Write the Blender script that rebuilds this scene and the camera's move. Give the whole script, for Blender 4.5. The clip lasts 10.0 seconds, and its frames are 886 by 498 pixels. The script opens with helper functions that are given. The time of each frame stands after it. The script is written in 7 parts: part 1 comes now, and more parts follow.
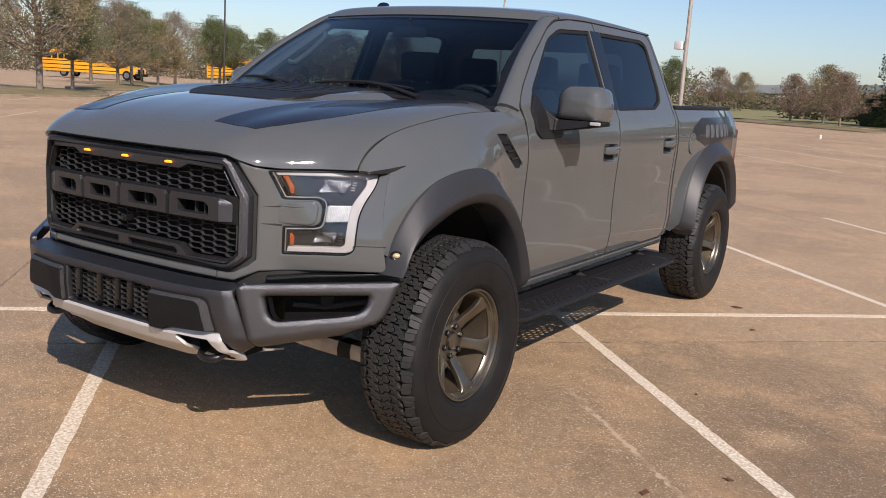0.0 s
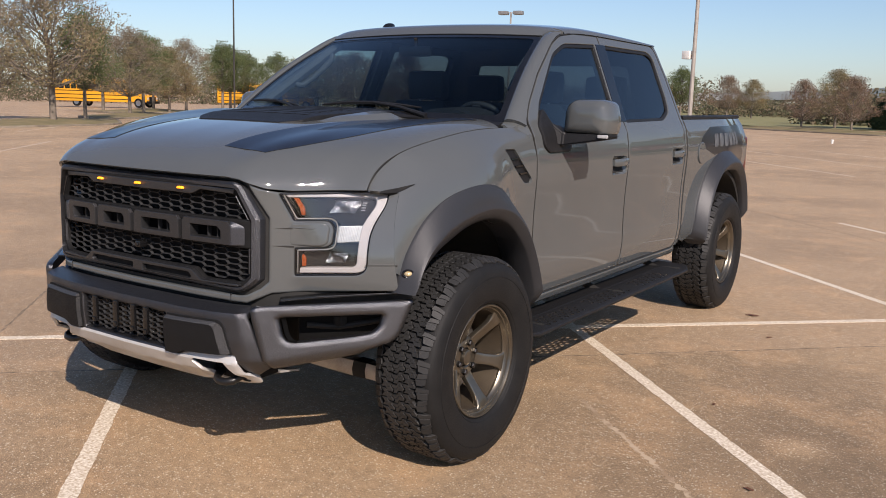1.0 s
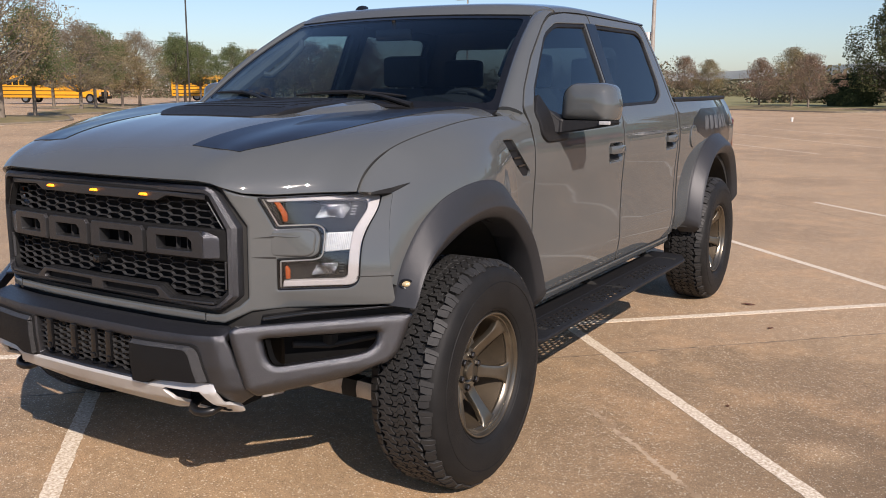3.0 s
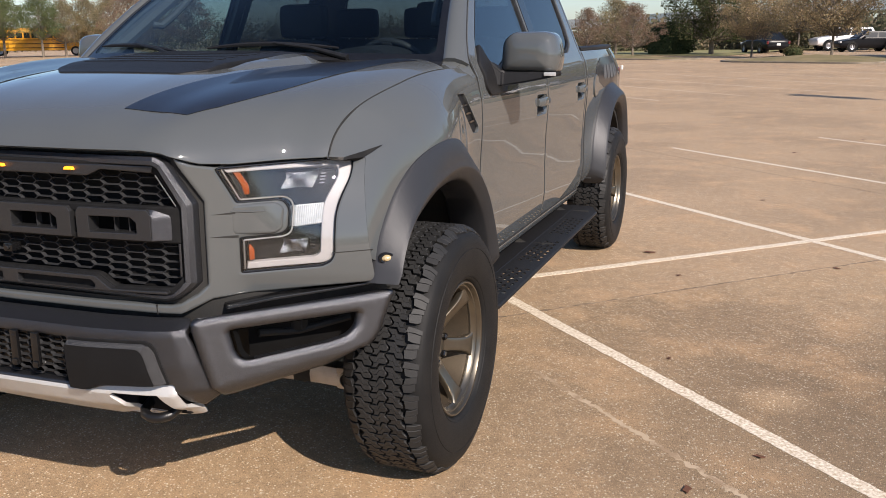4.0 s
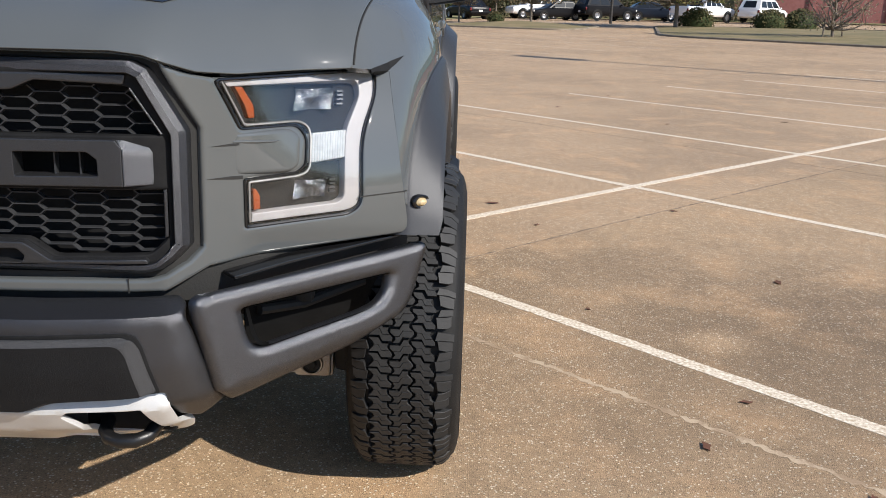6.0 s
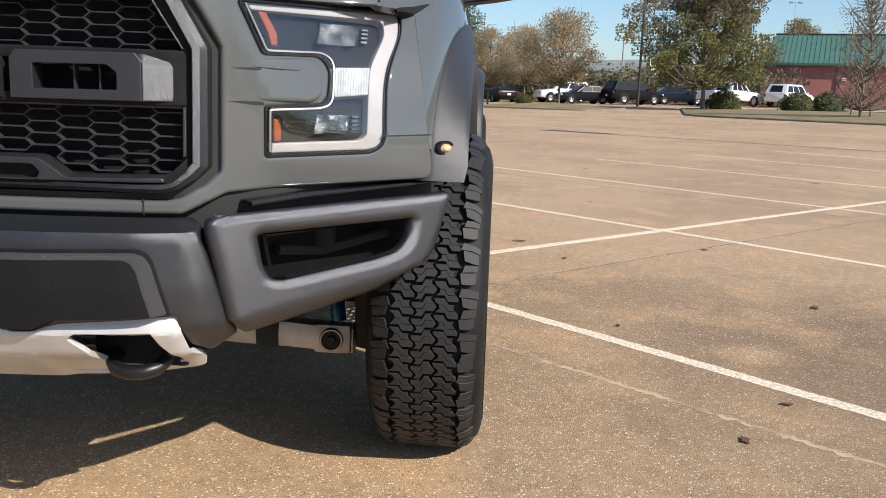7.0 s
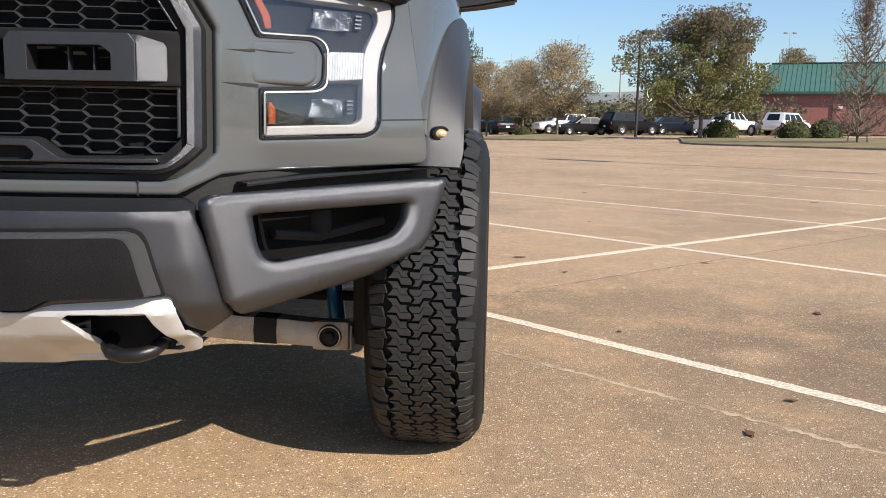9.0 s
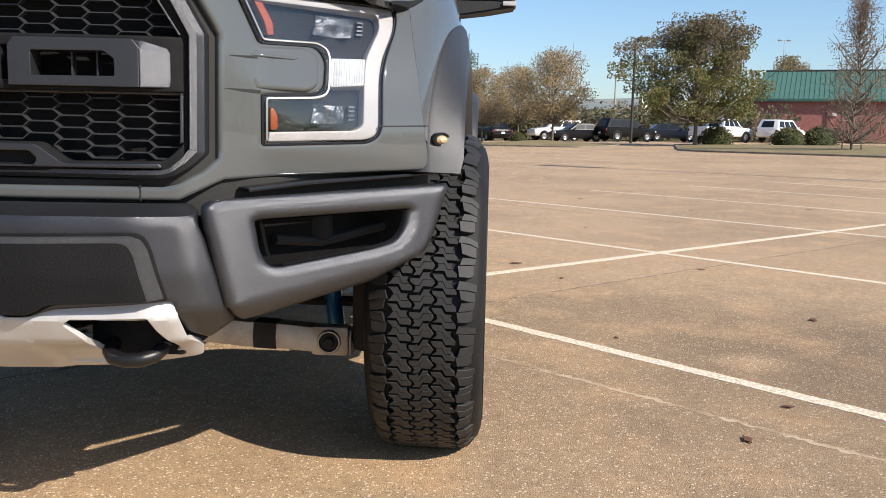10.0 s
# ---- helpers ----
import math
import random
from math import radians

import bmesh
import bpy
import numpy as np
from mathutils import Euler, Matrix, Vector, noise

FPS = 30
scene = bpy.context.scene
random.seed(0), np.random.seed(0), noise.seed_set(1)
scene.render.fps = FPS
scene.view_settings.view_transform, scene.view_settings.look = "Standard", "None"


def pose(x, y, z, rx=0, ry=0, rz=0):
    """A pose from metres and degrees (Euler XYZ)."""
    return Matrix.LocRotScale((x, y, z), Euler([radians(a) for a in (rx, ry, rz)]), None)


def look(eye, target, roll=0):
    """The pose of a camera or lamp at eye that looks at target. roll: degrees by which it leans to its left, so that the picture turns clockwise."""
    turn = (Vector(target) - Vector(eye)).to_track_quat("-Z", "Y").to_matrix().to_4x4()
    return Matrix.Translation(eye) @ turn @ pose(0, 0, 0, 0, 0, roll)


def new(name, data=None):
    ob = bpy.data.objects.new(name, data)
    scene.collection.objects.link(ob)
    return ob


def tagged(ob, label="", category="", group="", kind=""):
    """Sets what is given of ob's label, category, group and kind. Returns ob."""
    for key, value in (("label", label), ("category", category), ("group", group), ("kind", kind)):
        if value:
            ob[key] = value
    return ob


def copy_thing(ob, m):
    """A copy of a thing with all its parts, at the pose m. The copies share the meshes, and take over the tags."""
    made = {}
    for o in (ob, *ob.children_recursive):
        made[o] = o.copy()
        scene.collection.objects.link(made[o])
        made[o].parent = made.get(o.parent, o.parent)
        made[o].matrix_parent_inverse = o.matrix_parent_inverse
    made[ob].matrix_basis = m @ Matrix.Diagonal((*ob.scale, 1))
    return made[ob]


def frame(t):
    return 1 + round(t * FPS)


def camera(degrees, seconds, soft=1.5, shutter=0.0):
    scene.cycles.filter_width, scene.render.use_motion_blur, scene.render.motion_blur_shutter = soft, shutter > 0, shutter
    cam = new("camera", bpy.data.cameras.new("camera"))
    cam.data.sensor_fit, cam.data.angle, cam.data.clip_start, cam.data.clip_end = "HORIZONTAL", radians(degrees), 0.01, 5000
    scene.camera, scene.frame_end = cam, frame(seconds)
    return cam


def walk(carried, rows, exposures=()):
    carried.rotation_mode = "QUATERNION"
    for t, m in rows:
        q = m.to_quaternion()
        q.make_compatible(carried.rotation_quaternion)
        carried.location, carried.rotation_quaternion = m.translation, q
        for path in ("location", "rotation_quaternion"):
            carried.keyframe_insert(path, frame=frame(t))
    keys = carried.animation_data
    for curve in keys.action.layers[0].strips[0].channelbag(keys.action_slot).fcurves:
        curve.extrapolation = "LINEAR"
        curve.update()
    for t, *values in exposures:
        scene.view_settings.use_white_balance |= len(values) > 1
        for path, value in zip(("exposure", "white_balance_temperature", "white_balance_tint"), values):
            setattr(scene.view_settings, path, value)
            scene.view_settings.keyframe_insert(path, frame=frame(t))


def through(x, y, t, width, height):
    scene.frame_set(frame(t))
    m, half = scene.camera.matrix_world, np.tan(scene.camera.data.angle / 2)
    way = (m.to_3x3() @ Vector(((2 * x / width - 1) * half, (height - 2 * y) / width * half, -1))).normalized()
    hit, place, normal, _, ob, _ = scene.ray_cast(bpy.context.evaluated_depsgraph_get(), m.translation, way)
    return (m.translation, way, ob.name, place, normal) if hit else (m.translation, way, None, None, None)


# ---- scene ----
import mathutils

cam = camera(53.2, 10.0, soft=0.9)
PATH = [
    (0, (2.973, -2.106, 1.509), (1.911, -0.452, 1.139), 3.5),
    (0.5, (2.984, -2.102, 1.51), (1.901, -0.46, 1.145), 2.6),
    (1, (2.99, -2.113, 1.513), (1.897, -0.472, 1.179), 1.6),
    (1.5, (2.966, -2.11, 1.512), (1.886, -0.459, 1.185), 0.9),
    (2, (2.942, -2.12, 1.508), (1.876, -0.463, 1.166), 0.4),
    (3.5, (2.42, -1.791, 1.512), (1.51, -0.054, 1.118), -0.0),
    (4, (2.132, -1.833, 1.507), (1.454, -0.009, 1.042), -0.3),
    (4.5, (1.91, -1.787, 1.482), (1.346, 0.071, 1.004), 0.0),
    (5, (1.609, -1.623, 1.464), (1.209, 0.279, 0.991), 0.1),
    (5.5, (1.311, -1.559, 1.427), (1.19, 0.376, 0.934), 0.7),
    (6, (1.16, -1.491, 1.308), (1.123, 0.436, 0.775), 1.8),
    (7.5, (1.184, -1.498, 0.899), (1.042, 0.477, 0.62), 1.7),
    (8, (1.182, -1.514, 0.887), (1.04, 0.462, 0.613), 1.1),
    (8.5, (1.188, -1.498, 0.878), (1.06, 0.479, 0.601), 0.9),
    (9, (1.191, -1.5, 0.875), (1.079, 0.478, 0.6), 1.0),
    (9.5, (1.186, -1.503, 0.877), (1.08, 0.476, 0.607), 1.2),
    (10, (1.179, -1.509, 0.876), (1.078, 0.472, 0.614), 1.2),
]
walk(cam, [(t, look(eye, target, roll)) for t, eye, target, roll in PATH], exposures=[(0, 0.22, 6670, 17), (2.2, 0.22, 6670, 17), (3.5, 0.34, 6670, 16), (4.0, 0.40, 6620, 14), (4.5, 0.46, 6530, 11), (5.5, 0.49, 6320, 9), (6.0, 0.45, 6220, 9), (6.3, 0.46, 6240, 9), (7.5, 0.57, 6500, 10), (10, 0.60, 6500, 10)])

# ---- light: clear winter sky, sun ahead of the truck on its driver's side ----
SUN = Vector((0.51, -0.385, 0.48)).normalized()
world = bpy.data.worlds.new("sky")
scene.world = world
world.use_nodes = True
sky = world.node_tree.nodes.new("ShaderNodeTexSky")
sky.sky_type = "NISHITA"
sky.sun_disc = False
sky.sun_elevation = math.asin(SUN.z)
sky.sun_rotation = math.atan2(SUN.x, SUN.y)
sky.air_density, sky.dust_density, sky.ozone_density = 1.0, 0.68, 5.0
world.node_tree.nodes["Background"].inputs[1].default_value = 0.108
world.node_tree.links.new(sky.outputs[0], world.node_tree.nodes["Background"].inputs[0])
sun = new("sun", bpy.data.lights.new("sun", "SUN"))
sun.data.energy, sun.data.angle, sun.data.color = 4.95, radians(0.55), (1.0, 0.915, 0.815)
sun.matrix_world = look(SUN * 50, (0, 0, 0))


# ---- materials ----
def material(name, color, rough=0.5, metal=0.0, color2=None, scale=6.0, bump=0.0, bump_scale=150.0, coat=0.0, spec=0.5, rough2=None, per_piece=0.0, contrast=0.18):
    """A surface whose colour wanders between two tones at two scales, with fine relief."""
    m = bpy.data.materials.new(name)
    m.use_nodes = True
    n, l = m.node_tree.nodes, m.node_tree.links
    b = n["Principled BSDF"]
    co = n.new("ShaderNodeTexCoord")
    big, fine, mix = n.new("ShaderNodeTexNoise"), n.new("ShaderNodeTexNoise"), n.new("ShaderNodeMix")
    big.inputs["Scale"].default_value, big.inputs["Detail"].default_value = scale, 5
    fine.inputs["Scale"].default_value, fine.inputs["Detail"].default_value = bump_scale, 3
    l.new(co.outputs["Object"], big.inputs["Vector"])
    l.new(co.outputs["Object"], fine.inputs["Vector"])
    two = n.new("ShaderNodeMath")
    two.operation = "MULTIPLY_ADD"
    l.new(fine.outputs["Fac"], two.inputs[0])
    two.inputs[1].default_value = 0.35
    l.new(big.outputs["Fac"], two.inputs[2])
    r = n.new("ShaderNodeMapRange")
    r.inputs["From Min"].default_value, r.inputs["From Max"].default_value = 0.68 - contrast, 0.68 + contrast
    l.new(two.outputs[0], r.inputs["Value"])
    mix.data_type = "RGBA"
    mix.inputs["A"].default_value = (*color, 1)
    mix.inputs["B"].default_value = (*(color2 or [c * 0.85 for c in color]), 1)
    l.new(r.outputs[0], mix.inputs["Factor"])
    out = mix.outputs["Result"]
    if per_piece:
        info, hue, ran = n.new("ShaderNodeObjectInfo"), n.new("ShaderNodeHueSaturation"), n.new("ShaderNodeMapRange")
        ran.inputs["To Min"].default_value, ran.inputs["To Max"].default_value = 1 - per_piece, 1 + per_piece
        l.new(info.outputs["Random"], ran.inputs["Value"])
        l.new(ran.outputs[0], hue.inputs["Value"])
        l.new(out, hue.inputs["Color"])
        out = hue.outputs["Color"]
    l.new(out, b.inputs["Base Color"])
    b.inputs["Roughness"].default_value, b.inputs["Metallic"].default_value = rough, metal
    if rough2 is not None:
        rr = n.new("ShaderNodeMapRange")
        rr.inputs["To Min"].default_value, rr.inputs["To Max"].default_value = rough, rough2
        l.new(big.outputs["Fac"], rr.inputs["Value"])
        l.new(rr.outputs[0], b.inputs["Roughness"])
    b.inputs["Coat Weight"].default_value, b.inputs["Coat Roughness"].default_value = coat, 0.03
    b.inputs["Specular IOR Level"].default_value = spec
    if bump:
        bp = n.new("ShaderNodeBump")
        bp.inputs["Strength"].default_value, bp.inputs["Distance"].default_value = bump, 0.004
        l.new(fine.outputs["Fac"], bp.inputs["Height"])
        l.new(bp.outputs[0], b.inputs["Normal"])
    return m


def glass(name, tint, rough=0.0, gloss=0.92, least=0.05):
    """Thin sheet glass: a tinted clear film with a mirror gloss that rises at a glancing view."""
    m = bpy.data.materials.new(name)
    m.use_nodes = True
    n, l = m.node_tree.nodes, m.node_tree.links
    n.remove(n["Principled BSDF"])
    tr, gl, fr, mx = n.new("ShaderNodeBsdfTransparent"), n.new("ShaderNodeBsdfGlossy"), n.new("ShaderNodeLayerWeight"), n.new("ShaderNodeMixShader")
    power, scaled = n.new("ShaderNodeMath"), n.new("ShaderNodeMath")
    power.operation, scaled.operation = "POWER", "MULTIPLY_ADD"
    power.inputs[1].default_value, scaled.inputs[1].default_value, scaled.inputs[2].default_value = 4.5, gloss, least
    tr.inputs[0].default_value = (*tint, 1)
    gl.inputs["Roughness"].default_value = rough
    fr.inputs["Blend"].default_value = 0.5
    l.new(fr.outputs["Facing"], power.inputs[0])
    l.new(power.outputs[0], scaled.inputs[0])
    l.new(scaled.outputs[0], mx.inputs[0])
    l.new(tr.outputs[0], mx.inputs[1])
    l.new(gl.outputs[0], mx.inputs[2])
    l.new(mx.outputs[0], n["Material Output"].inputs[0])
    return m


PAINT = material("grey_car_paint", (0.0820, 0.0880, 0.0880), 0.6, 0.0, (0.0780, 0.0835, 0.0838), 3, 0.0, 900, coat=1.0, spec=0.0)
PAINT.node_tree.nodes["Principled BSDF"].inputs["Coat IOR"].default_value = 1.65
SATIN = material("satin_dark_metallic", (0.068, 0.070, 0.076), 0.34, 0.95, (0.178, 0.181, 0.193), 1000, 0.35, 1300, spec=0.5, contrast=0.14)
BEAM = material("satin_black_metallic", (0.052, 0.053, 0.058), 0.33, 0.90, (0.134, 0.135, 0.144), 1000, 0.3, 1300, spec=0.5, contrast=0.14)
RING = material("satin_grille_surround", (0.052, 0.053, 0.057), 0.31, 0.9, (0.128, 0.130, 0.138), 1000, 0.35, 1300, spec=0.5, contrast=0.14)
FLARE = material("satin_slate_flare", (0.030, 0.031, 0.034), 0.42, 0.30, (0.044, 0.045, 0.049), 700, 0.15, 1300, spec=0.35)
BLACK = material("black_textured_plastic", (0.008, 0.008, 0.0087), 0.55, 0.0, (0.0125, 0.0125, 0.0135), 40, 0.15, 900, spec=0.3)
GLOSSBLACK = material("gloss_black_plastic", (0.006, 0.006, 0.0065), 0.16, 0.0, (0.009, 0.009, 0.0095), 30)
PAD = material("black_grained_bumper_pad", (0.0070, 0.0071, 0.0076), 0.48, 0.0, (0.012, 0.012, 0.0125), 700, 0.5, 1100, spec=0.15)
# lighter copy of the pad's black: sunlight on the chamfer put into colour
PADEDGE = material("sunlit_grained_pad_edge", (0.010, 0.010, 0.011), 0.42, 0.0, (0.050, 0.050, 0.052), 800, 0.6, 1000, spec=0.5, contrast=0.16)
HOOK = material("black_powder_coated_steel", (0.007, 0.007, 0.0075), 0.35, 0.0, (0.010, 0.010, 0.0105), 30, 0.1, 700, spec=0.4)
CHARCOAL = material("charcoal_grille_plastic", (0.048, 0.049, 0.052), 0.34, 0.8, (0.098, 0.099, 0.104), 1000, 0.2, 1300, spec=0.4, contrast=0.14)
MESHGREY = material("grille_mesh_plastic", (0.026, 0.0268, 0.0285), 0.40, 0.0, (0.034, 0.035, 0.037), 30, spec=0.35)
DECAL = material("dark_matt_hood_stripe", (0.010, 0.011, 0.015), 0.33, 0.0, (0.013, 0.014, 0.018), 20, coat=0.35)
RUBBER = material("tyre_rubber", (0.0075, 0.0075, 0.0078), 0.6, 0.0, (0.0125, 0.0122, 0.0118), 14, 0.25, 500, contrast=0.25, spec=0.22)
TREAD = material("dusty_tread_rubber", (0.0150, 0.0152, 0.0154), 0.55, 0.0, (0.0245, 0.0242, 0.0238), 14, 0.25, 500, contrast=0.25, spec=0.35)
BRONZE = material("satin_bronze_alloy", (0.200, 0.178, 0.142), 0.30, 0.9, (0.160, 0.141, 0.112), 12, 0.03, 700)
# darker copy of the rim's bronze, with the barrel's shade in its colour
BRONZEDARK = material("shaded_bronze_barrel", (0.12, 0.095, 0.066), 0.5, 0.7, (0.09, 0.07, 0.05), 12)
STEEL = material("worn_steel", (0.42, 0.41, 0.39), 0.38, 0.9, (0.3, 0.29, 0.27), 25)
ALU = material("cast_aluminium_arm", (0.50, 0.46, 0.41), 0.5, 0.55, (0.30, 0.26, 0.22), 9, 0.2, 300, contrast=0.14)
SKID = material("silver_painted_skid_plate", (0.55, 0.55, 0.54), 0.36, 0.30, (0.46, 0.44, 0.41), 7, 0.05, 500, contrast=0.16)
CHROME = material("reflector_chrome", (0.30, 0.31, 0.32), 0.18, 1.0, (0.05, 0.05, 0.06), 160, 1.0, 170, contrast=0.12)
LED = material("white_light_guide", (0.43, 0.395, 0.385), 0.45, 0.0, (0.38, 0.350, 0.340), 20, spec=0.3)
WHITELENS = material("clear_ribbed_lens", (0.52, 0.52, 0.51), 0.3, 0.1, (0.42, 0.42, 0.42), 60, 0.15, 300, contrast=0.14)
AMBER = material("amber_reflector", (0.36, 0.075, 0.010), 0.2, 0.0, (0.27, 0.045, 0.006), 40, coat=0.6)
REDLENS = material("red_tail_lens", (0.10, 0.006, 0.006), 0.2, 0.0, (0.12, 0.006, 0.006), 40, coat=0.6)
WING = material("matt_black_plastic", (0.009, 0.009, 0.0095), 0.7, 0.0, (0.013, 0.013, 0.013), 30, spec=0.15)
# near-black that puts the shade inside the winglet openings into colour
PIT = material("cavity_shade_black", (0.0035, 0.0035, 0.0035), 0.6, 0.0, (0.005, 0.005, 0.005), 30, spec=0.1)
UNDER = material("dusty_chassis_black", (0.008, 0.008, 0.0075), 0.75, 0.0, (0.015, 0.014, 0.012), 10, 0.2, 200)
BLUE = material("blue_shock_body", (0.0, 0.13, 0.32), 0.3, 0.3, (0.0, 0.11, 0.28), 20, coat=0.5)
CLOTH = material("dark_seat_leather", (0.02, 0.02, 0.022), 0.6, 0.0, (0.028, 0.028, 0.03), 14, 0.2, 300)
TRIM = material("grey_interior_trim", (0.10, 0.105, 0.11), 0.7, 0.0, (0.085, 0.09, 0.095), 10, 0.1, 300)
LETTER = material("pale_bed_decal", (0.115, 0.118, 0.122), 0.4, 0.0, (0.05, 0.052, 0.056), 18)
WINDSHIELD = glass("windshield_glass", (0.72, 0.78, 0.79), 0.0, 0.55, 0.025)
PRIVACY = glass("dark_tinted_glass", (0.36, 0.39, 0.42))
SIDEGLASS = glass("side_window_glass", (0.60, 0.68, 0.71))
LENS = glass("headlight_lens", (0.93, 0.95, 0.96))
PALEAMBER = material("pale_amber_lens", (0.62, 0.47, 0.24), 0.2, 0.2, (0.5, 0.41, 0.26), 90, 0.5, 200, coat=0.5)
GLOW = bpy.data.materials.new("lit_amber_lamp")
GLOW.use_nodes = True
_b = GLOW.node_tree.nodes["Principled BSDF"]
_b.inputs["Base Color"].default_value = (0.9, 0.35, 0.02, 1)
_b.inputs["Emission Color"].default_value = (1.0, 0.27, 0.01, 1)
_b.inputs["Emission Strength"].default_value = 1.5


# ---- mesh tools ----
def part(name, bm, mat, parent=None, label="", sharp=35, smooth=True):
    me = bpy.data.meshes.new(name)
    bm.to_mesh(me)
    bm.free()
    me.materials.append(mat)
    if smooth:
        me.polygons.foreach_set("use_smooth", [True] * len(me.polygons))
        me.set_sharp_from_angle(angle=radians(sharp))
    ob = new(name, me)
    ob.parent = parent
    return tagged(ob, label)


def thing(name, label, category, group="", kind="", m=None):
    ob = tagged(new(name), label, category, group, kind)
    if m is not None:
        ob.matrix_basis = m
    return ob


def mesh_of(verts, faces):
    bm = bmesh.new()
    vs = [bm.verts.new(v) for v in verts]
    for f in faces:
        try:
            bm.faces.new([vs[i] for i in f])
        except ValueError:
            pass
    return bm


def join(*bms):
    out = bms[0]
    for b in bms[1:]:
        me = bpy.data.meshes.new("tmp")
        b.to_mesh(me)
        b.free()
        out.from_mesh(me)
        bpy.data.meshes.remove(me)
    return out


def mirrored(bm):
    """The same mesh on the other side of the truck (x reversed)."""
    o = bm.copy()
    for v in o.verts:
        v.co.x = -v.co.x
    bmesh.ops.reverse_faces(o, faces=o.faces)
    return o


def moved(bm, m):
    bm.transform(m)
    return bm


def box(c, size, bevel=0.0, m=None, seg=2):
    bm = bmesh.new()
    bmesh.ops.create_cube(bm, size=1)
    bm.transform(Matrix.Translation(c) @ Matrix.Diagonal((*size, 1)))
    if bevel:
        bmesh.ops.bevel(bm, geom=bm.edges[:], offset=bevel, segments=seg, affect="EDGES", profile=0.6)
    if m is not None:
        bm.transform(m)
    return bm


def dense(loop, step):
    out = []
    for a, b in zip(loop, loop[1:] + loop[:1]):
        k = max(1, int(math.ceil(math.dist(a, b) / step)))
        out += [(a[0] + (b[0] - a[0]) * i / k, a[1] + (b[1] - a[1]) * i / k) for i in range(k)]
    return out


def filleted(loop, r, n=4):
    """Rounds the corners of a flat outline; r is one radius or one for each corner."""
    out, k = [], len(loop)
    for i, p in enumerate(loop):
        a, b = Vector(loop[i - 1]), Vector(loop[(i + 1) % k])
        p = Vector(p)
        ri = r[i] if isinstance(r, (list, tuple)) else r
        c = min(ri, 0.48 * (a - p).length, 0.48 * (b - p).length)
        if c < 1e-5:
            out.append(tuple(p))
            continue
        s, e = p + (a - p).normalized() * c, p + (b - p).normalized() * c
        for j in range(n + 1):
            t = j / n
            out.append(tuple(s * (1 - t) ** 2 + p * 2 * t * (1 - t) + e * t * t))
    return out


def inset(loop, d):
    """The outline moved inwards by d."""
    c, out = Vector((sum(p[0] for p in loop) / len(loop), sum(p[1] for p in loop) / len(loop))), []
    for i, p in enumerate(loop):
        t = (Vector(loop[(i + 1) % len(loop)]) - Vector(loop[i - 1])).normalized()
        n = Vector((-t.y, t.x))
        if n.dot(c - Vector(p)) < 0:
            n = -n
        out.append((p[0] + n.x * d, p[1] + n.y * d))
    return out


def inside(P, loop):
    x, y = P[:, 0], P[:, 1]
    hit = np.zeros(len(P), bool)
    for (ax, ay), (bx, by) in zip(loop, loop[1:] + loop[:1]):
        if ay == by:
            continue
        c = (ay > y) != (by > y)
        hit ^= c & (x < (bx - ax) * (y - ay) / (by - ay) + ax)
    return hit


def edge_distance(P, loops):
    best = np.full(len(P), 1e9)
    for loop in loops:
        A = np.array(loop)
        B = np.roll(A, -1, 0)
        for a, b in zip(A, B):
            d = b - a
            q = max(float(d @ d), 1e-12)
            t = np.clip(((P - a) @ d) / q, 0, 1)
            best = np.minimum(best, np.hypot(*(P - a - t[:, None] * d).T))
    return best


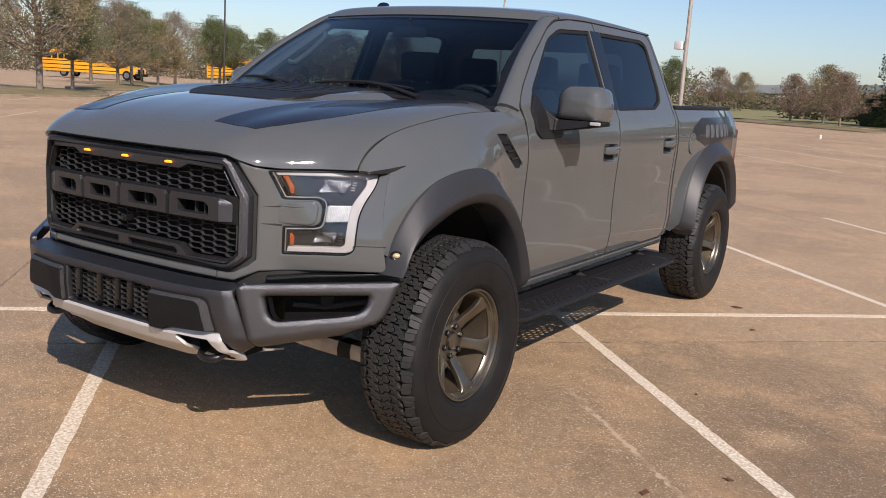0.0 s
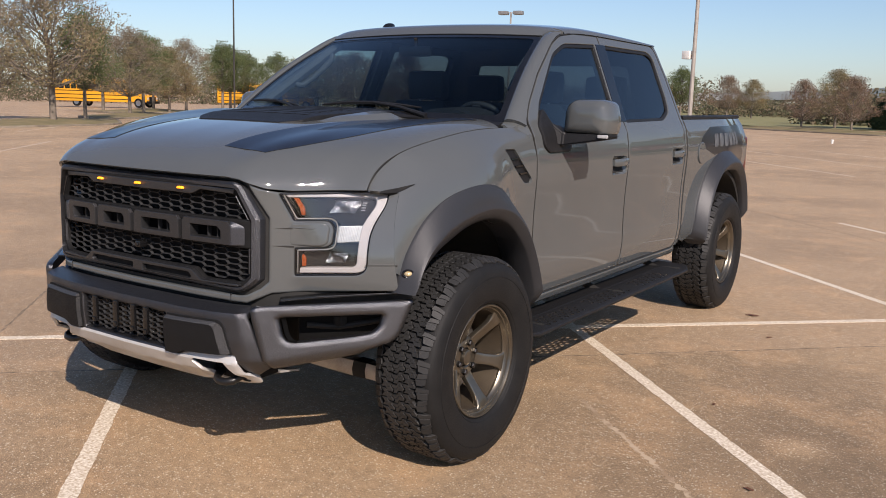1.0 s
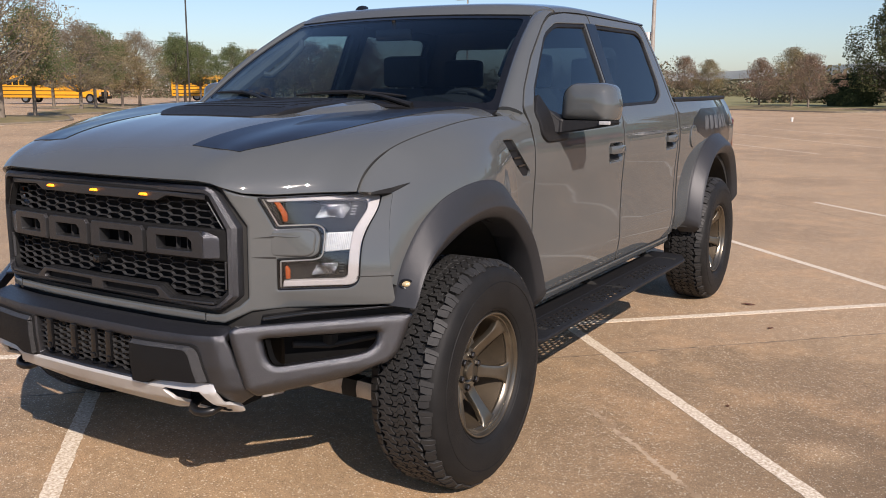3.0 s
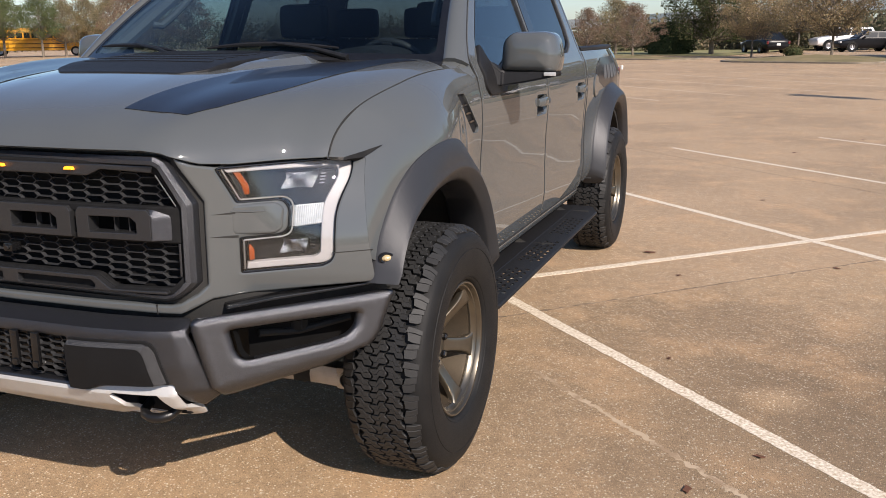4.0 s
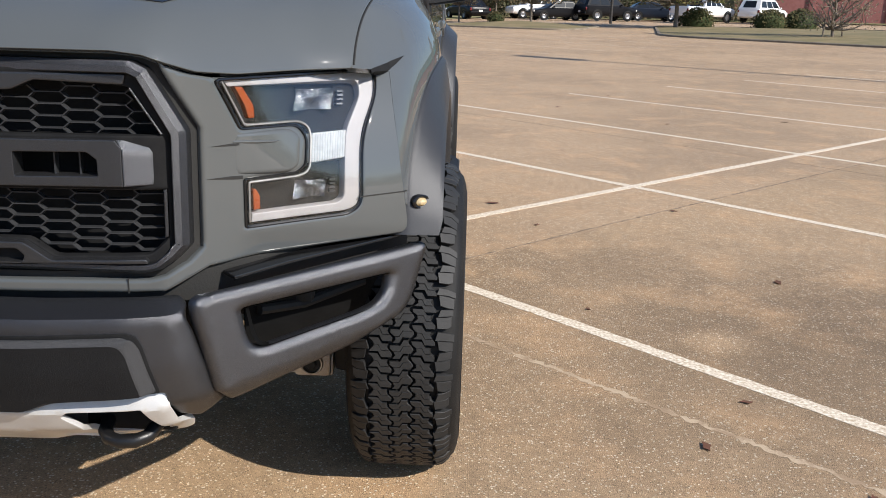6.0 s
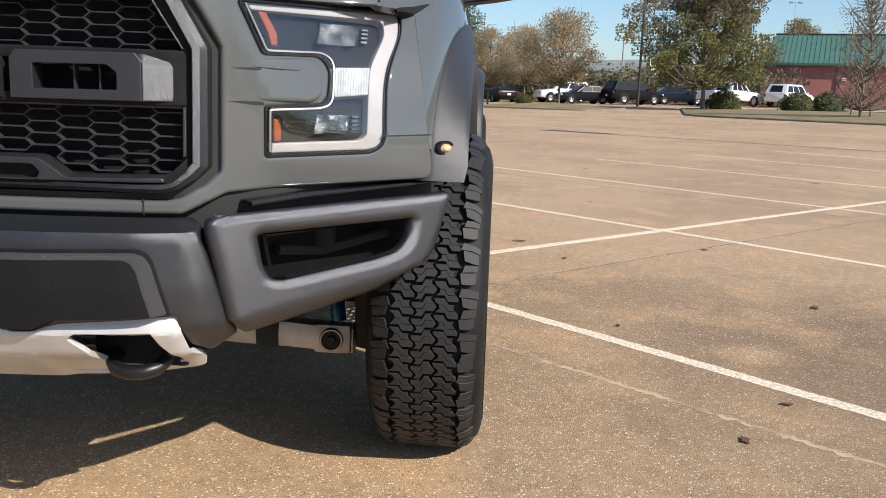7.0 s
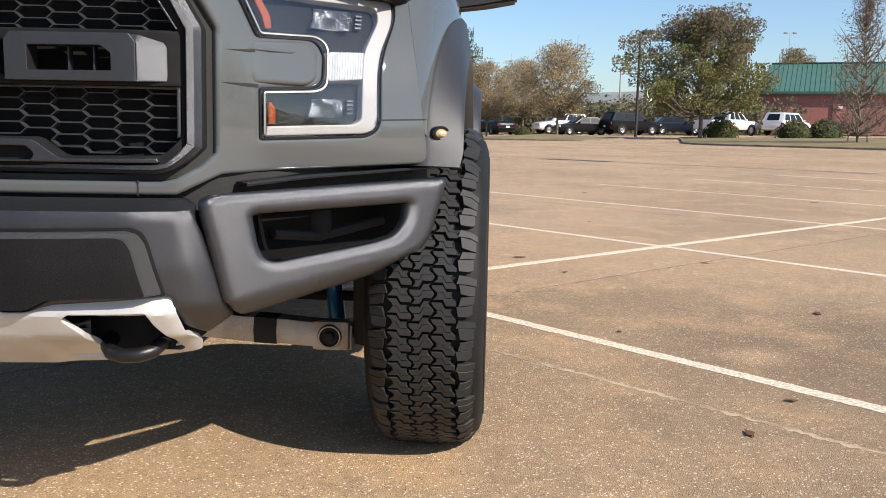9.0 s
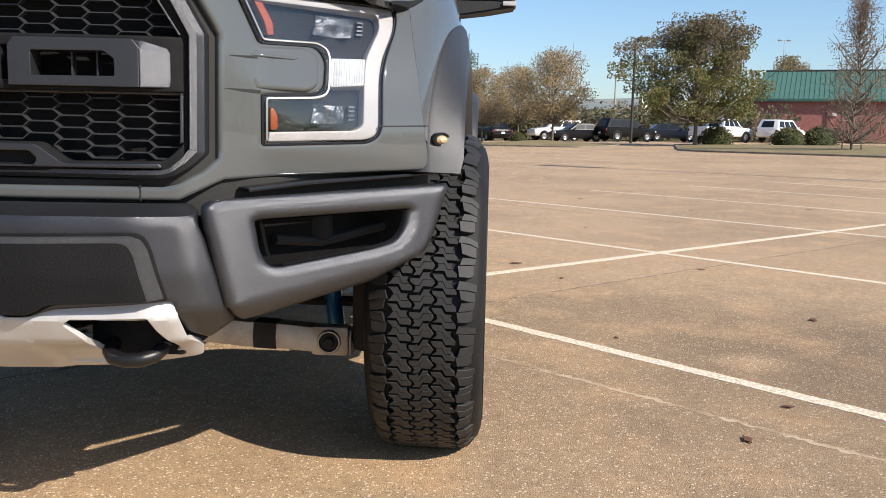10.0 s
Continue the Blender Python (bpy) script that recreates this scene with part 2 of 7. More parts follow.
def sheet(outline, f, holes=(), step=0.06, thick=0.012, rnd=0.0, side=1, raised=0.0, roll=None):
    """A plate of some thickness laid on the surface f(u, v), with rolled edges of radius rnd; raised lifts it off that surface; roll(u, v) fades the rolled edge out where it is 0."""
    loops = [list(outline)] + [list(h) for h in holes]
    fine = [dense(l, min(step, max(0.006, 2.4 * rnd)) if rnd else step) for l in loops]
    pts, edges = [], []
    for l in fine:
        o = len(pts)
        pts += l
        edges += [(o + i, o + (i + 1) % len(l)) for i in range(len(l))]
    A = np.array(fine[0])
    lo, hi = A.min(0), A.max(0)
    nx, ny = (np.maximum(1, np.ceil((hi - lo) / step))).astype(int)
    gx, gy = np.meshgrid(np.linspace(lo[0], hi[0], nx + 1), np.linspace(lo[1], hi[1], ny + 1))
    C = np.stack([gx.ravel(), gy.ravel()], 1)

    def keep(C, d):
        k = inside(C, loops[0])
        for h in loops[1:]:
            k &= ~inside(C, h)
        C = C[k]
        return C[edge_distance(C, loops) > d] if len(C) else C

    extra = [keep(C, max(0.4 * step, rnd * 1.8))]
    if rnd:
        for frac in (0.3, 1.0, 1.5):
            ring = []
            for l in fine:
                for i, p in enumerate(l):
                    a, b = Vector(l[i - 1]), Vector(l[(i + 1) % len(l)])
                    d = (b - a).normalized()
                    for s in (1, -1):
                        ring.append((p[0] - d.y * s * frac * rnd, p[1] + d.x * s * frac * rnd))
            extra.append(keep(np.array(ring), frac * rnd * 0.93))
    for e in extra:
        pts += [tuple(p) for p in e]
    V, _, F, *_ = mathutils.geometry.delaunay_2d_cdt([Vector(p) for p in pts], edges, [], 0, 1e-7)
    V = np.array([tuple(v) for v in V])
    cen = np.array([V[list(t)].mean(0) for t in F])
    ok = inside(cen, loops[0])
    for h in loops[1:]:
        ok &= ~inside(cen, h)
    F = [t for t, k in zip(F, ok) if k]
    D = edge_distance(V, loops)
    e = 1e-3
    front, back = [], []
    for (u, v), d in zip(V, D):
        p = Vector(f(u, v))
        n = (Vector(f(u + e, v)) - p).cross(Vector(f(u, v + e)) - p).normalized() * side
        s = max(0.0, rnd - d)
        drop = rnd - math.sqrt(max(rnd * rnd - s * s, 0.0)) if rnd else 0.0
        if roll is not None:
            drop *= roll(u, v)
        front.append(p + n * (raised - drop))
        back.append(p + n * (raised - max(thick, drop + 0.001)))
    k = len(front)
    count = {}
    for t in F:
        for a, b in zip(t, list(t[1:]) + [t[0]]):
            count[(a, b)] = 1
    faces = [tuple(t) for t in F] + [tuple(i + k for i in reversed(t)) for t in F]
    faces += [(b, a, a + k, b + k) for a, b in count if (b, a) not in count]
    used = sorted({i for q in faces for i in q})
    where = {i: j for j, i in enumerate(used)}
    allv = front + back
    bm = mesh_of([allv[i] for i in used], [tuple(where[i] for i in q) for q in faces])
    bmesh.ops.recalc_face_normals(bm, faces=bm.faces)
    return bm


def skin(rings, closed=True, caps=True):
    """Joins rings of equal count into a tube-like mesh."""
    n = len(rings[0])
    verts = [v for r in rings for v in r]
    faces = []
    for i in range(len(rings) - 1):
        for j in range(n if closed else n - 1):
            a, b = i * n + j, i * n + (j + 1) % n
            faces.append((a, b, b + n, a + n))
    if caps and closed:
        faces += [tuple(range(n)), tuple(range((len(rings) - 1) * n, len(rings) * n))]
    bm = mesh_of(verts, faces)
    bmesh.ops.recalc_face_normals(bm, faces=bm.faces)
    return bm


def tube(path, radius, n=8, closed=False):
    path = [Vector(p) for p in path]
    rings, up = [], None
    for i, p in enumerate(path):
        a = path[i - 1] if i or closed else p
        b = path[(i + 1) % len(path)] if i + 1 < len(path) or closed else p
        d = (b - a).normalized()
        if up is None:
            up = d.orthogonal().normalized()
        up = (up - d * up.dot(d)).normalized()
        w = d.cross(up)
        r = radius[i] if isinstance(radius, (list, tuple)) else radius
        rings.append([p + (up * math.cos(2 * math.pi * j / n) + w * math.sin(2 * math.pi * j / n)) * r for j in range(n)])
    if closed:
        rings.append(rings[0])
    bm = skin(rings, caps=not closed)
    if closed:
        bmesh.ops.remove_doubles(bm, verts=bm.verts, dist=1e-5)
    return bm


def lathe(profile, n=48, closed=False):
    """Turns a profile of (x, r) about the x axis."""
    rings = [[(x, r * math.cos(2 * math.pi * j / n), r * math.sin(2 * math.pi * j / n)) for j in range(n)] for x, r in profile]
    if closed:
        rings.append(rings[0])
    bm = skin(rings, caps=False)
    bmesh.ops.remove_doubles(bm, verts=bm.verts, dist=1e-6)
    bmesh.ops.recalc_face_normals(bm, faces=bm.faces)
    return bm


def disc(x, r, depth, n=24, bevel=0.002):
    prof = [(x, 1e-5), (x, r - bevel), (x - bevel, r), (x - depth, r), (x - depth, 1e-5)]
    return lathe(prof, n)


def smooth_table(xs, ys, width):
    """A rounded version of a bent line through the given points."""
    g = np.linspace(xs[0], xs[-1], 400)
    v = np.interp(g, xs, ys)
    s = max(1, int(width / (g[1] - g[0])))
    k = np.hanning(2 * s + 3)
    k /= k.sum()
    p = len(k) // 2
    left, right = 2 * v[0] - v[p:0:-1], 2 * v[-1] - v[-2:-p - 2:-1]
    w = np.convolve(np.concatenate([left, v, right]), k, "valid")
    return lambda t: float(np.interp(t, g, w))


def smoothstep(a, b, t):
    t = min(max((t - a) / (b - a), 0.0), 1.0)
    return t * t * (3 - 2 * t)


# ---- ground ----
def land(x, y):
    """Height of the ground: level at the truck, with a slight fall across the lot and a rise towards the road."""
    s = smoothstep(12, 40, math.hypot(x, y))
    r = max(1.0, math.hypot(x, y) / 160)
    return s * ((0.0125 if x > 0 else 0.0075) * x + 0.0042 * y) / r


def concrete(name, tone, dark, per_piece, stains=()):
    """Weathered exposed-aggregate concrete: pebbles of many tones, sandy paste, broad stains."""
    m = bpy.data.materials.new(name)
    m.use_nodes = True
    n, l = m.node_tree.nodes, m.node_tree.links
    b = n["Principled BSDF"]
    co = n.new("ShaderNodeTexCoord")

    def tex(kind, scale, detail=4):
        t = n.new(kind)
        t.inputs["Scale"].default_value = scale
        if kind == "ShaderNodeTexNoise":
            t.inputs["Detail"].default_value = detail
        l.new(co.outputs["Object"], t.inputs["Vector"])
        return t

    def mix(a, bb, fac, mode="MIX"):
        x = n.new("ShaderNodeMix")
        x.data_type, x.blend_type = "RGBA", mode
        for s, v in (("A", a), ("B", bb), ("Factor", fac)):
            if isinstance(v, (tuple, float)):
                x.inputs[s].default_value = v
            else:
                l.new(v, x.inputs[s])
        return x.outputs["Result"]

    def ramp(src, a, c):
        r = n.new("ShaderNodeMapRange")
        r.inputs["From Min"].default_value, r.inputs["From Max"].default_value = a, c
        l.new(src, r.inputs["Value"])
        return r.outputs[0]

    stain, patch, grit = tex("ShaderNodeTexNoise", 0.35, 8), tex("ShaderNodeTexNoise", 2.2, 6), tex("ShaderNodeTexNoise", 260, 2)
    peb, peb2 = tex("ShaderNodeTexVoronoi", 170), tex("ShaderNodeTexVoronoi", 105)
    col = mix((*tone, 1), (*dark, 1), ramp(stain.outputs["Fac"], 0.43, 0.57))
    col = mix(col, (tone[0] * 1.22, tone[1] * 1.13, tone[2] * 1.04, 1), ramp(patch.outputs["Fac"], 0.5, 0.72))
    blotch = tex("ShaderNodeTexNoise", 16, 6)
    col = mix(col, mix((0.86, 0.85, 0.84, 1), (1.10, 1.09, 1.08, 1), ramp(blotch.outputs["Fac"], 0.36, 0.66)), 1.0, "MULTIPLY")
    sep = n.new("ShaderNodeSeparateColor")
    l.new(peb.outputs["Color"], sep.inputs[0])
    shade = mix(tuple([c * 0.34 for c in tone] + [1]), tuple([min(1, c * 1.8) for c in tone] + [1]), sep.outputs[0])
    inp = ramp(peb.outputs["Distance"], 0.5, 0.25)
    col = mix(col, shade, inp)
    sep2 = n.new("ShaderNodeSeparateColor")
    l.new(peb2.outputs["Color"], sep2.inputs[0])
    rare = n.new("ShaderNodeMath")
    rare.operation = "MULTIPLY"
    l.new(ramp(sep2.outputs[1], 0.74, 0.80), rare.inputs[0])
    l.new(ramp(peb2.outputs["Distance"], 0.42, 0.3), rare.inputs[1])
    col = mix(col, (0.70, 0.61, 0.47, 1), rare.outputs[0])
    col = mix(col, mix((0.30, 0.30, 0.30, 1), (1.75, 1.73, 1.68, 1), grit.outputs["Fac"]), 1.0, "MULTIPLY")
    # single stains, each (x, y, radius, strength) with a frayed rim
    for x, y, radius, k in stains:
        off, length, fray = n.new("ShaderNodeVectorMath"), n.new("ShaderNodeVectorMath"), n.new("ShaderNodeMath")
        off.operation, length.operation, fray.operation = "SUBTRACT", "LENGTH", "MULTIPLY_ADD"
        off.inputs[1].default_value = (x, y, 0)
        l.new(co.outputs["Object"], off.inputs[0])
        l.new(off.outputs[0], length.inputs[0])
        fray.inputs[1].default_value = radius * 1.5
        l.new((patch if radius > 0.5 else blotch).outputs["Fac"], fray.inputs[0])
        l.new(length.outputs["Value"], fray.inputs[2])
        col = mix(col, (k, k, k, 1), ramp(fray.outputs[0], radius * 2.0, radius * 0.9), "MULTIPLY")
    if per_piece:
        info, hue, ran = n.new("ShaderNodeObjectInfo"), n.new("ShaderNodeHueSaturation"), n.new("ShaderNodeMapRange")
        ran.inputs["To Min"].default_value, ran.inputs["To Max"].default_value = 1 - per_piece, 1 + per_piece
        l.new(info.outputs["Random"], ran.inputs["Value"])
        l.new(ran.outputs[0], hue.inputs["Value"])
        l.new(col, hue.inputs["Color"])
        col = hue.outputs["Color"]
    l.new(col, b.inputs["Base Color"])
    b.inputs["Roughness"].default_value = 0.72
    b.inputs["Specular IOR Level"].default_value = 0.4
    bp = n.new("ShaderNodeBump")
    bp.inputs["Strength"].default_value, bp.inputs["Distance"].default_value = 0.55, 0.005
    hgt = n.new("ShaderNodeMath")
    hgt.operation = "ADD"
    l.new(inp, hgt.inputs[0])
    l.new(grit.outputs["Fac"], hgt.inputs[1])
    l.new(hgt.outputs[0], bp.inputs["Height"])
    l.new(bp.outputs[0], b.inputs["Normal"])
    return m


CONCRETE = concrete("aggregate_concrete", (0.390, 0.273, 0.168), (0.293, 0.205, 0.127), 0.03)
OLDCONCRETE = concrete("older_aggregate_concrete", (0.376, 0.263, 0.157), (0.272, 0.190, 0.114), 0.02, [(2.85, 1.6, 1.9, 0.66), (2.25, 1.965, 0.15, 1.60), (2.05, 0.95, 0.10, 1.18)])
LINEPAINT = material("worn_white_line_paint", (0.82, 0.74, 0.61), 0.7, 0.0, (0.44, 0.33, 0.21), 75, 0.3, 190, contrast=0.17)
JOINT = material("sandy_joint_filler", (0.13, 0.095, 0.062), 0.9, 0.0, (0.34, 0.25, 0.165), 26, 0.6, 120, contrast=0.16)
GRASS = material("dry_winter_grass", (0.165, 0.165, 0.060), 0.9, 0.0, (0.250, 0.215, 0.095), 0.9, 0.6, 30, contrast=0.25)
KERB = material("pale_kerb_concrete", (0.26, 0.215, 0.155), 0.8, 0.0, (0.13, 0.105, 0.075), 2, 0.3, 60)
HALF = math.sqrt(0.5)


def from_lot(u, v):
    """Lot axes (u across the stall lines, v along them) to the plan."""
    return (u - v) * HALF, (u + v) * HALF


def ground_sheet():
    radii = [0, 5, 10, 14, 18, 22, 27, 33, 40, 50, 65, 80, 100, 130, 170, 230, 320, 500, 900, 1800, 3500]
    k = 96
    verts, faces = [(0, 0, -0.06)], []
    for r in radii[1:]:
        for j in range(k):
            a = 2 * math.pi * j / k
            x, y = r * math.cos(a), r * math.sin(a)
            verts.append((x, y, land(x, y) - 0.06))
    for j in range(k):
        faces.append((0, 1 + j, 1 + (j + 1) % k))
    for i in range(len(radii) - 2):
        for j in range(k):
            a, b = 1 + i * k + j, 1 + i * k + (j + 1) % k
            faces.append((a, a + k, b + k, b))
    return mesh_of(verts, faces)


ground = tagged(part("ground", ground_sheet(), CONCRETE), "pale brown concrete of an open car park", "ground", "", "structure")


def strip(u0, v0, u1, v1, w, lift, step=1.5, ragged=0.0):
    """A thin band on the ground between two points of the lot."""
    k = max(1, int(math.dist((u0, v0), (u1, v1)) / step))
    d = Vector((u1 - u0, v1 - v0)).normalized()
    rows = []
    for i in range(k + 1):
        t = i / k
        u, v = u0 + (u1 - u0) * t, v0 + (v1 - v0) * t
        row = []
        for s, h in ((-1, -0.008), (-1, 0), (1, 0), (1, -0.008)):
            ww = w / 2 * s + random.uniform(-ragged, ragged)
            x, y = from_lot(u - d.y * ww, v + d.x * ww)
            row.append((x, y, land(x, y) + lift + h))
        rows.append(row)
    return skin(rows, closed=True, caps=True)


# painted stall lines: rows of stalls on both sides of a spine
SPINE = 2.0
FIRST, PITCH = 2.664, 2.79
lines, far_lines = [], []
FADEDPAINT = material("faded_white_line_paint", (0.62, 0.50, 0.37), 0.75, 0.0, (0.40, 0.285, 0.18), 4, 0.3, 190, contrast=0.2)
for i in range(-8, 16):
    u = FIRST + PITCH * i
    lines.append(strip(u, SPINE - 5.1, u, SPINE + 5.05, 0.074, 0.0014, 0.035, 0.0034))
lines.append(strip(FIRST - 8 * PITCH, SPINE + 0.28, FIRST + 15 * PITCH, SPINE - 0.554, 0.072, 0.0024, 0.05, 0.0040))
for row in (-2, 1, 2):
    s = SPINE + row * 17.6
    for i in range(-12, 18):
        u = FIRST + PITCH * i
        far_lines.append(strip(u, s - 5.1, u, s + 5.05, 0.105, 0.0016))
for bm in lines:
    tagged(part("stall_line", bm, LINEPAINT, ground), "")
for bm in far_lines:
    tagged(part("stall_line", bm, FADEDPAINT, ground), "")
# scar of an older line beside the new one
part("faded_line", strip(2.275, -1.7, 2.205, 0.55, 0.022, 0.0007, 0.018, 0.012), material("faded_line_paint", (0.46, 0.35, 0.235), 0.8, 0.0, (0.310, 0.217, 0.133), 11, 0.5, 130, contrast=0.07), ground)


# ---- the pickup truck (front at y = 0, driver's side at +x) ----
truck = thing("pickup_truck", "grey off-road pickup truck with bronze wheels, parked across stall lines", "truck")

front_table = smooth_table([0, 0.3, 0.5, 0.58, 0.64, 0.70, 0.80, 0.90, 0.95, 1.02, 1.08, 1.2], [0.150, 0.158, 0.175, 0.192, 0.240, 0.300, 0.366, 0.428, 0.460, 0.505, 0.552, 0.66], 0.03)
side_table = smooth_table([0.30, 0.45, 0.55, 0.62, 0.70, 0.85, 1.0, 1.15, 1.26, 1.36, 1.42, 1.85, 1.90, 2.0], [0.90, 0.94, 0.978, 0.996, 1.006, 1.003, 1.006, 1.016, 1.013, 0.996, 0.965, 0.79, 0.765, 0.70], 0.022)
HUB_F, HUB_R = (1.026, 0.986, 0.429), (0.961, 4.604, 0.429)


def front(x, z):
    a = abs(x)
    crease = float(np.interp(a, [0.70, 0.80, 0.90, 1.03], [0.832, 0.830, 0.823, 0.803]))
    tuck = 0.26 * max(0.0, crease - z) * smoothstep(0.665, 0.74, a)
    return Vector((x, front_table(a) + 1.16 * max(0.0, z - 0.85) ** 2 * smoothstep(0.62, 0.97, a) + tuck, z))


def flank(y, z):
    return Vector((side_table(z), y, z))


def hood_front(a):
    """Leading edge of the hood: y and z at the distance a from the middle."""
    y = front_table(a) - 0.012 + 1.16 * 0.31 ** 2 * smoothstep(0.62, 0.97, a) - 0.045 * smoothstep(0.78, 0.92, a)
    z = float(np.interp(a, [0, 0.50, 0.555, 0.64, 0.70, 0.95, 1.0], [1.207, 1.207, 1.200, 1.168, 1.160, 1.168, 1.175]))
    return y, z


HOODZ = smooth_table([0, 0.25, 0.36, 0.46, 0.60, 0.76, 0.84, 0.89, 0.92, 0.95, 1.0], [1.440, 1.438, 1.430, 1.412, 1.418, 1.430, 1.427, 1.417, 1.406, 1.391, 1.36], 0.035)


def hood_at(x, s):
    a = abs(x)
    y0, z0 = hood_front(a)
    y1 = 1.44 - 0.06 * a * a
    zr = HOODZ(a)
    q = max(0.0, 1 - s)
    g = 0.27 * (1 - q ** 9) + 0.73 * (1 - q ** 1.9)
    y = y0 + (y1 - y0) * max(s, 0.0) ** 1.25
    z = z0 + (zr - z0) * g
    return Vector((x, y, z))


def seam_x(s):
    """The hood's side edge, which swings outwards and down from the lamp to the cowl."""
    return 0.912 + 0.033 * smoothstep(0.0, 0.6, s)


SEAM = [hood_at(seam_x(t), t) for t in np.linspace(0, 1, 60)]


def seam_z(y):
    """Height of the seam between hood and fender."""
    return float(np.interp(y, [p.y for p in SEAM], [p.z for p in SEAM])) - 0.001


def corner_x(z):
    """Outer edge of the fascia, where the fender takes over."""
    return float(np.interp(z, [0.60, 0.789, 0.866, 1.0, 1.10, 1.158, 1.3], [1.046, 1.040, 1.030, 1.010, 0.992, 0.982, 0.945]))


def corner_y(z):
    return front(corner_x(z), z).y


def fender_plain(y, z):
    d = max(seam_z(y) - z, 0.0)
    base = float(np.interp(y, [p.y for p in SEAM], [p.x for p in SEAM]))
    w = 1.025 - base + 0.078 * math.exp(-((y - 1.0) / 0.34) ** 2)
    return base + w * (1 - math.exp(-d / 0.080))


def fender_at(y, z):
    ye = corner_y(z)
    c = max(0.0, fender_plain(ye, z) - corner_x(z))
    x = fender_plain(y, z) - c * math.exp(-max(0.0, y - ye) / 0.05)
    t = smoothstep(1.22, 1.60, y)
    return Vector((x * (1 - t) + side_table(z) * t if z < 1.36 else x, y, z))


# hood
side_line = [(seam_x(t) - 0.001, float(t)) for t in np.linspace(0, 1, 13)]
hood_out = side_line + [(-x, t) for x, t in reversed(side_line)]


def hood_uv(u, v):
    return hood_at(u, max(v, 0.0))


hood = part("hood", sheet(hood_out, hood_uv, step=0.030, thick=0.02, rnd=0.0015), PAINT, truck, "broad grey hood with a raised middle and dark stripes", 50)

# dark tube painted in as the hood seam's shade, thinner towards the rear
gap_bm = tube([hood_at(seam_x(t) + 0.0012, t) + Vector((0, 0, -0.0012)) for t in np.linspace(0.01, 0.99, 40)], [0.0027 - 0.0013 * smoothstep(0.12, 0.40, t) for t in np.linspace(0.01, 0.99, 40)], 6)
part("hood_gap", mirrored(gap_bm), UNDER, hood)
part("hood_gap", gap_bm, UNDER, hood)


def on_hood(x, y):
    """The point of the hood above the plan position (x, y)."""
    a = abs(x)
    y0 = hood_front(a)[0]
    y1 = 1.44 - 0.06 * a * a
    s = min(max((y - y0) / (y1 - y0), 0.0), 1.2) ** 0.8
    return hood_at(x, s)


stripe = [(0.345, 0.300), (0.555, 0.310), (0.60, 0.40), (0.68, 0.62), (0.78, 0.95), (0.865, 1.32), (0.47, 1.34), (0.462, 1.25), (0.405, 0.80)]
stripe_bm = sheet(stripe, on_hood, step=0.03, thick=0.0015, raised=0.0022)
part("stripe", mirrored(stripe_bm), DECAL, hood, "dark stripe")
part("stripe", stripe_bm, DECAL, hood, "dark stripe")


def scoop_at(x, y):
    p = on_hood(x, y)
    return p + Vector((0, 0, 0.004 + 0.016 * smoothstep(0.69, 0.86, y)))


vent_out = filleted([(-0.255, 0.69), (0.255, 0.69), (0.325, 0.76), (0.375, 1.36), (-0.375, 1.36), (-0.325, 0.76)], 0.015)
part("hood_vent", sheet(vent_out, scoop_at, step=0.025, thick=0.03, rnd=0.005), BLACK, hood, "low black hood vent with fine louvres")
for k in range(7):
    y = 0.84 + 0.072 * k
    w = 0.27 + 0.03 * (y - 0.8)
    part("louvre", sheet([(-w, y), (w, y), (w, y + 0.03), (-w, y + 0.03)], scoop_at, step=0.04, thick=0.006, raised=0.0022), BLACK, hood)
rings = []
for y, h, w0, w1 in ((0.84, 0.002, 0.345, 0.375), (0.95, 0.012, 0.350, 0.400), (1.20, 0.024, 0.362, 0.448), (1.27, 0.023, 0.365, 0.454), (1.32, 0.004, 0.365, 0.462)):
    p0, p1 = on_hood(w0, y), on_hood(w1, y)
    rings.append([p0 - Vector((0, 0, 0.01)), p0 + Vector((0.002, 0, h)), p0.lerp(p1, 0.62) + Vector((0, 0, h)), p1 + Vector((0, 0, 0.001)), p1 - Vector((0, 0, 0.01))])
fin_bm = skin(rings)
part("vent_fairing", mirrored(fin_bm), PAINT, hood, "", 20)
part("vent_fairing", fin_bm, PAINT, hood, "", 20)

# headlight outline, shared by the fascia opening and the lamp
LAMP = filleted([(0.664, 1.150), (0.80, 1.1535), (0.950, 1.159), (0.957, 1.110), (0.939, 1.040), (0.9335, 1.000), (0.9370, 0.885), (0.930, 0.862), (0.907, 0.849), (0.709, 0.8415), (0.7085, 0.9445), (0.804, 0.9500), (0.8215, 0.964), (0.8225, 1.022), (0.804, 1.0505), (0.703, 1.0485)], [0.008, 0, 0.012, 0.025, 0.02, 0.02, 0.012, 0.012, 0.01, 0.004, 0.004, 0.012, 0.012, 0.016, 0.016, 0.006], 3)
LAMP_M = [(-x, z) for x, z in reversed(LAMP)]

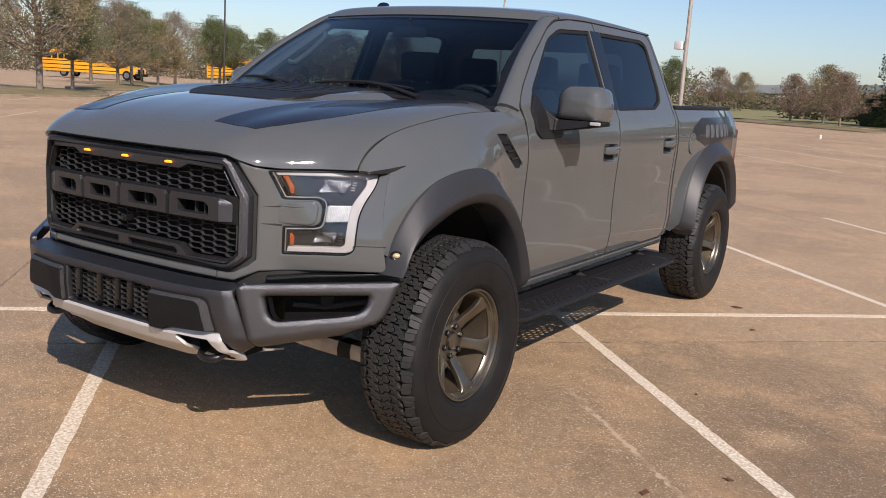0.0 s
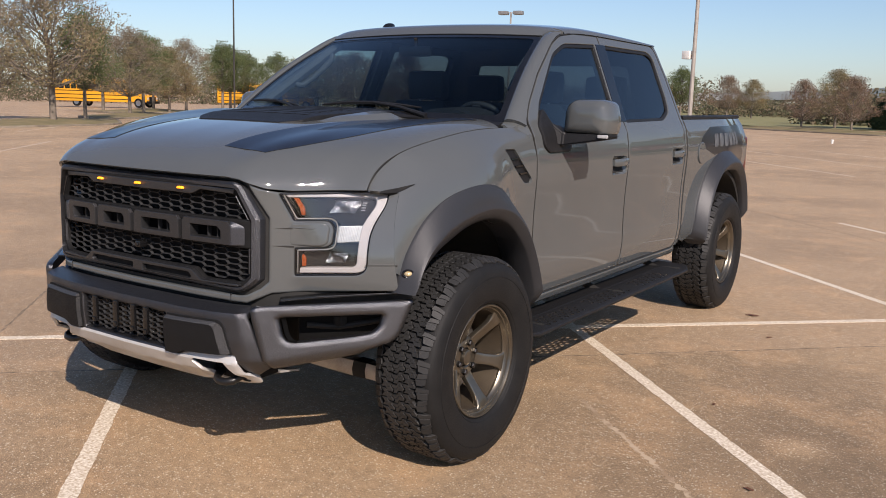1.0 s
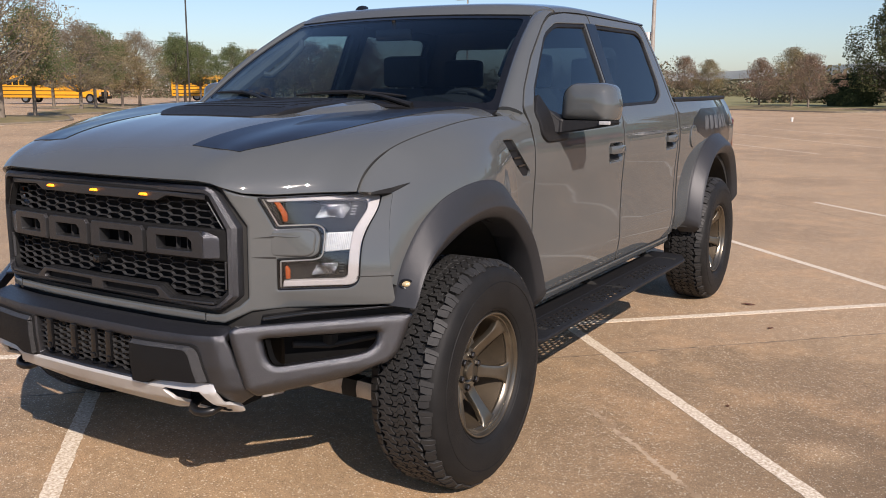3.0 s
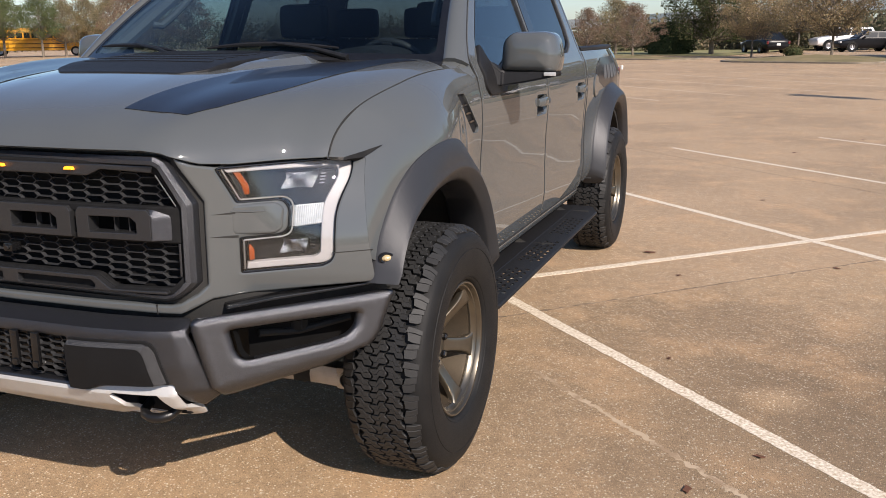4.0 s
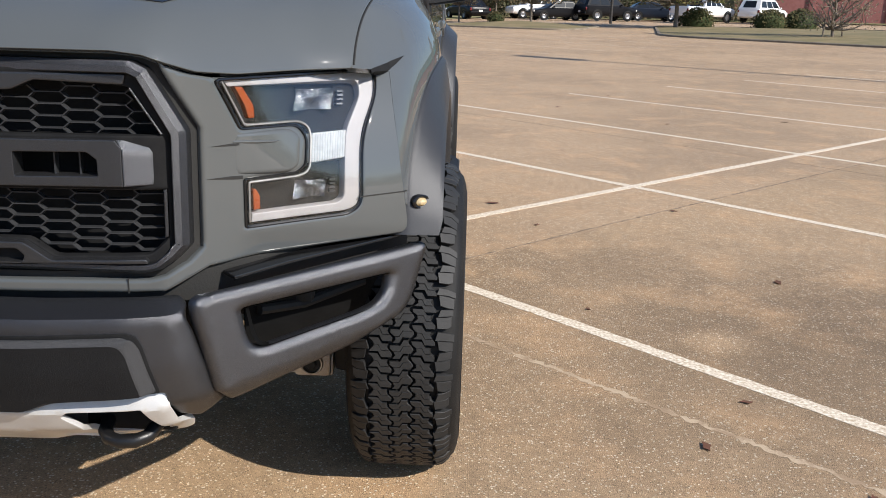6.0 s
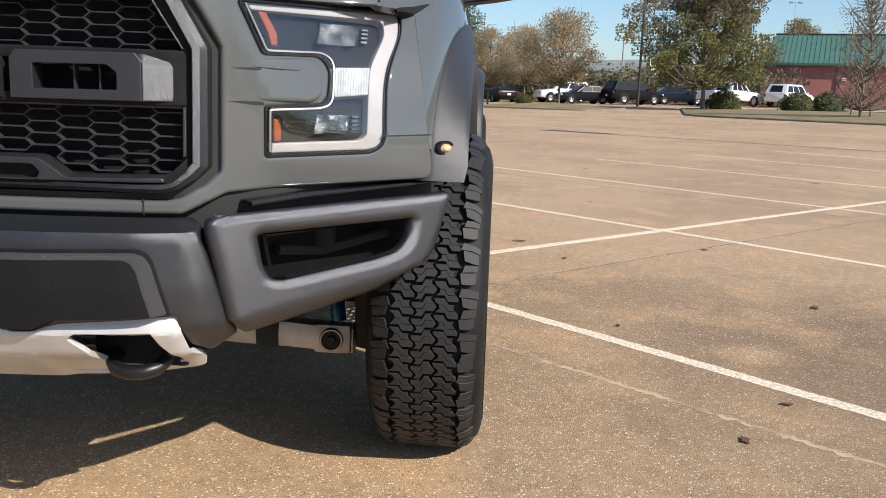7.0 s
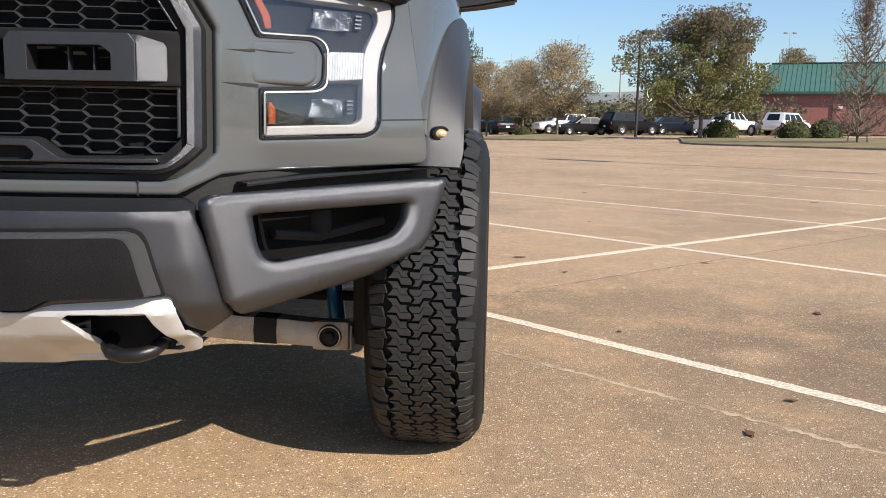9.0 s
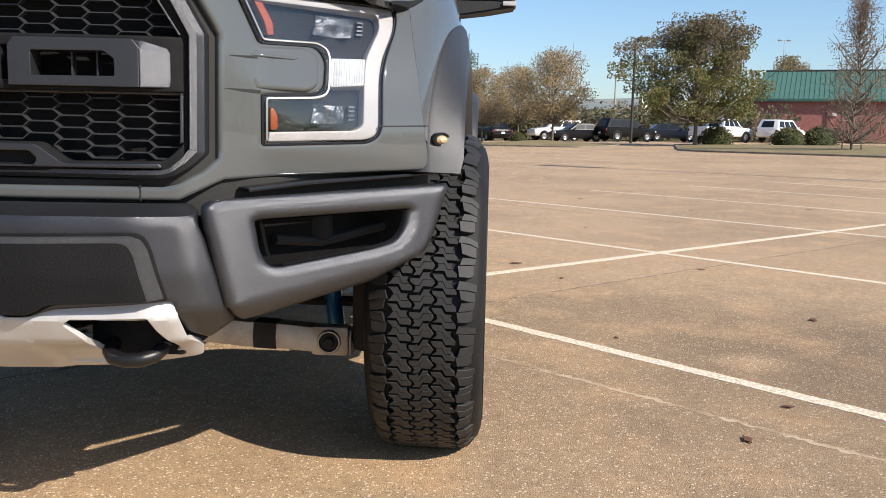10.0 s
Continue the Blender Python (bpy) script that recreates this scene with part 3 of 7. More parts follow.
fascia_half = [(0.545, 1.204), (0.578, 1.186), (0.641, 1.059), (0.639, 0.815), (0.614, 0.788), (0.574, 0.765), (0.543, 0.758)]
fascia_rim = [(0.572, 0.7320), (0.593, 0.742), (0.648, 0.7715), (0.70, 0.774), (0.80, 0.778), (1.040, 0.789), (1.030, 0.866), (1.010, 1.0), (0.992, 1.10), (0.982, 1.158), (0.95, 1.160), (0.664, 1.155), (0.62, 1.167)]
fascia_out = fascia_half + [(-x, z) for x, z in reversed(fascia_half)] + [(-x, z) for x, z in reversed(fascia_rim)] + fascia_rim
fascia = part("front_fascia", sheet(fascia_out, front, [LAMP, LAMP_M], step=0.016, thick=0.02, rnd=0.006, roll=lambda x, z: 1 - smoothstep(0.94, 0.965, abs(x)) * smoothstep(0.80, 0.82, z)), PAINT, truck, "grey painted front fascia", 50)
for s in (1, -1):
    # raised tongue that runs from the lamp towards the grille
    tongue = filleted([(0.690, 0.9550), (0.7945, 0.9540), (0.8130, 0.9675), (0.8130, 1.0290), (0.7930, 1.0455), (0.690, 1.0410)], [0.004, 0.012, 0.012, 0.012, 0.012, 0.004])
    bm = sheet(tongue, lambda x, z: front(x, z) + Vector((0, -0.008 * smoothstep(0.685, 0.76, x), 0)), step=0.012, thick=0.014, rnd=0.006, raised=0.0005)
    part("moulded_tongue", bm if s > 0 else mirrored(bm), PAINT, fascia, "", 60)
    # black slivers painted as shade where the tongue fades into the fascia, and in the joint between fascia and fender
    for name, strip_line in (("groove_shade", [(0.655, 1.019), (0.690, 1.0165), (0.765, 1.0180), (0.690, 1.0215)]), ("groove_shade", [(0.648, 0.954), (0.690, 0.9475), (0.706, 0.9470), (0.706, 0.9535), (0.685, 0.9545)]), ("panel_joint", [(0.932, 0.8845), (1.034, 0.8880), (1.034, 0.8905), (0.932, 0.8870)])):
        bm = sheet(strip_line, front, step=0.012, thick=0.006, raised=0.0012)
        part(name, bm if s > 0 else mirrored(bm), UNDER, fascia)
    bm = sheet([(0.690, 1.0215), (0.765, 1.0182), (0.775, 1.0225), (0.690, 1.0275)], lambda x, z: front(x, z) + Vector((0, -0.0095 * smoothstep(0.685, 0.74, x), 0)), step=0.012, thick=0.006, rnd=0.002, raised=0.0012)
    part("moulded_ridge", bm if s > 0 else mirrored(bm), PAINT, fascia, "", 60)
    # black bezel round the lamp
    bm = tube([front(x, z) + Vector((0, 0.004, 0)) for x, z in dense(LAMP, 0.03)], 0.0034, 6, closed=True)
    part("lamp_bezel", bm if s > 0 else mirrored(bm), GLOSSBLACK, fascia)
    # black wing above the lamp's outer end
    tip = filleted([(0.953, 1.158), (0.978, 1.160), (0.990, 1.180), (0.975, 1.178), (0.955, 1.168), (0.80, 1.162), (0.67, 1.162), (0.67, 1.156)], 0.004)
    bm = sheet(tip, lambda x, z: front(x, z) + Vector((0, 0.012, 0)), step=0.03, thick=0.03)
    part("lamp_brow", bm if s > 0 else mirrored(bm), BLACK, fascia)


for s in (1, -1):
    # black sliver painted in for the shade of a vertical panel joint
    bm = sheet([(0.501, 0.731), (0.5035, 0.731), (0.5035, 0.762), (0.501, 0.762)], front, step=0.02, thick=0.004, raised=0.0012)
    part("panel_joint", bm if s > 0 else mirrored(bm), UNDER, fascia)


def headlight(s):
    flip = (lambda b: b) if s > 0 else mirrored
    bm = sheet(LAMP, lambda x, z: front(x, z) + Vector((0, 0.045, 0)), step=0.04, thick=0.06)
    lamp = part("headlight", flip(bm), WING, truck, "C-shaped headlight with white light guide and amber reflectors")
    rim = filleted([(0.674, 1.1490), (0.80, 1.1510), (0.944, 1.1545), (0.9525, 1.109), (0.9300, 1.028), (0.9325, 0.888), (0.9245, 0.864), (0.904, 0.8555), (0.7165, 0.8490), (0.7185, 0.8685), (0.886, 0.8755), (0.8985, 0.887), (0.8975, 1.031), (0.9225, 1.107), (0.914, 1.1375), (0.80, 1.1360), (0.681, 1.1345)], [0.006, 0, 0.012, 0.02, 0.02, 0.012, 0.012, 0.01, 0.003, 0.003, 0.01, 0.01, 0.02, 0.02, 0.012, 0, 0.004], 3)
    trim = [(0.674, 1.146), (0.7090, 1.0560), (0.805, 1.0580), (0.8240, 1.0460), (0.8300, 1.0245), (0.8295, 0.9610), (0.8230, 0.9490), (0.807, 0.9425), (0.716, 0.9375), (0.716, 0.852)]
    trim = filleted(trim, [0, 0.006, 0.010, 0.012, 0.012, 0.010, 0.010, 0.008, 0.004, 0], 3)
    part("notch_trim", flip(tube([front(x, z) + Vector((0, 0.004, 0)) for x, z in trim], 0.0030, 6)), STEEL, lamp, "pale grey trim round the notch")
    part("light_guide", flip(sheet(rim, lambda x, z: front(x, z) + Vector((0, 0.012, 0)), step=0.02, thick=0.03, rnd=0.0032)), LED, lamp, "white C-shaped light guide")
    part("turn_lamp", flip(sheet(filleted([(0.829, 0.966), (0.8975, 0.973), (0.8975, 1.033), (0.829, 1.0295)], 0.004), lambda x, z: front(x, z) + Vector((0, 0.014 + 0.0007 * math.sin(x * 1250), 0)), step=0.0013, thick=0.03, rnd=0.003)), WHITELENS, lamp, "clear ribbed turn lamp")
    part("side_reflector", flip(sheet(filleted([(0.7130, 1.067), (0.7245, 1.068), (0.7225, 1.094), (0.703, 1.134), (0.689, 1.136), (0.707, 1.094)], 0.003), lambda x, z: front(x, z) + Vector((0, 0.020, 0)), step=0.02, thick=0.02, rnd=0.003)), AMBER, lamp, "amber reflector")
    part("side_reflector", flip(sheet(filleted([(0.7195, 0.873), (0.7330, 0.8745), (0.7330, 0.904), (0.7245, 0.920), (0.7190, 0.917)], 0.003), lambda x, z: front(x, z) + Vector((0, 0.020, 0)), step=0.02, thick=0.02, rnd=0.003)), AMBER, lamp, "amber reflector")
    for x0, x1, z0, z1 in ((0.792, 0.864, 1.077, 1.121), (0.794, 0.856, 0.8890, 0.9280)):
        part("reflector", flip(sheet([(x0, z0), (x1, z0), (x1, z1), (x0, z1)], lambda x, z: front(x, z) + Vector((0, 0.030 - 0.012 * math.cos((x - x0) * 90) * math.cos((z - z0) * 100), 0)), step=0.008, thick=0.015)), CHROME, lamp, "faceted chrome reflector")
        for q in range(4):
            zz = z0 + 0.008 + q * 0.009
            part("cooling_rib", flip(sheet([(x1 + 0.01, zz), (x1 + 0.022, zz), (x1 + 0.022, zz + 0.004), (x1 + 0.01, zz + 0.004)], lambda x, z: front(x, z) + Vector((0, 0.028, 0)), step=0.02, thick=0.01)), CHARCOAL, lamp)
    ob = part("lens", flip(sheet(LAMP, front, step=0.012, thick=0.004, raised=-0.003)), LENS, lamp, "clear lens")
    ob.visible_shadow = False


headlight(1)
headlight(-1)

# grille
G_OUT = [(0.536, 1.204), (0.571, 1.186), (0.634, 1.058), (0.632, 0.818), (0.609, 0.792), (0.570, 0.770), (0.541, 0.764)]


def ring_of(half, r=0.0):
    loop = half + [(-x, z) for x, z in reversed(half)]
    return filleted(loop, r) if r else loop


grille = thing("grille", "charcoal honeycomb grille with a broad block bar", "grille")
grille.parent = truck
del grille["category"]


def grille_ring(inset, dy, k=0):
    """A loop inside the surround's outline, pushed along y."""
    loop = filleted(ring_of(G_OUT), 0.010, 3)
    n = len(loop)
    out = []
    for i, p in enumerate(loop):
        a, b = Vector(loop[i - 1]), Vector(loop[(i + 1) % n])
        d = (b - a).normalized()
        nrm = Vector((-d.y, d.x))
        if nrm.dot(Vector((0, 0.98)) - Vector(p)) < 0:
            nrm = -nrm
        q = Vector(p) + nrm * inset * (0.72 + 0.28 * smoothstep(0.765, 0.800, p[1]))
        out.append(front(q.x, q.y) + Vector((0, dy, 0)))
    return out


frame_bm = skin([grille_ring(i, d) for i, d in ((0.014, 0.05), (0.014, 0.000), (0.0152, -0.0055), (0.0240, -0.0118), (0.0250, -0.0128), (0.0360, -0.0128), (0.0374, -0.0118), (0.0390, -0.004), (0.0410, 0.05))], caps=False)
part("grille_surround", frame_bm, RING, grille, "satin charcoal grille surround", 20)
part("surround_gap", skin([grille_ring(-0.006, 0.02), grille_ring(0.02, 0.02), grille_ring(0.02, 0.05), grille_ring(-0.006, 0.05)], caps=False), UNDER, grille)
# inner step of the surround, dark
upper_half = [(0.578, 1.047), (0.522, 1.140), (0.350, 1.149), (0.305, 1.130)]
lower_half = [(0.582, 0.941), (0.581, 0.841), (0.545, 0.8085), (0.363, 0.806), (0.313, 0.842)]
upper_hole = filleted(upper_half + [(-x, z) for x, z in reversed(upper_half)], [0.003, 0.012, 0.012, 0.012, 0.012, 0.012, 0.012, 0.003])
lower_hole = filleted(lower_half + [(-x, z) for x, z in reversed(lower_half)], [0.003, 0.012, 0.012, 0.012, 0.012] + [0.012, 0.012, 0.012, 0.012, 0.003])
inner_out = ring_of([(0.522, 1.172), (0.547, 1.160), (0.602, 1.050), (0.600, 0.828), (0.575, 0.798), (0.540, 0.786)])
part("inner_frame", sheet(inner_out, lambda x, z: front(x, z) + Vector((0, 0.008, 0)), [upper_hole, lower_hole, filleted([(-0.585, 0.960), (0.50, 0.960), (0.50, 1.024), (-0.585, 1.024)], 0.004)], step=0.03, thick=0.020, rnd=0.004), WING, grille)
for s in (1, -1):
    # thin bright edges at the outer ends of the meshes
    bm = tube([front(x, z) + Vector((0, 0.004, 0)) for x, z in ((0.5255, 1.137), (0.552, 1.093), (0.5775, 1.050))], 0.0022, 6)
    part("mesh_edge", bm if s > 0 else mirrored(bm), SATIN, grille)
    bm = sheet([(0.5745, 0.843), (0.5810, 0.845), (0.5820, 0.940), (0.5755, 0.940)], lambda x, z: front(x, z) + Vector((0, 0.006, 0)), step=0.03, thick=0.01, rnd=0.002)
    part("mesh_edge", bm if s > 0 else mirrored(bm), CHARCOAL, grille)
slots = [filleted([(s * 0.030, 0.7985), (s * 0.306, 0.7985), (s * 0.3125, 0.810), (s * 0.298, 0.8245), (s * 0.030, 0.8245)], 0.005) for s in (1, -1)]
lower = [(0.548, 0.7945), (0.543, 0.8045), (0.362, 0.8020), (0.311, 0.8385)]
part("lower_bar", sheet(filleted(lower + [(-x, z) for x, z in reversed(lower)], 0.008), lambda x, z: front(x, z) + Vector((0, -0.0125, 0)), slots, step=0.03, thick=0.03, rnd=0.0025), CHARCOAL, grille, "charcoal lower bar with two slots")
part("grille_backing", sheet(ring_of([(0.52, 1.17), (0.61, 1.055), (0.60, 0.82), (0.54, 0.785)]), lambda x, z: front(x, z) + Vector((0, 0.10, 0)), step=0.08, thick=0.02), WING, grille)


def honeycomb(x0, x1, z0, z1, keep, at, px=0.0605, pz=0.0232, bar=0.0017, deep=0.012):
    """A moulded lattice of long hexagons."""
    seg = set()
    k0, k1 = int(x0 / px) - 2, int(x1 / px) + 2
    for i in range(k0, k1 + 1):
        for j in range(int(z0 / pz) - 1, int(z1 / pz) + 2):
            cx, cz = i * px, j * pz + (pz / 2 if i % 2 else 0)
            h = [(cx - px * 0.61, cz), (cx - px * 0.39, cz + pz / 2), (cx + px * 0.39, cz + pz / 2), (cx + px * 0.61, cz), (cx + px * 0.39, cz - pz / 2), (cx - px * 0.39, cz - pz / 2)]
            for a, b in zip(h, h[1:] + h[:1]):
                a, b = (round(a[0], 4), round(a[1], 4)), (round(b[0], 4), round(b[1], 4))
                m = ((a[0] + b[0]) / 2, (a[1] + b[1]) / 2)
                if keep(*m) and keep(*a) | keep(*b):
                    seg.add((min(a, b), max(a, b)))
    verts, faces = [], []
    for a, b in sorted(seg):
        d = Vector((b[0] - a[0], b[1] - a[1])).normalized()
        nx, nz = -d.y * bar, d.x * bar
        o = len(verts)
        for p in (a, b):
            for s in (1, -1):
                q = at(p[0] + nx * s * 0.55, p[1] + nz * s * 0.55)
                verts += [q, at(p[0] + nx * s, p[1] + nz * s) + Vector((0, deep, 0))]
        faces += [(o, o + 2, o + 6, o + 4), (o, o + 4, o + 5, o + 1), (o + 2, o + 3, o + 7, o + 6)]
    bm = mesh_of(verts, faces)
    return bm


def within(loop):
    """A test for points inside an outline."""
    return lambda x, z: bool(inside(np.array([[x, z]]), loop)[0])


for hole in (upper_hole, lower_hole):
    part("honeycomb", honeycomb(-0.6, 0.6, 0.79, 1.16, within(hole), lambda x, z: front(x, z) + Vector((0, 0.030, 0)), bar=0.0019), MESHGREY, grille, "stretched honeycomb mesh", smooth=False)
for zz in (1.040, 0.940):
    part("mesh_rail", sheet([(-0.58, zz - 0.004), (0.58, zz - 0.004), (0.58, zz + 0.004), (-0.58, zz + 0.004)], lambda x, z: front(x, z) + Vector((0, 0.03, 0)), step=0.05, thick=0.03, rnd=0.002), CHARCOAL, grille)


def bar_block(x0, x1, slots):
    """One plain chamfered block of the grille bar with a slot through it."""
    out = filleted([(x0, 0.9485), (x1, 0.9485), (x1, 1.024), (x1 - 0.012, 1.0395), (x0 + 0.012, 1.0395), (x0, 1.024)], 0.002)
    return sheet(out, lambda x, z: front(x, z) + Vector((0, -0.006, 0)), slots, step=0.015, thick=0.045, rnd=0.0018)


for x0, x1 in ((-0.500, -0.290), (-0.271, -0.048), (-0.025, 0.240), (0.2606, 0.5070)):
    w = x1 - x0
    slot = filleted([(x0 + w * 0.18, 0.968), (x0 + w * 0.81, 0.969), (x0 + w * 0.81, 1.001), (x0 + w * 0.735, 1.0155), (x0 + w * 0.18, 1.0145)], 0.003)
    part("grille_block", bar_block(x0, x1, [slot]), CHARCOAL, grille)
    for q in range(2):
        xx = x0 + w * (0.44 + 0.195 * q)
        part("slot_bar", sheet([(xx, 0.966), (xx + 0.003, 0.966), (xx + 0.003, 1.017), (xx, 1.017)], lambda x, z: front(x, z) + Vector((0, 0.02, 0)), step=0.05, thick=0.02), MESHGREY, grille)
for s in (1, -1):
    o = [(0.5075, 0.9485), (0.5980, 0.9505), (0.5965, 1.024), (0.5885, 1.0425), (0.484, 1.0395), (0.5075, 1.021)] if s > 0 else [(0.502, 0.9485), (0.5980, 0.9505), (0.5965, 1.024), (0.5885, 1.0425), (0.502, 1.0395)]
    bm = sheet(filleted(o, 0.001), lambda x, z: front(x, z) + Vector((0, -0.006 + 0.9 * max(0, z - 1.022) + 0.28 * max(0, x - 0.5070), 0)), step=0.01, thick=0.045, rnd=0.002)
    part("bar_end", bm if s > 0 else mirrored(bm), SATIN, grille)
# upper scoop with marker lamps
part("upper_bar", sheet(filleted([(-0.307, 1.1295), (0.307, 1.1295), (0.350, 1.1490), (0.515, 1.1430), (0.520, 1.163), (-0.520, 1.163), (-0.515, 1.1430), (-0.350, 1.1490)], 0.006), lambda x, z: front(x, z) + Vector((0, 0.004, 0)), step=0.03, thick=0.04, rnd=0.003), CHARCOAL, grille)
for x in (-0.25, 0.0, 0.25):
    part("marker_lamp", sheet(filleted([(x - 0.017, 1.1445), (x + 0.017, 1.1445), (x + 0.013, 1.1535), (x - 0.013, 1.1535)], 0.003), lambda u, v: front(u, v) + Vector((0, -0.008, 0)), step=0.01, thick=0.02, rnd=0.004), GLOW, grille, "lit amber marker lamp")
part("slot_backing", sheet([(-0.33, 0.792), (0.33, 0.792), (0.33, 0.832), (-0.33, 0.832)], lambda x, z: front(x, z) + Vector((0, 0.014, 0)), step=0.06, thick=0.006), WING, grille)
part("camera_housing", join(box((0.0, 0.160, 0.900), (0.036, 0.04, 0.028), 0.008), moved(disc(0, 0.009, 0.02), pose(0.0, 0.134, 0.9, 0, 0, -90))), GLOSSBLACK, grille)

# ---- bumper ----
bumper = thing("front_bumper", "satin charcoal steel-look front bumper with silver skid plate", "bumper")
bumper.parent = truck
del bumper["category"]
bump_table = smooth_table([0, 0.35, 0.52, 0.62, 0.70, 0.85, 1.0, 1.1, 1.2], [0.055, 0.062, 0.085, 0.120, 0.190, 0.330, 0.470, 0.575, 0.7], 0.04)


def bump_at(x, z):
    a = abs(x)
    y = bump_table(a)
    y += 0.35 * max(0, z - 0.70) * (1 - smoothstep(0.6, 0.7, a)) + 0.10 * max(0.0, 0.60 - z)
    return Vector((x, y, z))


def beam_at(x, z):
    """The bumper's middle: a top that leans back, a fold towards each end, a tucked underside."""
    a = abs(x)
    fold = 0.599 + (0.695 - z) * 0.245
    y = bump_table(a) + 3.3 * max(0.0, z - 0.707) * (1 - smoothstep(0.64, 0.72, a)) + 0.10 * max(0.0, 0.60 - z) + 0.9 * max(0.0, 0.522 - z) + 0.45 * max(0.0, a - fold)
    return Vector((x, y, z))


centre_half = [(0.596, 0.732), (0.620, 0.720), (0.640, 0.661), (0.665, 0.555), (0.678, 0.492), (0.628, 0.455), (0.592, 0.478), (0.586, 0.545), (0.37, 0.530), (0.34, 0.512), (0.25, 0.512)]
centre_out = filleted(centre_half + [(-x, z) for x, z in reversed(centre_half)], 0.008, 3)
mesh_hole = filleted([(-0.262, 0.530), (0.262, 0.530), (0.262, 0.672), (-0.262, 0.672)], 0.004)
beam = part("bumper_beam", sheet(centre_out, beam_at, [mesh_hole], step=0.012, thick=0.03, rnd=0.007), BEAM, bumper, "satin charcoal bumper beam", 50)
for s in (1, -1):
    plate = [(0.274, 0.521), (0.330, 0.521), (0.352, 0.530), (0.372, 0.5415), (0.577, 0.5490), (0.551, 0.654), (0.541, 0.673), (0.524, 0.680), (0.274, 0.675)]
    # black sheet showing round the pad paints the shade of a recess
    bm = sheet(filleted(plate, [0.004, 0.008, 0.008, 0.01, 0.004, 0.012, 0.012, 0.008, 0.004]), beam_at, step=0.016, thick=0.02, rnd=0.001, raised=0.0035)
    part("pad_gap", bm if s > 0 else mirrored(bm), WING, bumper)
    pad = filleted([(0.278, 0.5245), (0.328, 0.5245), (0.350, 0.533), (0.371, 0.5445), (0.5725, 0.5520), (0.5470, 0.652), (0.538, 0.669), (0.522, 0.6755), (0.278, 0.6715)], [0.004, 0.008, 0.008, 0.01, 0.004, 0.012, 0.012, 0.008, 0.004])
    face = filleted([(0.278, 0.5255), (0.327, 0.5255), (0.350, 0.5340), (0.371, 0.5455), (0.5490, 0.5520), (0.5275, 0.642), (0.520, 0.656), (0.507, 0.6625), (0.278, 0.6590)], [0.004, 0.008, 0.008, 0.01, 0.004, 0.012, 0.012, 0.008, 0.004])

    def pad_at(x, z):
        """The pad's surface: flat in the middle, chamfered towards its top and outer edge."""
        d = min((0.5725 - x - 0.255 * (z - 0.552)) / 0.022, (0.6725 - z + 0.016 * (x - 0.278)) / 0.0125)
        return beam_at(x, z) + Vector((0, -0.006 - 0.017 * min(max(d, 0.0), 1.0), 0))

    bm = sheet(pad, pad_at, step=0.008, thick=0.03, rnd=0.003)
    block = part("bumper_pad", bm if s > 0 else mirrored(bm), PADEDGE, bumper, "black textured bumper pad, its grained chamfer painted lighter as sunlit", 30)
    bm = sheet(face, pad_at, step=0.012, thick=0.002, raised=0.001)
    part("pad_face", bm if s > 0 else mirrored(bm), PAD, block)


def in_mesh(x, z):
    return abs(x) < 0.258 and 0.534 < z < 0.670


part("lower_honeycomb", honeycomb(-0.27, 0.27, 0.53, 0.68, in_mesh, lambda x, z: bump_at(x, z) + Vector((0, 0.018, 0)), 0.042, 0.0215, 0.0024), MESHGREY, bumper, smooth=False)
part("lower_backing", sheet([(-0.27, 0.525), (0.27, 0.525), (0.27, 0.68), (-0.27, 0.68)], lambda x, z: bump_at(x, z) + Vector((0, 0.05, 0)), step=0.1, thick=0.02), GLOSSBLACK, bumper)
for x in (-0.165, -0.030, 0.080, 0.158):
    part("plate_bracket", join(box((x, 0.052, 0.625), (0.026, 0.012, 0.105), 0.004), box((x, 0.048, 0.58), (0.02, 0.014, 0.02), 0.004), moved(disc(0, 0.006, 0.012, 12), pose(x, 0.045, 0.66, 0, 0, -90))), GLOSSBLACK, bumper)

# skid plate
skid_half = [(0.25, 0.5225), (0.270, 0.5225), (0.284, 0.518), (0.326, 0.519), (0.350, 0.527), (0.370, 0.539), (0.577, 0.5470), (0.585, 0.5510), (0.595, 0.511), (0.600, 0.470), (0.610, 0.440), (0.600, 0.412), (0.42, 0.385), (0.20, 0.376)]
skid_out = filleted(skid_half + [(-x, z) for x, z in reversed(skid_half)], 0.006, 3)
pocket = filleted([(0.388, 0.502), (0.402, 0.5135), (0.541, 0.5155), (0.552, 0.488), (0.574, 0.456), (0.572, 0.436), (0.545, 0.420), (0.436, 0.414), (0.424, 0.440), (0.420, 0.470)], 0.005)
pocket_m = [(-x, z) for x, z in reversed(pocket)]


def skid_at(x, z):
    y = bump_at(x, 0.56).y - 0.004
    k = max(0.0, 0.515 - z)
    y += 0.45 * max(0.0, z - 0.510) + 0.55 * k + 1.0 * max(0.0, 0.462 - z)
    y += 0.016 * smoothstep(0.30, 0.345, abs(x)) * smoothstep(0.470, 0.440, z) + 0.05 * smoothstep(0.580, 0.64, abs(x))
    return Vector((x, y, z))


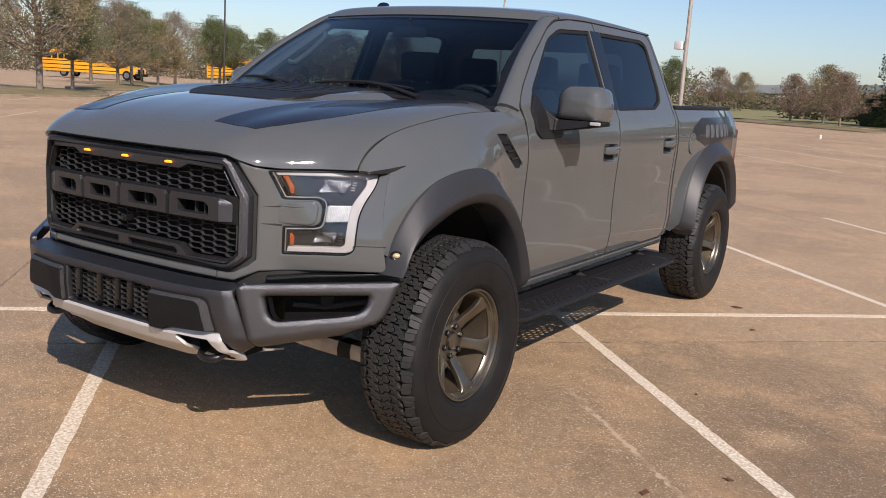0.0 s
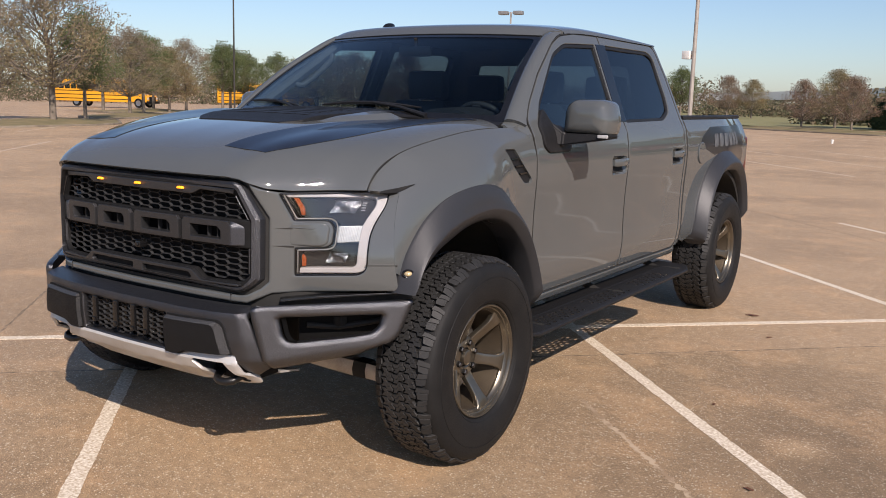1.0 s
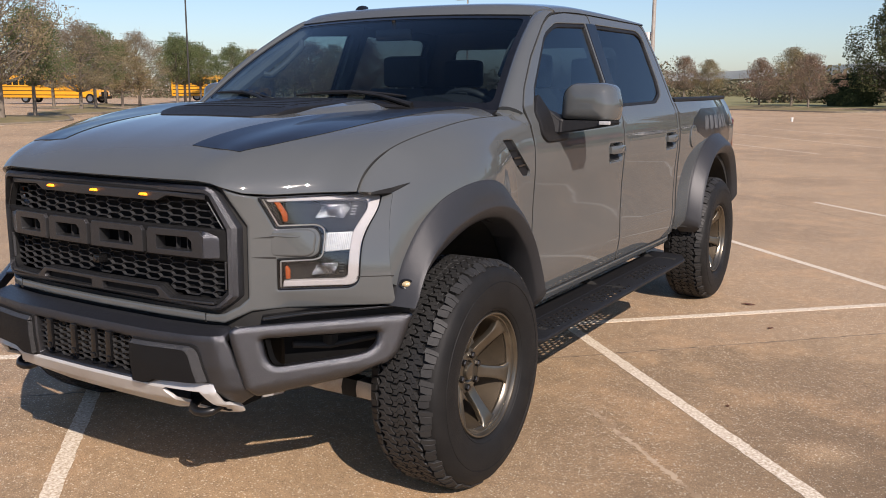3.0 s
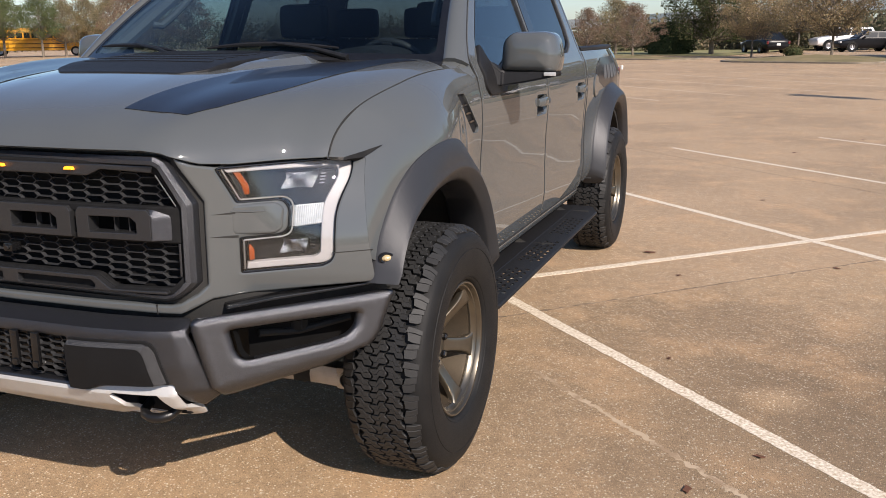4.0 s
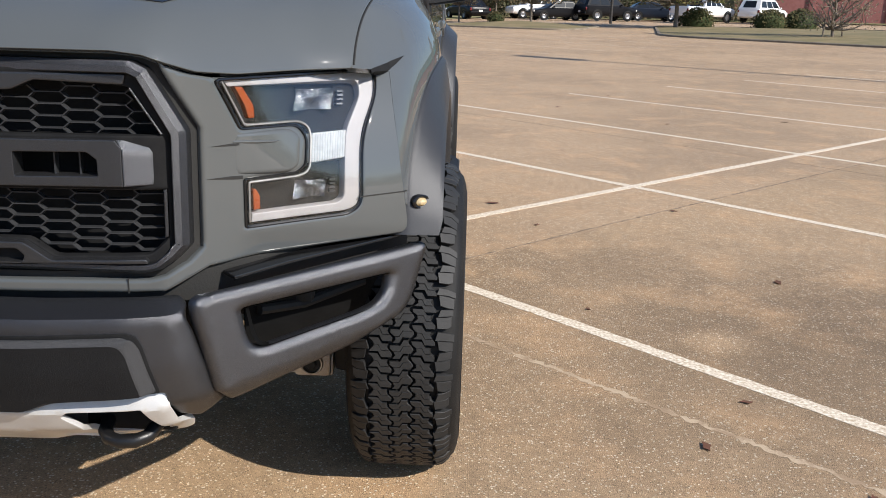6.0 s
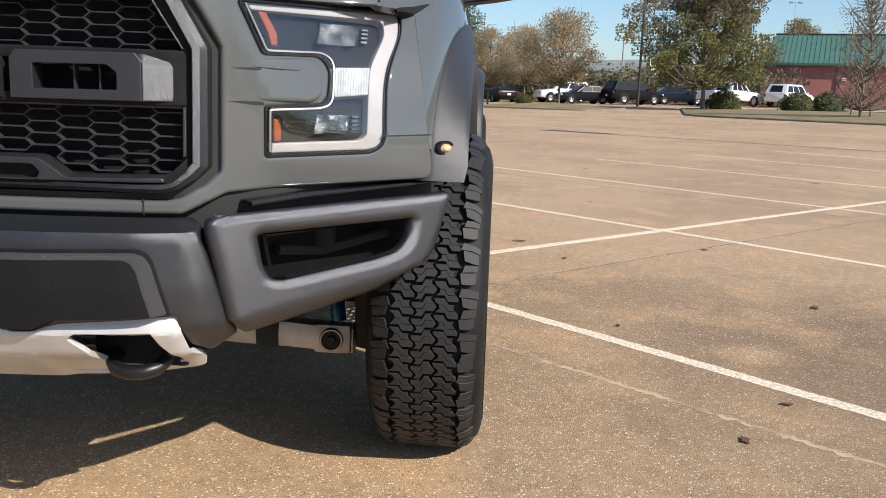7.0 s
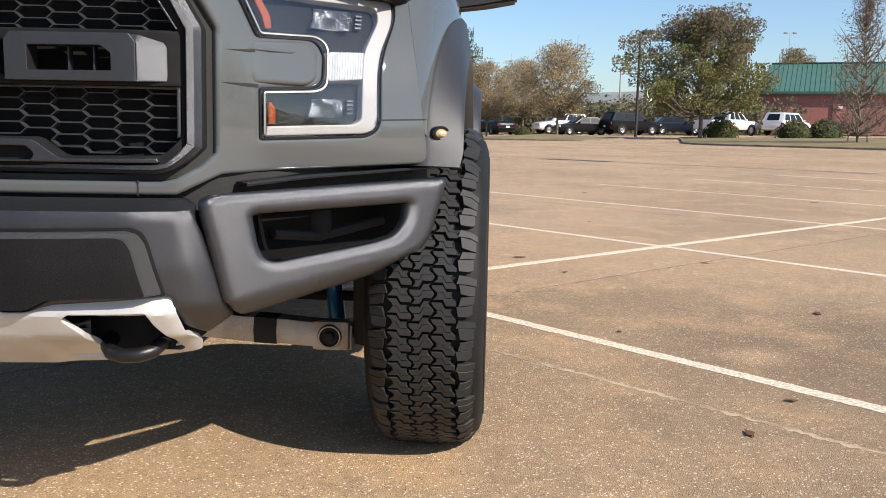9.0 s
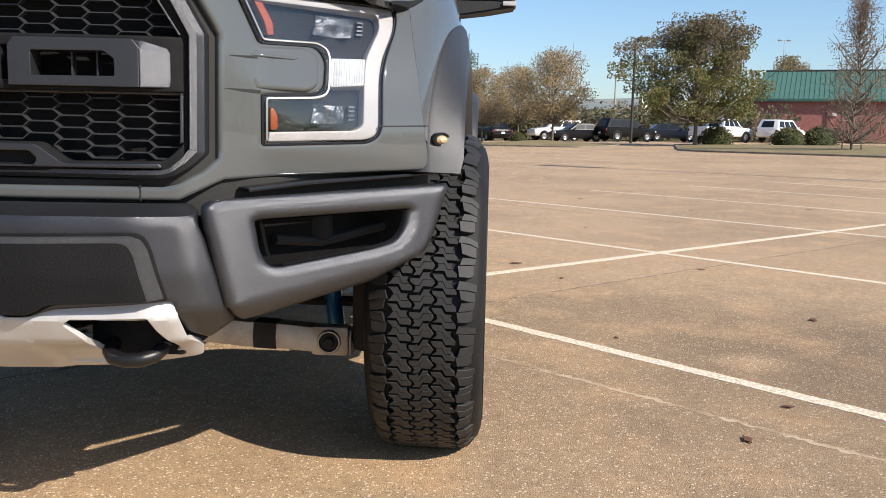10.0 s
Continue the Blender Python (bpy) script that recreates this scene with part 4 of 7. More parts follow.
part("skid_plate", sheet(skid_out, skid_at, [pocket, pocket_m], step=0.010, thick=0.012, rnd=0.002), SKID, bumper, "silver painted skid plate", 30)
for s in (1, -1):
    hk = [(s * 0.437, 0.26, 0.455), (s * 0.434, 0.19, 0.441), (s * 0.437, 0.165, 0.432), (s * 0.452, 0.146, 0.425), (s * 0.478, 0.138, 0.422), (s * 0.508, 0.141, 0.423), (s * 0.530, 0.156, 0.428), (s * 0.540, 0.19, 0.440), (s * 0.540, 0.26, 0.455)]
    hook = part("tow_hook", tube(hk, 0.0150, 10), HOOK, bumper, "black steel tow hook", 60)
    part("hook_bracket", box((s * 0.482, 0.275, 0.470), (0.190, 0.16, 0.100), 0.008), WING, bumper)

# winglets with lamp openings
wing_out = filleted([(0.645, 0.728), (0.672, 0.742), (0.832, 0.750), (1.078, 0.762), (1.089, 0.750), (1.056, 0.625), (1.036, 0.594), (0.93, 0.540), (0.721, 0.492), (0.692, 0.488), (0.678, 0.525), (0.647, 0.691)], [0.012, 0.012, 0, 0.008, 0.010, 0.03, 0.03, 0.02, 0.01, 0.01, 0.02, 0.02])
wing_hole = filleted([(0.725, 0.694), (1.005, 0.701), (0.999, 0.658), (0.979, 0.633), (0.939, 0.622), (0.763, 0.599), (0.746, 0.605), (0.735, 0.628)], [0.006, 0.006, 0.015, 0.012, 0.015, 0.010, 0.008, 0.015])


def wing_at(x, z):
    p = bump_at(x, 0.62)
    fold = 0.527 + (abs(x) - 0.693) * 0.195
    d = -0.008 + 0.30 * max(0.0, z - 0.738) + 0.75 * max(0.0, fold - z)
    return Vector((x, p.y + d, z))


for s in (1, -1):
    bm = sheet(wing_out, wing_at, [wing_hole], step=0.012, thick=0.03, rnd=0.016)
    wing = part("bumper_winglet", bm if s > 0 else mirrored(bm), SATIN, bumper, "charcoal winglet round a lamp opening", 60)
    # sides and back of the opening, near-black to paint in the cavity's shade
    loop = dense(wing_hole, 0.03)
    rings = [[wing_at(x, z) + Vector((0, dy, 0)) for x, z in loop] for dy in (0.012, 0.035)]
    bm = skin(rings, caps=False)
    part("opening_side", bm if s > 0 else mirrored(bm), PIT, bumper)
    # added dark panel well behind the opening stands in for its shade, open below
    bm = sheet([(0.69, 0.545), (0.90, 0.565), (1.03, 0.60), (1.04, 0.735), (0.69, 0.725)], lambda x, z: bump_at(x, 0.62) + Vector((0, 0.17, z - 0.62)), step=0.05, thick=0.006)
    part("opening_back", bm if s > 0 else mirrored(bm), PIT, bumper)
    bm = join(box((0.80, 0.47, 0.66), (0.05, 0.06, 0.06), 0.012), tube([(0.72, 0.36, 0.64), (0.80, 0.46, 0.625), (0.93, 0.56, 0.655)], 0.012, 8))
    part("lamp_bracket", bm if s > 0 else mirrored(bm), UNDER, bumper)
    # thin rail between winglet and fascia
    rail = [(0.70, 0.748), (0.80, 0.760), (1.05, 0.776), (1.05, 0.784), (0.80, 0.769), (0.70, 0.757)]
    bm = sheet(filleted(rail, 0.003), lambda x, z: bump_at(x, 0.62) + Vector((0, 0.045, z - 0.62)), step=0.03, thick=0.05, rnd=0.003)
    part("upper_rail", bm if s > 0 else mirrored(bm), GLOSSBLACK, bumper)
# dark sheet behind the gap under the fascia, its black standing in for shade
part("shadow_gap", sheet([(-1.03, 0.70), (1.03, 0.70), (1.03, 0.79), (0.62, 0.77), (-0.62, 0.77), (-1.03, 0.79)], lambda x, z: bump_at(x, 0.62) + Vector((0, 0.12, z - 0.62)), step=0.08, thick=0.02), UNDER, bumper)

def bed_at(y, z):
    return flank(y, z) + Vector((-0.004 - 0.085 * smoothstep(4.72, 5.60, y) - 0.035 * smoothstep(4.2, 5.5, y) * smoothstep(1.2, 1.42, z), 0, 0))


# ---- fenders, flares ----
F_MID = [(0.560, 0.84), (0.615, 0.935), (0.69, 1.015), (0.80, 1.080), (0.90, 1.110), (1.01, 1.125), (1.14, 1.115), (1.26, 1.075), (1.38, 0.99), (1.485, 0.87), (1.545, 0.72), (1.59, 0.52)]
top_edge = [(y, seam_z(y) - 0.0005) for y in np.linspace(SEAM[0].y + 0.006, 1.53, 24)]
fender_out = [(corner_y(z) + 0.0003, z) for z in np.linspace(0.86, 1.155, 8)] + [(SEAM[0].y + 0.010, 1.166)] + top_edge + [(1.588, 1.405), (1.612, 1.36), (1.638, 1.25), (1.642, 1.0), (1.642, 0.60), (1.625, 0.50)] + [(p[0], p[1]) for p in reversed(F_MID)]
gill = filleted([(1.320, 1.300), (1.430, 1.297), (1.480, 1.245), (1.592, 1.155), (1.588, 1.135), (1.520, 1.137), (1.41, 1.215)], 0.012)
for s in (1, -1):
    bm = sheet(fender_out, fender_at, [gill], step=0.03, thick=0.02, rnd=0.0015, side=1, roll=lambda y, z: smoothstep(0.02, 0.05, y - corner_y(z)))
    fender = part("front_fender", bm if s > 0 else mirrored(bm), PAINT, truck, "grey front fender with a black gill", 50)
    bm = sheet(gill, lambda y, z: fender_at(y, z) + Vector((-0.012, 0, 0)), step=0.03, thick=0.02)
    part("gill", bm if s > 0 else mirrored(bm), BLACK, fender, "black gill vent")
    for q in range(3):
        t = 0.2 + 0.27 * q
        a, b = Vector((1.352 + 0.17 * t, 1.285 - 0.135 * t)), Vector((1.43 + 0.16 * t, 1.285 - 0.130 * t))
        bm = sheet([tuple(a), tuple(b), (b.x + 0.008, b.y - 0.008), (a.x + 0.008, a.y - 0.008)], fender_at, step=0.02, thick=0.012, raised=-0.004)
        part("gill_bar", bm if s > 0 else mirrored(bm), GLOSSBLACK, fender)

def brow_at(x, z):
    """The painted surface at the front corner, found from the distance to the middle."""
    if x <= corner_x(z) and z < 1.153:
        return front(x, z)
    lo, hi = 0.50, 1.0
    for _ in range(30):
        m = (lo + hi) / 2
        lo, hi = (m, hi) if fender_at(m, z).x < x else (lo, m)
    return Vector((x, min(lo, front(x, z).y) if x <= corner_x(z) else lo, z))


for s in (1, -1):
    wedge = [(0.945, 1.162), (0.972, 1.172), (1.010, 1.187), (0.993, 1.168), (0.972, 1.150), (0.950, 1.146)]
    bm = sheet(filleted(wedge, 0.003), brow_at, step=0.010, thick=0.006, raised=0.0040)
    part("lamp_wing", bm if s > 0 else mirrored(bm), WING, truck)

F_OUTER = [(0.512, 0.785), (0.548, 0.890), (0.605, 0.980), (0.680, 1.060), (0.780, 1.122), (0.890, 1.155), (1.010, 1.168), (1.130, 1.158), (1.250, 1.120), (1.390, 1.035), (1.510, 0.915), (1.585, 0.750), (1.618, 0.540)]
F_CREASE = [(0.530, 0.782), (0.558, 0.850), (0.610, 0.920), (0.684, 0.975), (0.775, 1.018), (0.940, 1.055), (1.110, 1.064), (1.280, 1.020), (1.415, 0.912), (1.508, 0.765), (1.560, 0.640), (1.590, 0.530)]
F_INNER = [(0.585, 0.778), (0.618, 0.850), (0.692, 0.908), (0.790, 0.953), (0.956, 1.004), (1.136, 1.011), (1.287, 0.964), (1.425, 0.848), (1.498, 0.720), (1.538, 0.610), (1.552, 0.520)]


def resample(pts, n):
    """n points evenly along a smoothed open line."""
    P = [Vector(p) for p in pts]
    P = [P[0] * 2 - P[1]] + P + [P[-1] * 2 - P[-2]]
    out = []
    for i in range(1, len(P) - 2):
        for k in range(8):
            t = k / 8
            out.append(0.5 * ((2 * P[i]) + (P[i + 1] - P[i - 1]) * t + (2 * P[i - 1] - 5 * P[i] + 4 * P[i + 1] - P[i + 2]) * t * t + (3 * P[i] - P[i - 1] - 3 * P[i + 1] + P[i + 2]) * t ** 3))
    out.append(P[-2])
    d = [0.0]
    for p, q in zip(out, out[1:]):
        d.append(d[-1] + (q - p).length)
    g = np.linspace(0, d[-1], n)
    return [Vector((float(np.interp(t, d, [p.x for p in out])), float(np.interp(t, d, [p.y for p in out])))) for t in g]


def bowed(cy, cz, ry, rz, a0, a1):
    out = []
    for i in range(17):
        t = radians(a0 + (a1 - a0) * i / 16)
        out.append((cy + ry * math.copysign(abs(math.cos(t)) ** 0.85, math.cos(t)), cz + rz * math.copysign(abs(math.sin(t)) ** 0.85, math.sin(t))))
    return out


R_OUTER, R_CREASE, R_INNER = bowed(4.69, 0.46, 0.612, 0.725, 171, 9), bowed(4.69, 0.46, 0.578, 0.640, 173, 7), bowed(4.69, 0.46, 0.552, 0.585, 175, 5)


def flare(outer, crease, inner, base, wide):
    n = 44
    O, C, I = resample(outer, n), resample(crease, n), resample(inner, n)
    rings = []
    for i in range(n):
        o, c, q = O[i], C[i], I[i]
        x0 = base(o.x, o.y)
        e = min(1.0, (i / n) / 0.10 + 0.92, ((n - 1 - i) / n) / 0.10 + 0.35)
        xc = x0 + (wide(c.x) - x0) * e
        m1, m2 = o.lerp(c, 0.12), o.lerp(c, 0.72)
        line = [(o, x0 - 0.03), (o, x0 + 0.006), (m1, x0 + 0.016), (m2, x0 + (xc - x0) * 0.86), (o.lerp(c, 0.93), xc - 0.003), (c, xc), (c.lerp(q, 0.10), xc - 0.001), (c.lerp(q, 0.85), xc - 0.030), (q, xc - 0.038), (q + (q - c) * 0.02, 0.95), (q.lerp(c, 0.5), 0.93)]
        rings.append([(x, p.x, p.y) for p, x in line])
    return skin(rings)


def fender_base(y, z):
    t = smoothstep(0.62, 0.52, y)
    return (fender_at(max(y, 0.56), z).x - 0.002) * (1 - t) + 1.028 * t


for s in (1, -1):
    bm = flare(F_OUTER, F_CREASE, F_INNER, fender_base, lambda y: 1.118)
    f = part("wheel_flare", bm if s > 0 else mirrored(bm), FLARE, truck, "satin charcoal front wheel flare", 45)
    lampm = pose(1.063, 0.549, 0.858, 0, 0, -52)
    bm = moved(join(lathe([(-0.01, 0.0215), (0.007, 0.0215), (0.010, 0.018), (0.008, 0.0135)], 24), disc(0.004, 0.019, 0.012)), lampm @ Matrix.Diagonal((1, 1.15, 0.80, 1)))
    part("marker_bezel", bm if s > 0 else mirrored(bm), GLOSSBLACK, f)
    bm = moved(lathe([(0.016, 1e-4), (0.014, 0.008), (0.006, 0.0145)], 20), lampm @ Matrix.Diagonal((1, 1.15, 0.76, 1)))
    part("marker_lens", bm if s > 0 else mirrored(bm), PALEAMBER, f, "pale amber side marker lens")
    bm = flare(R_OUTER, R_CREASE, R_INNER, lambda y, z: bed_at(y, z).x - 0.002, lambda y: 1.095 - 0.03 * smoothstep(4.7, 5.3, y))
    part("wheel_flare", bm if s > 0 else mirrored(bm), FLARE, truck, "satin charcoal rear wheel flare", 45)
    # liners inside the arches
    for cy, a0, a1 in ((1.05, 2, 146), (4.69, 12, 168)):
        rings = []
        for i in range(25):
            t = radians(a0 + (a1 - a0) * i / 24)
            rings.append([(xx, cy + rr * math.cos(t), 0.445 + rr * math.sin(t)) for xx, rr in ((1.0, 0.57), (0.72, 0.585), (0.55, 0.57), (0.55, 0.60), (0.72, 0.615), (1.0, 0.60))])
        bm = skin(rings)
        part("wheel_liner", bm if s > 0 else mirrored(bm), UNDER, truck)

# ---- cab ----
F_DOOR = filleted([(1.652, 0.565), (2.768, 0.565), (2.768, 1.40), (2.772, 1.896), (2.464, 1.888), (2.27, 1.864), (2.15, 1.816), (1.878, 1.646), (1.69, 1.50), (1.622, 1.425), (1.648, 1.25), (1.652, 1.0)], [0.03, 0.02, 0, 0.01, 0, 0.04, 0.04, 0, 0.05, 0.03, 0.05, 0], 5)
F_WIN = filleted([(1.745, 1.385), (2.02, 1.372), (2.18, 1.408), (2.692, 1.414), (2.702, 1.846), (2.29, 1.826), (2.113, 1.763), (1.789, 1.505), (1.738, 1.43)], [0.02, 0.05, 0.05, 0.02, 0.02, 0.05, 0.05, 0.03, 0.03], 5)
R_DOOR = filleted([(2.778, 0.565), (3.735, 0.565), (3.750, 1.20), (3.745, 1.42), (3.71, 1.70), (3.655, 1.894), (2.782, 1.897), (2.778, 1.40)], [0.02, 0.03, 0, 0.03, 0, 0.06, 0.01, 0], 5)
R_WIN = filleted([(2.815, 1.408), (3.44, 1.418), (3.585, 1.470), (3.612, 1.56), (3.605, 1.815), (3.52, 1.852), (2.842, 1.850)], [0.02, 0.04, 0.05, 0, 0.06, 0.04, 0.02], 5)
QUARTER = filleted([(3.745, 0.565), (3.795, 0.565), (3.795, 1.40), (3.75, 1.70), (3.70, 1.894), (3.664, 1.894), (3.719, 1.70), (3.754, 1.42), (3.759, 1.20)], 0.01)
ROCKER = [(1.60, 0.505), (3.795, 0.505), (3.795, 0.557), (1.645, 0.557)]


def handle_hole(y, z):
    return filleted([(y - 0.104, z - 0.052), (y + 0.099, z - 0.049), (y + 0.099, z + 0.046), (y - 0.104, z + 0.050)], 0.024)


def handle(y, z, parent, flip):
    def cup_at(a, b):
        return flank(a, b) + Vector((-0.045 * math.cos(min(1.5, abs(a - y) / 0.11 * 1.5)) * math.cos(min(1.5, abs(b - z) / 0.058 * 1.5)), 0, 0))

    cup = sheet(filleted([(y - 0.11, z - 0.058), (y + 0.105, z - 0.055), (y + 0.105, z + 0.052), (y - 0.11, z + 0.056)], 0.025), cup_at, step=0.012, thick=0.01, raised=0.002)
    bar = skin([[(flank(yy, z).x + o + dx, yy, z + 0.014 + dz * k) for dx, dz in ((-0.012, -0.020), (0.006, -0.021), (0.011, -0.012), (0.011, 0.012), (0.006, 0.021), (-0.012, 0.020))] for yy, o, k in ((y - 0.092, -0.003, 0.85), (y - 0.075, 0.008, 1.0), (y + 0.02, 0.011, 1.0), (y + 0.085, 0.010, 0.95), (y + 0.102, 0.001, 0.8))])
    h = part("door_handle", flip(join(cup, bar)), PAINT, parent, "grey pull handle", 50)
    # dark sheet in the cup paints the shade below the pull bar
    part("recess_shade", flip(sheet(filleted([(y - 0.085, z - 0.048), (y + 0.07, z - 0.045), (y + 0.07, z - 0.006), (y - 0.085, z - 0.006)], 0.012), cup_at, step=0.02, thick=0.006, raised=0.006)), UNDER, h, "dark sheet painted as shade in the finger recess")


for s in (1, -1):
    flip = (lambda b: b) if s > 0 else mirrored
    fd = part("front_door", flip(sheet(F_DOOR, flank, [F_WIN, handle_hole(2.650, 1.172)], step=0.05, thick=0.05, rnd=0.004)), PAINT, truck, "grey front door with tinted window", 50)
    handle(2.650, 1.172, fd, flip)
    # dark tube along the shut line paints the gap's shade, likewise on the rear door
    part("door_gap_shade", flip(tube([flank(y, z) + Vector((-0.003, 0, 0)) for y, z in dense(inset(F_DOOR, -0.0045), 0.06)], 0.0042, 6, closed=True)), UNDER, fd)
    part("window_pane", flip(sheet(F_WIN, flank, step=0.12, thick=0.004, raised=-0.014)), SIDEGLASS, fd)
    part("window_seal", flip(sheet(F_WIN, flank, [inset(F_WIN, 0.018)], step=0.05, thick=0.016, raised=-0.006, rnd=0.003)), BLACK, fd)
    rd = part("rear_door", flip(sheet(R_DOOR, flank, [R_WIN, handle_hole(3.625, 1.186)], step=0.05, thick=0.05, rnd=0.004)), PAINT, truck, "grey rear door with dark tinted window", 50)
    handle(3.625, 1.186, rd, flip)
    part("door_gap_shade", flip(tube([flank(y, z) + Vector((-0.003, 0, 0)) for y, z in dense(inset(R_DOOR, -0.0045), 0.06)], 0.0042, 6, closed=True)), UNDER, rd)
    part("window_pane", flip(sheet(R_WIN, flank, step=0.12, thick=0.004, raised=-0.014)), PRIVACY, rd)
    part("window_seal", flip(sheet(R_WIN, flank, [inset(R_WIN, 0.018)], step=0.05, thick=0.016, raised=-0.006, rnd=0.003)), BLACK, rd)
    part("pillar_cover", flip(sheet(filleted([(2.697, 1.412), (2.812, 1.410), (2.840, 1.850), (2.706, 1.848)], 0.006), flank, step=0.06, thick=0.012, rnd=0.003, raised=0.003)), GLOSSBLACK, fd, "gloss black pillar cover")
    part("cab_quarter", flip(sheet(QUARTER, flank, step=0.05, thick=0.05, rnd=0.006)), PAINT, truck, sharp=50)
    part("rocker_panel", flip(sheet(ROCKER, flank, step=0.06, thick=0.06, rnd=0.012)), PAINT, truck, sharp=50)
    part("door_sill_gap", flip(sheet([(1.60, 0.52), (3.80, 0.52), (3.80, 1.40), (1.70, 1.40), (1.60, 1.3)], flank, step=0.15, thick=0.01, raised=-0.055)), UNDER, truck)


def roof_at(u, y):
    a = u * math.pi / 2
    x = 0.772 * math.sin(a)
    c = max(math.cos(a), 0.0)
    z = 1.896 + 0.070 * c ** 0.62
    z -= 0.051 * max(0.0, (2.75 - y) / 0.65) ** 2.2 + 0.025 * max(0.0, (y - 2.75) / 0.85) ** 2 * c ** 0.5
    return Vector((x, y, z))


def roof_uv(u, v):
    y0 = 2.350 - 0.140 * math.cos(u * math.pi / 2)
    return roof_at(u, y0 + (3.70 - y0) * v)


part("roof", sheet([(-0.995, 0), (0.995, 0), (0.995, 1), (-0.995, 1)], roof_uv, step=0.05, thick=0.02, side=1), PAINT, truck, "grey cab roof", 60)
part("roof_antenna", skin([[(-0.44 + 0.022 * k * math.cos(t), 2.36 + 0.055 * k * math.sin(t) + 0.02 * h, 1.935 + 0.032 * h) for t in np.linspace(0, 2 * math.pi, 17)[:-1]] for k, h in ((1, 0), (0.95, 0.4), (0.75, 0.8), (0.35, 1.0))]), GLOSSBLACK, truck, "small black roof antenna", 60)


def shield_at(u, v):
    b = 1 - u * u
    base = Vector((0.888 * u, 1.535 - 0.20 * b, 1.420 + 0.012 * b))
    top = Vector((0.725 * u, 2.185 - 0.085 * b, 1.856 + 0.014 * b))
    p = base.lerp(top, v)
    return p + Vector((0, -0.02, 0.025)) * math.sin(math.pi * v) * 0.8


for s in (1, -1):
    rail = [(s * 0.752, y, roof_at(0.995, y).z - 0.014) for y in np.linspace(2.27, 3.69, 16)]
    part("drip_rail", tube(rail, 0.0165, 8), PAINT, truck, "", 60)

# roof header: rolls from the roof's front edge down to the windshield
rows = []
for i in range(33):
    w = -1 + 2 * i / 32
    low = shield_at(w, 1.0)
    u = math.asin(max(-0.995, min(0.995, low.x * 1.062 / 0.772))) * 2 / math.pi
    top = roof_uv(u, 0.0)
    start = low + Vector((0, -0.003, 0.005))
    k = (top - start).length * 0.42
    b1, b2 = start + Vector((0, 0.80, 0.60)) * k, top - (roof_uv(u, 0.02) - top).normalized() * k
    row = [low + Vector((0, 0.03, -0.02))]
    for j in range(9):
        q = j / 8
        row.append(start * (1 - q) ** 3 + b1 * 3 * q * (1 - q) ** 2 + b2 * 3 * q * q * (1 - q) + top * q ** 3)
    rows.append(row + [top + Vector((0, 0.01, -0.03))])
part("roof_header", skin(rows), PAINT, truck, "", 60)

# windshield pillars: from the glass edge to the front edge of the doors
for s in (1, -1):
    flip = (lambda b: b) if s > 0 else mirrored
    pil = []
    for t in np.linspace(0, 1, 17):
        a = shield_at(1.0, float(t)) + Vector((-0.002, -0.002, 0.005))
        oy = float(np.interp(t, [0, 0.07, 0.17, 0.50, 0.86, 0.95, 1.0], [1.596, 1.612, 1.680, 1.868, 2.138, 2.235, 2.31]))
        oz = float(np.interp(t, [0, 0.07, 0.17, 0.50, 0.86, 0.95, 1.0], [1.400, 1.430, 1.505, 1.652, 1.820, 1.864, 1.884]))
        o = flank(oy, oz)
        n = Vector((0.55, -0.45, 0.7))
        pil.append([a + Vector((-0.02, 0.02, -0.03)), a, a.lerp(o, 0.12) + n * 0.010, a.lerp(o, 0.35) + n * 0.017, a.lerp(o, 0.65) + n * 0.014, a.lerp(o, 0.88) + n * 0.006, o, o + Vector((-0.05, 0.01, -0.02))])
    part("windshield_pillar", flip(skin(pil)), PAINT, truck, sharp=60)

ws = part("windshield", sheet(filleted([(-1, -0.03), (1, -0.03), (1, 1.0), (-1, 1.0)], 0.05), shield_at, step=0.12, thick=0.006), WINDSHIELD, truck, "raked windshield", 60)
band_hole = filleted([(-0.965, 0.04), (0.965, 0.04), (0.96, 0.955), (-0.96, 0.955)], 0.05)
part("frit_band", sheet(filleted([(-1, -0.03), (1, -0.03), (1, 1.0), (-1, 1.0)], 0.05), shield_at, [band_hole], step=0.08, thick=0.002, raised=0.0015), GLOSSBLACK, ws)
part("cowl", sheet(filleted([(-0.90, 0.0), (0.90, 0.0), (0.90, 1.0), (-0.90, 1.0)], 0.02), lambda u, v: Vector((u, 1.39 - 0.06 * u * u + 0.02, 1.375)).lerp(shield_at(u / 0.9, -0.02) + Vector((0, -0.008, 0.004)), v), step=0.06, thick=0.02), BLACK, truck, "black cowl under the windshield")
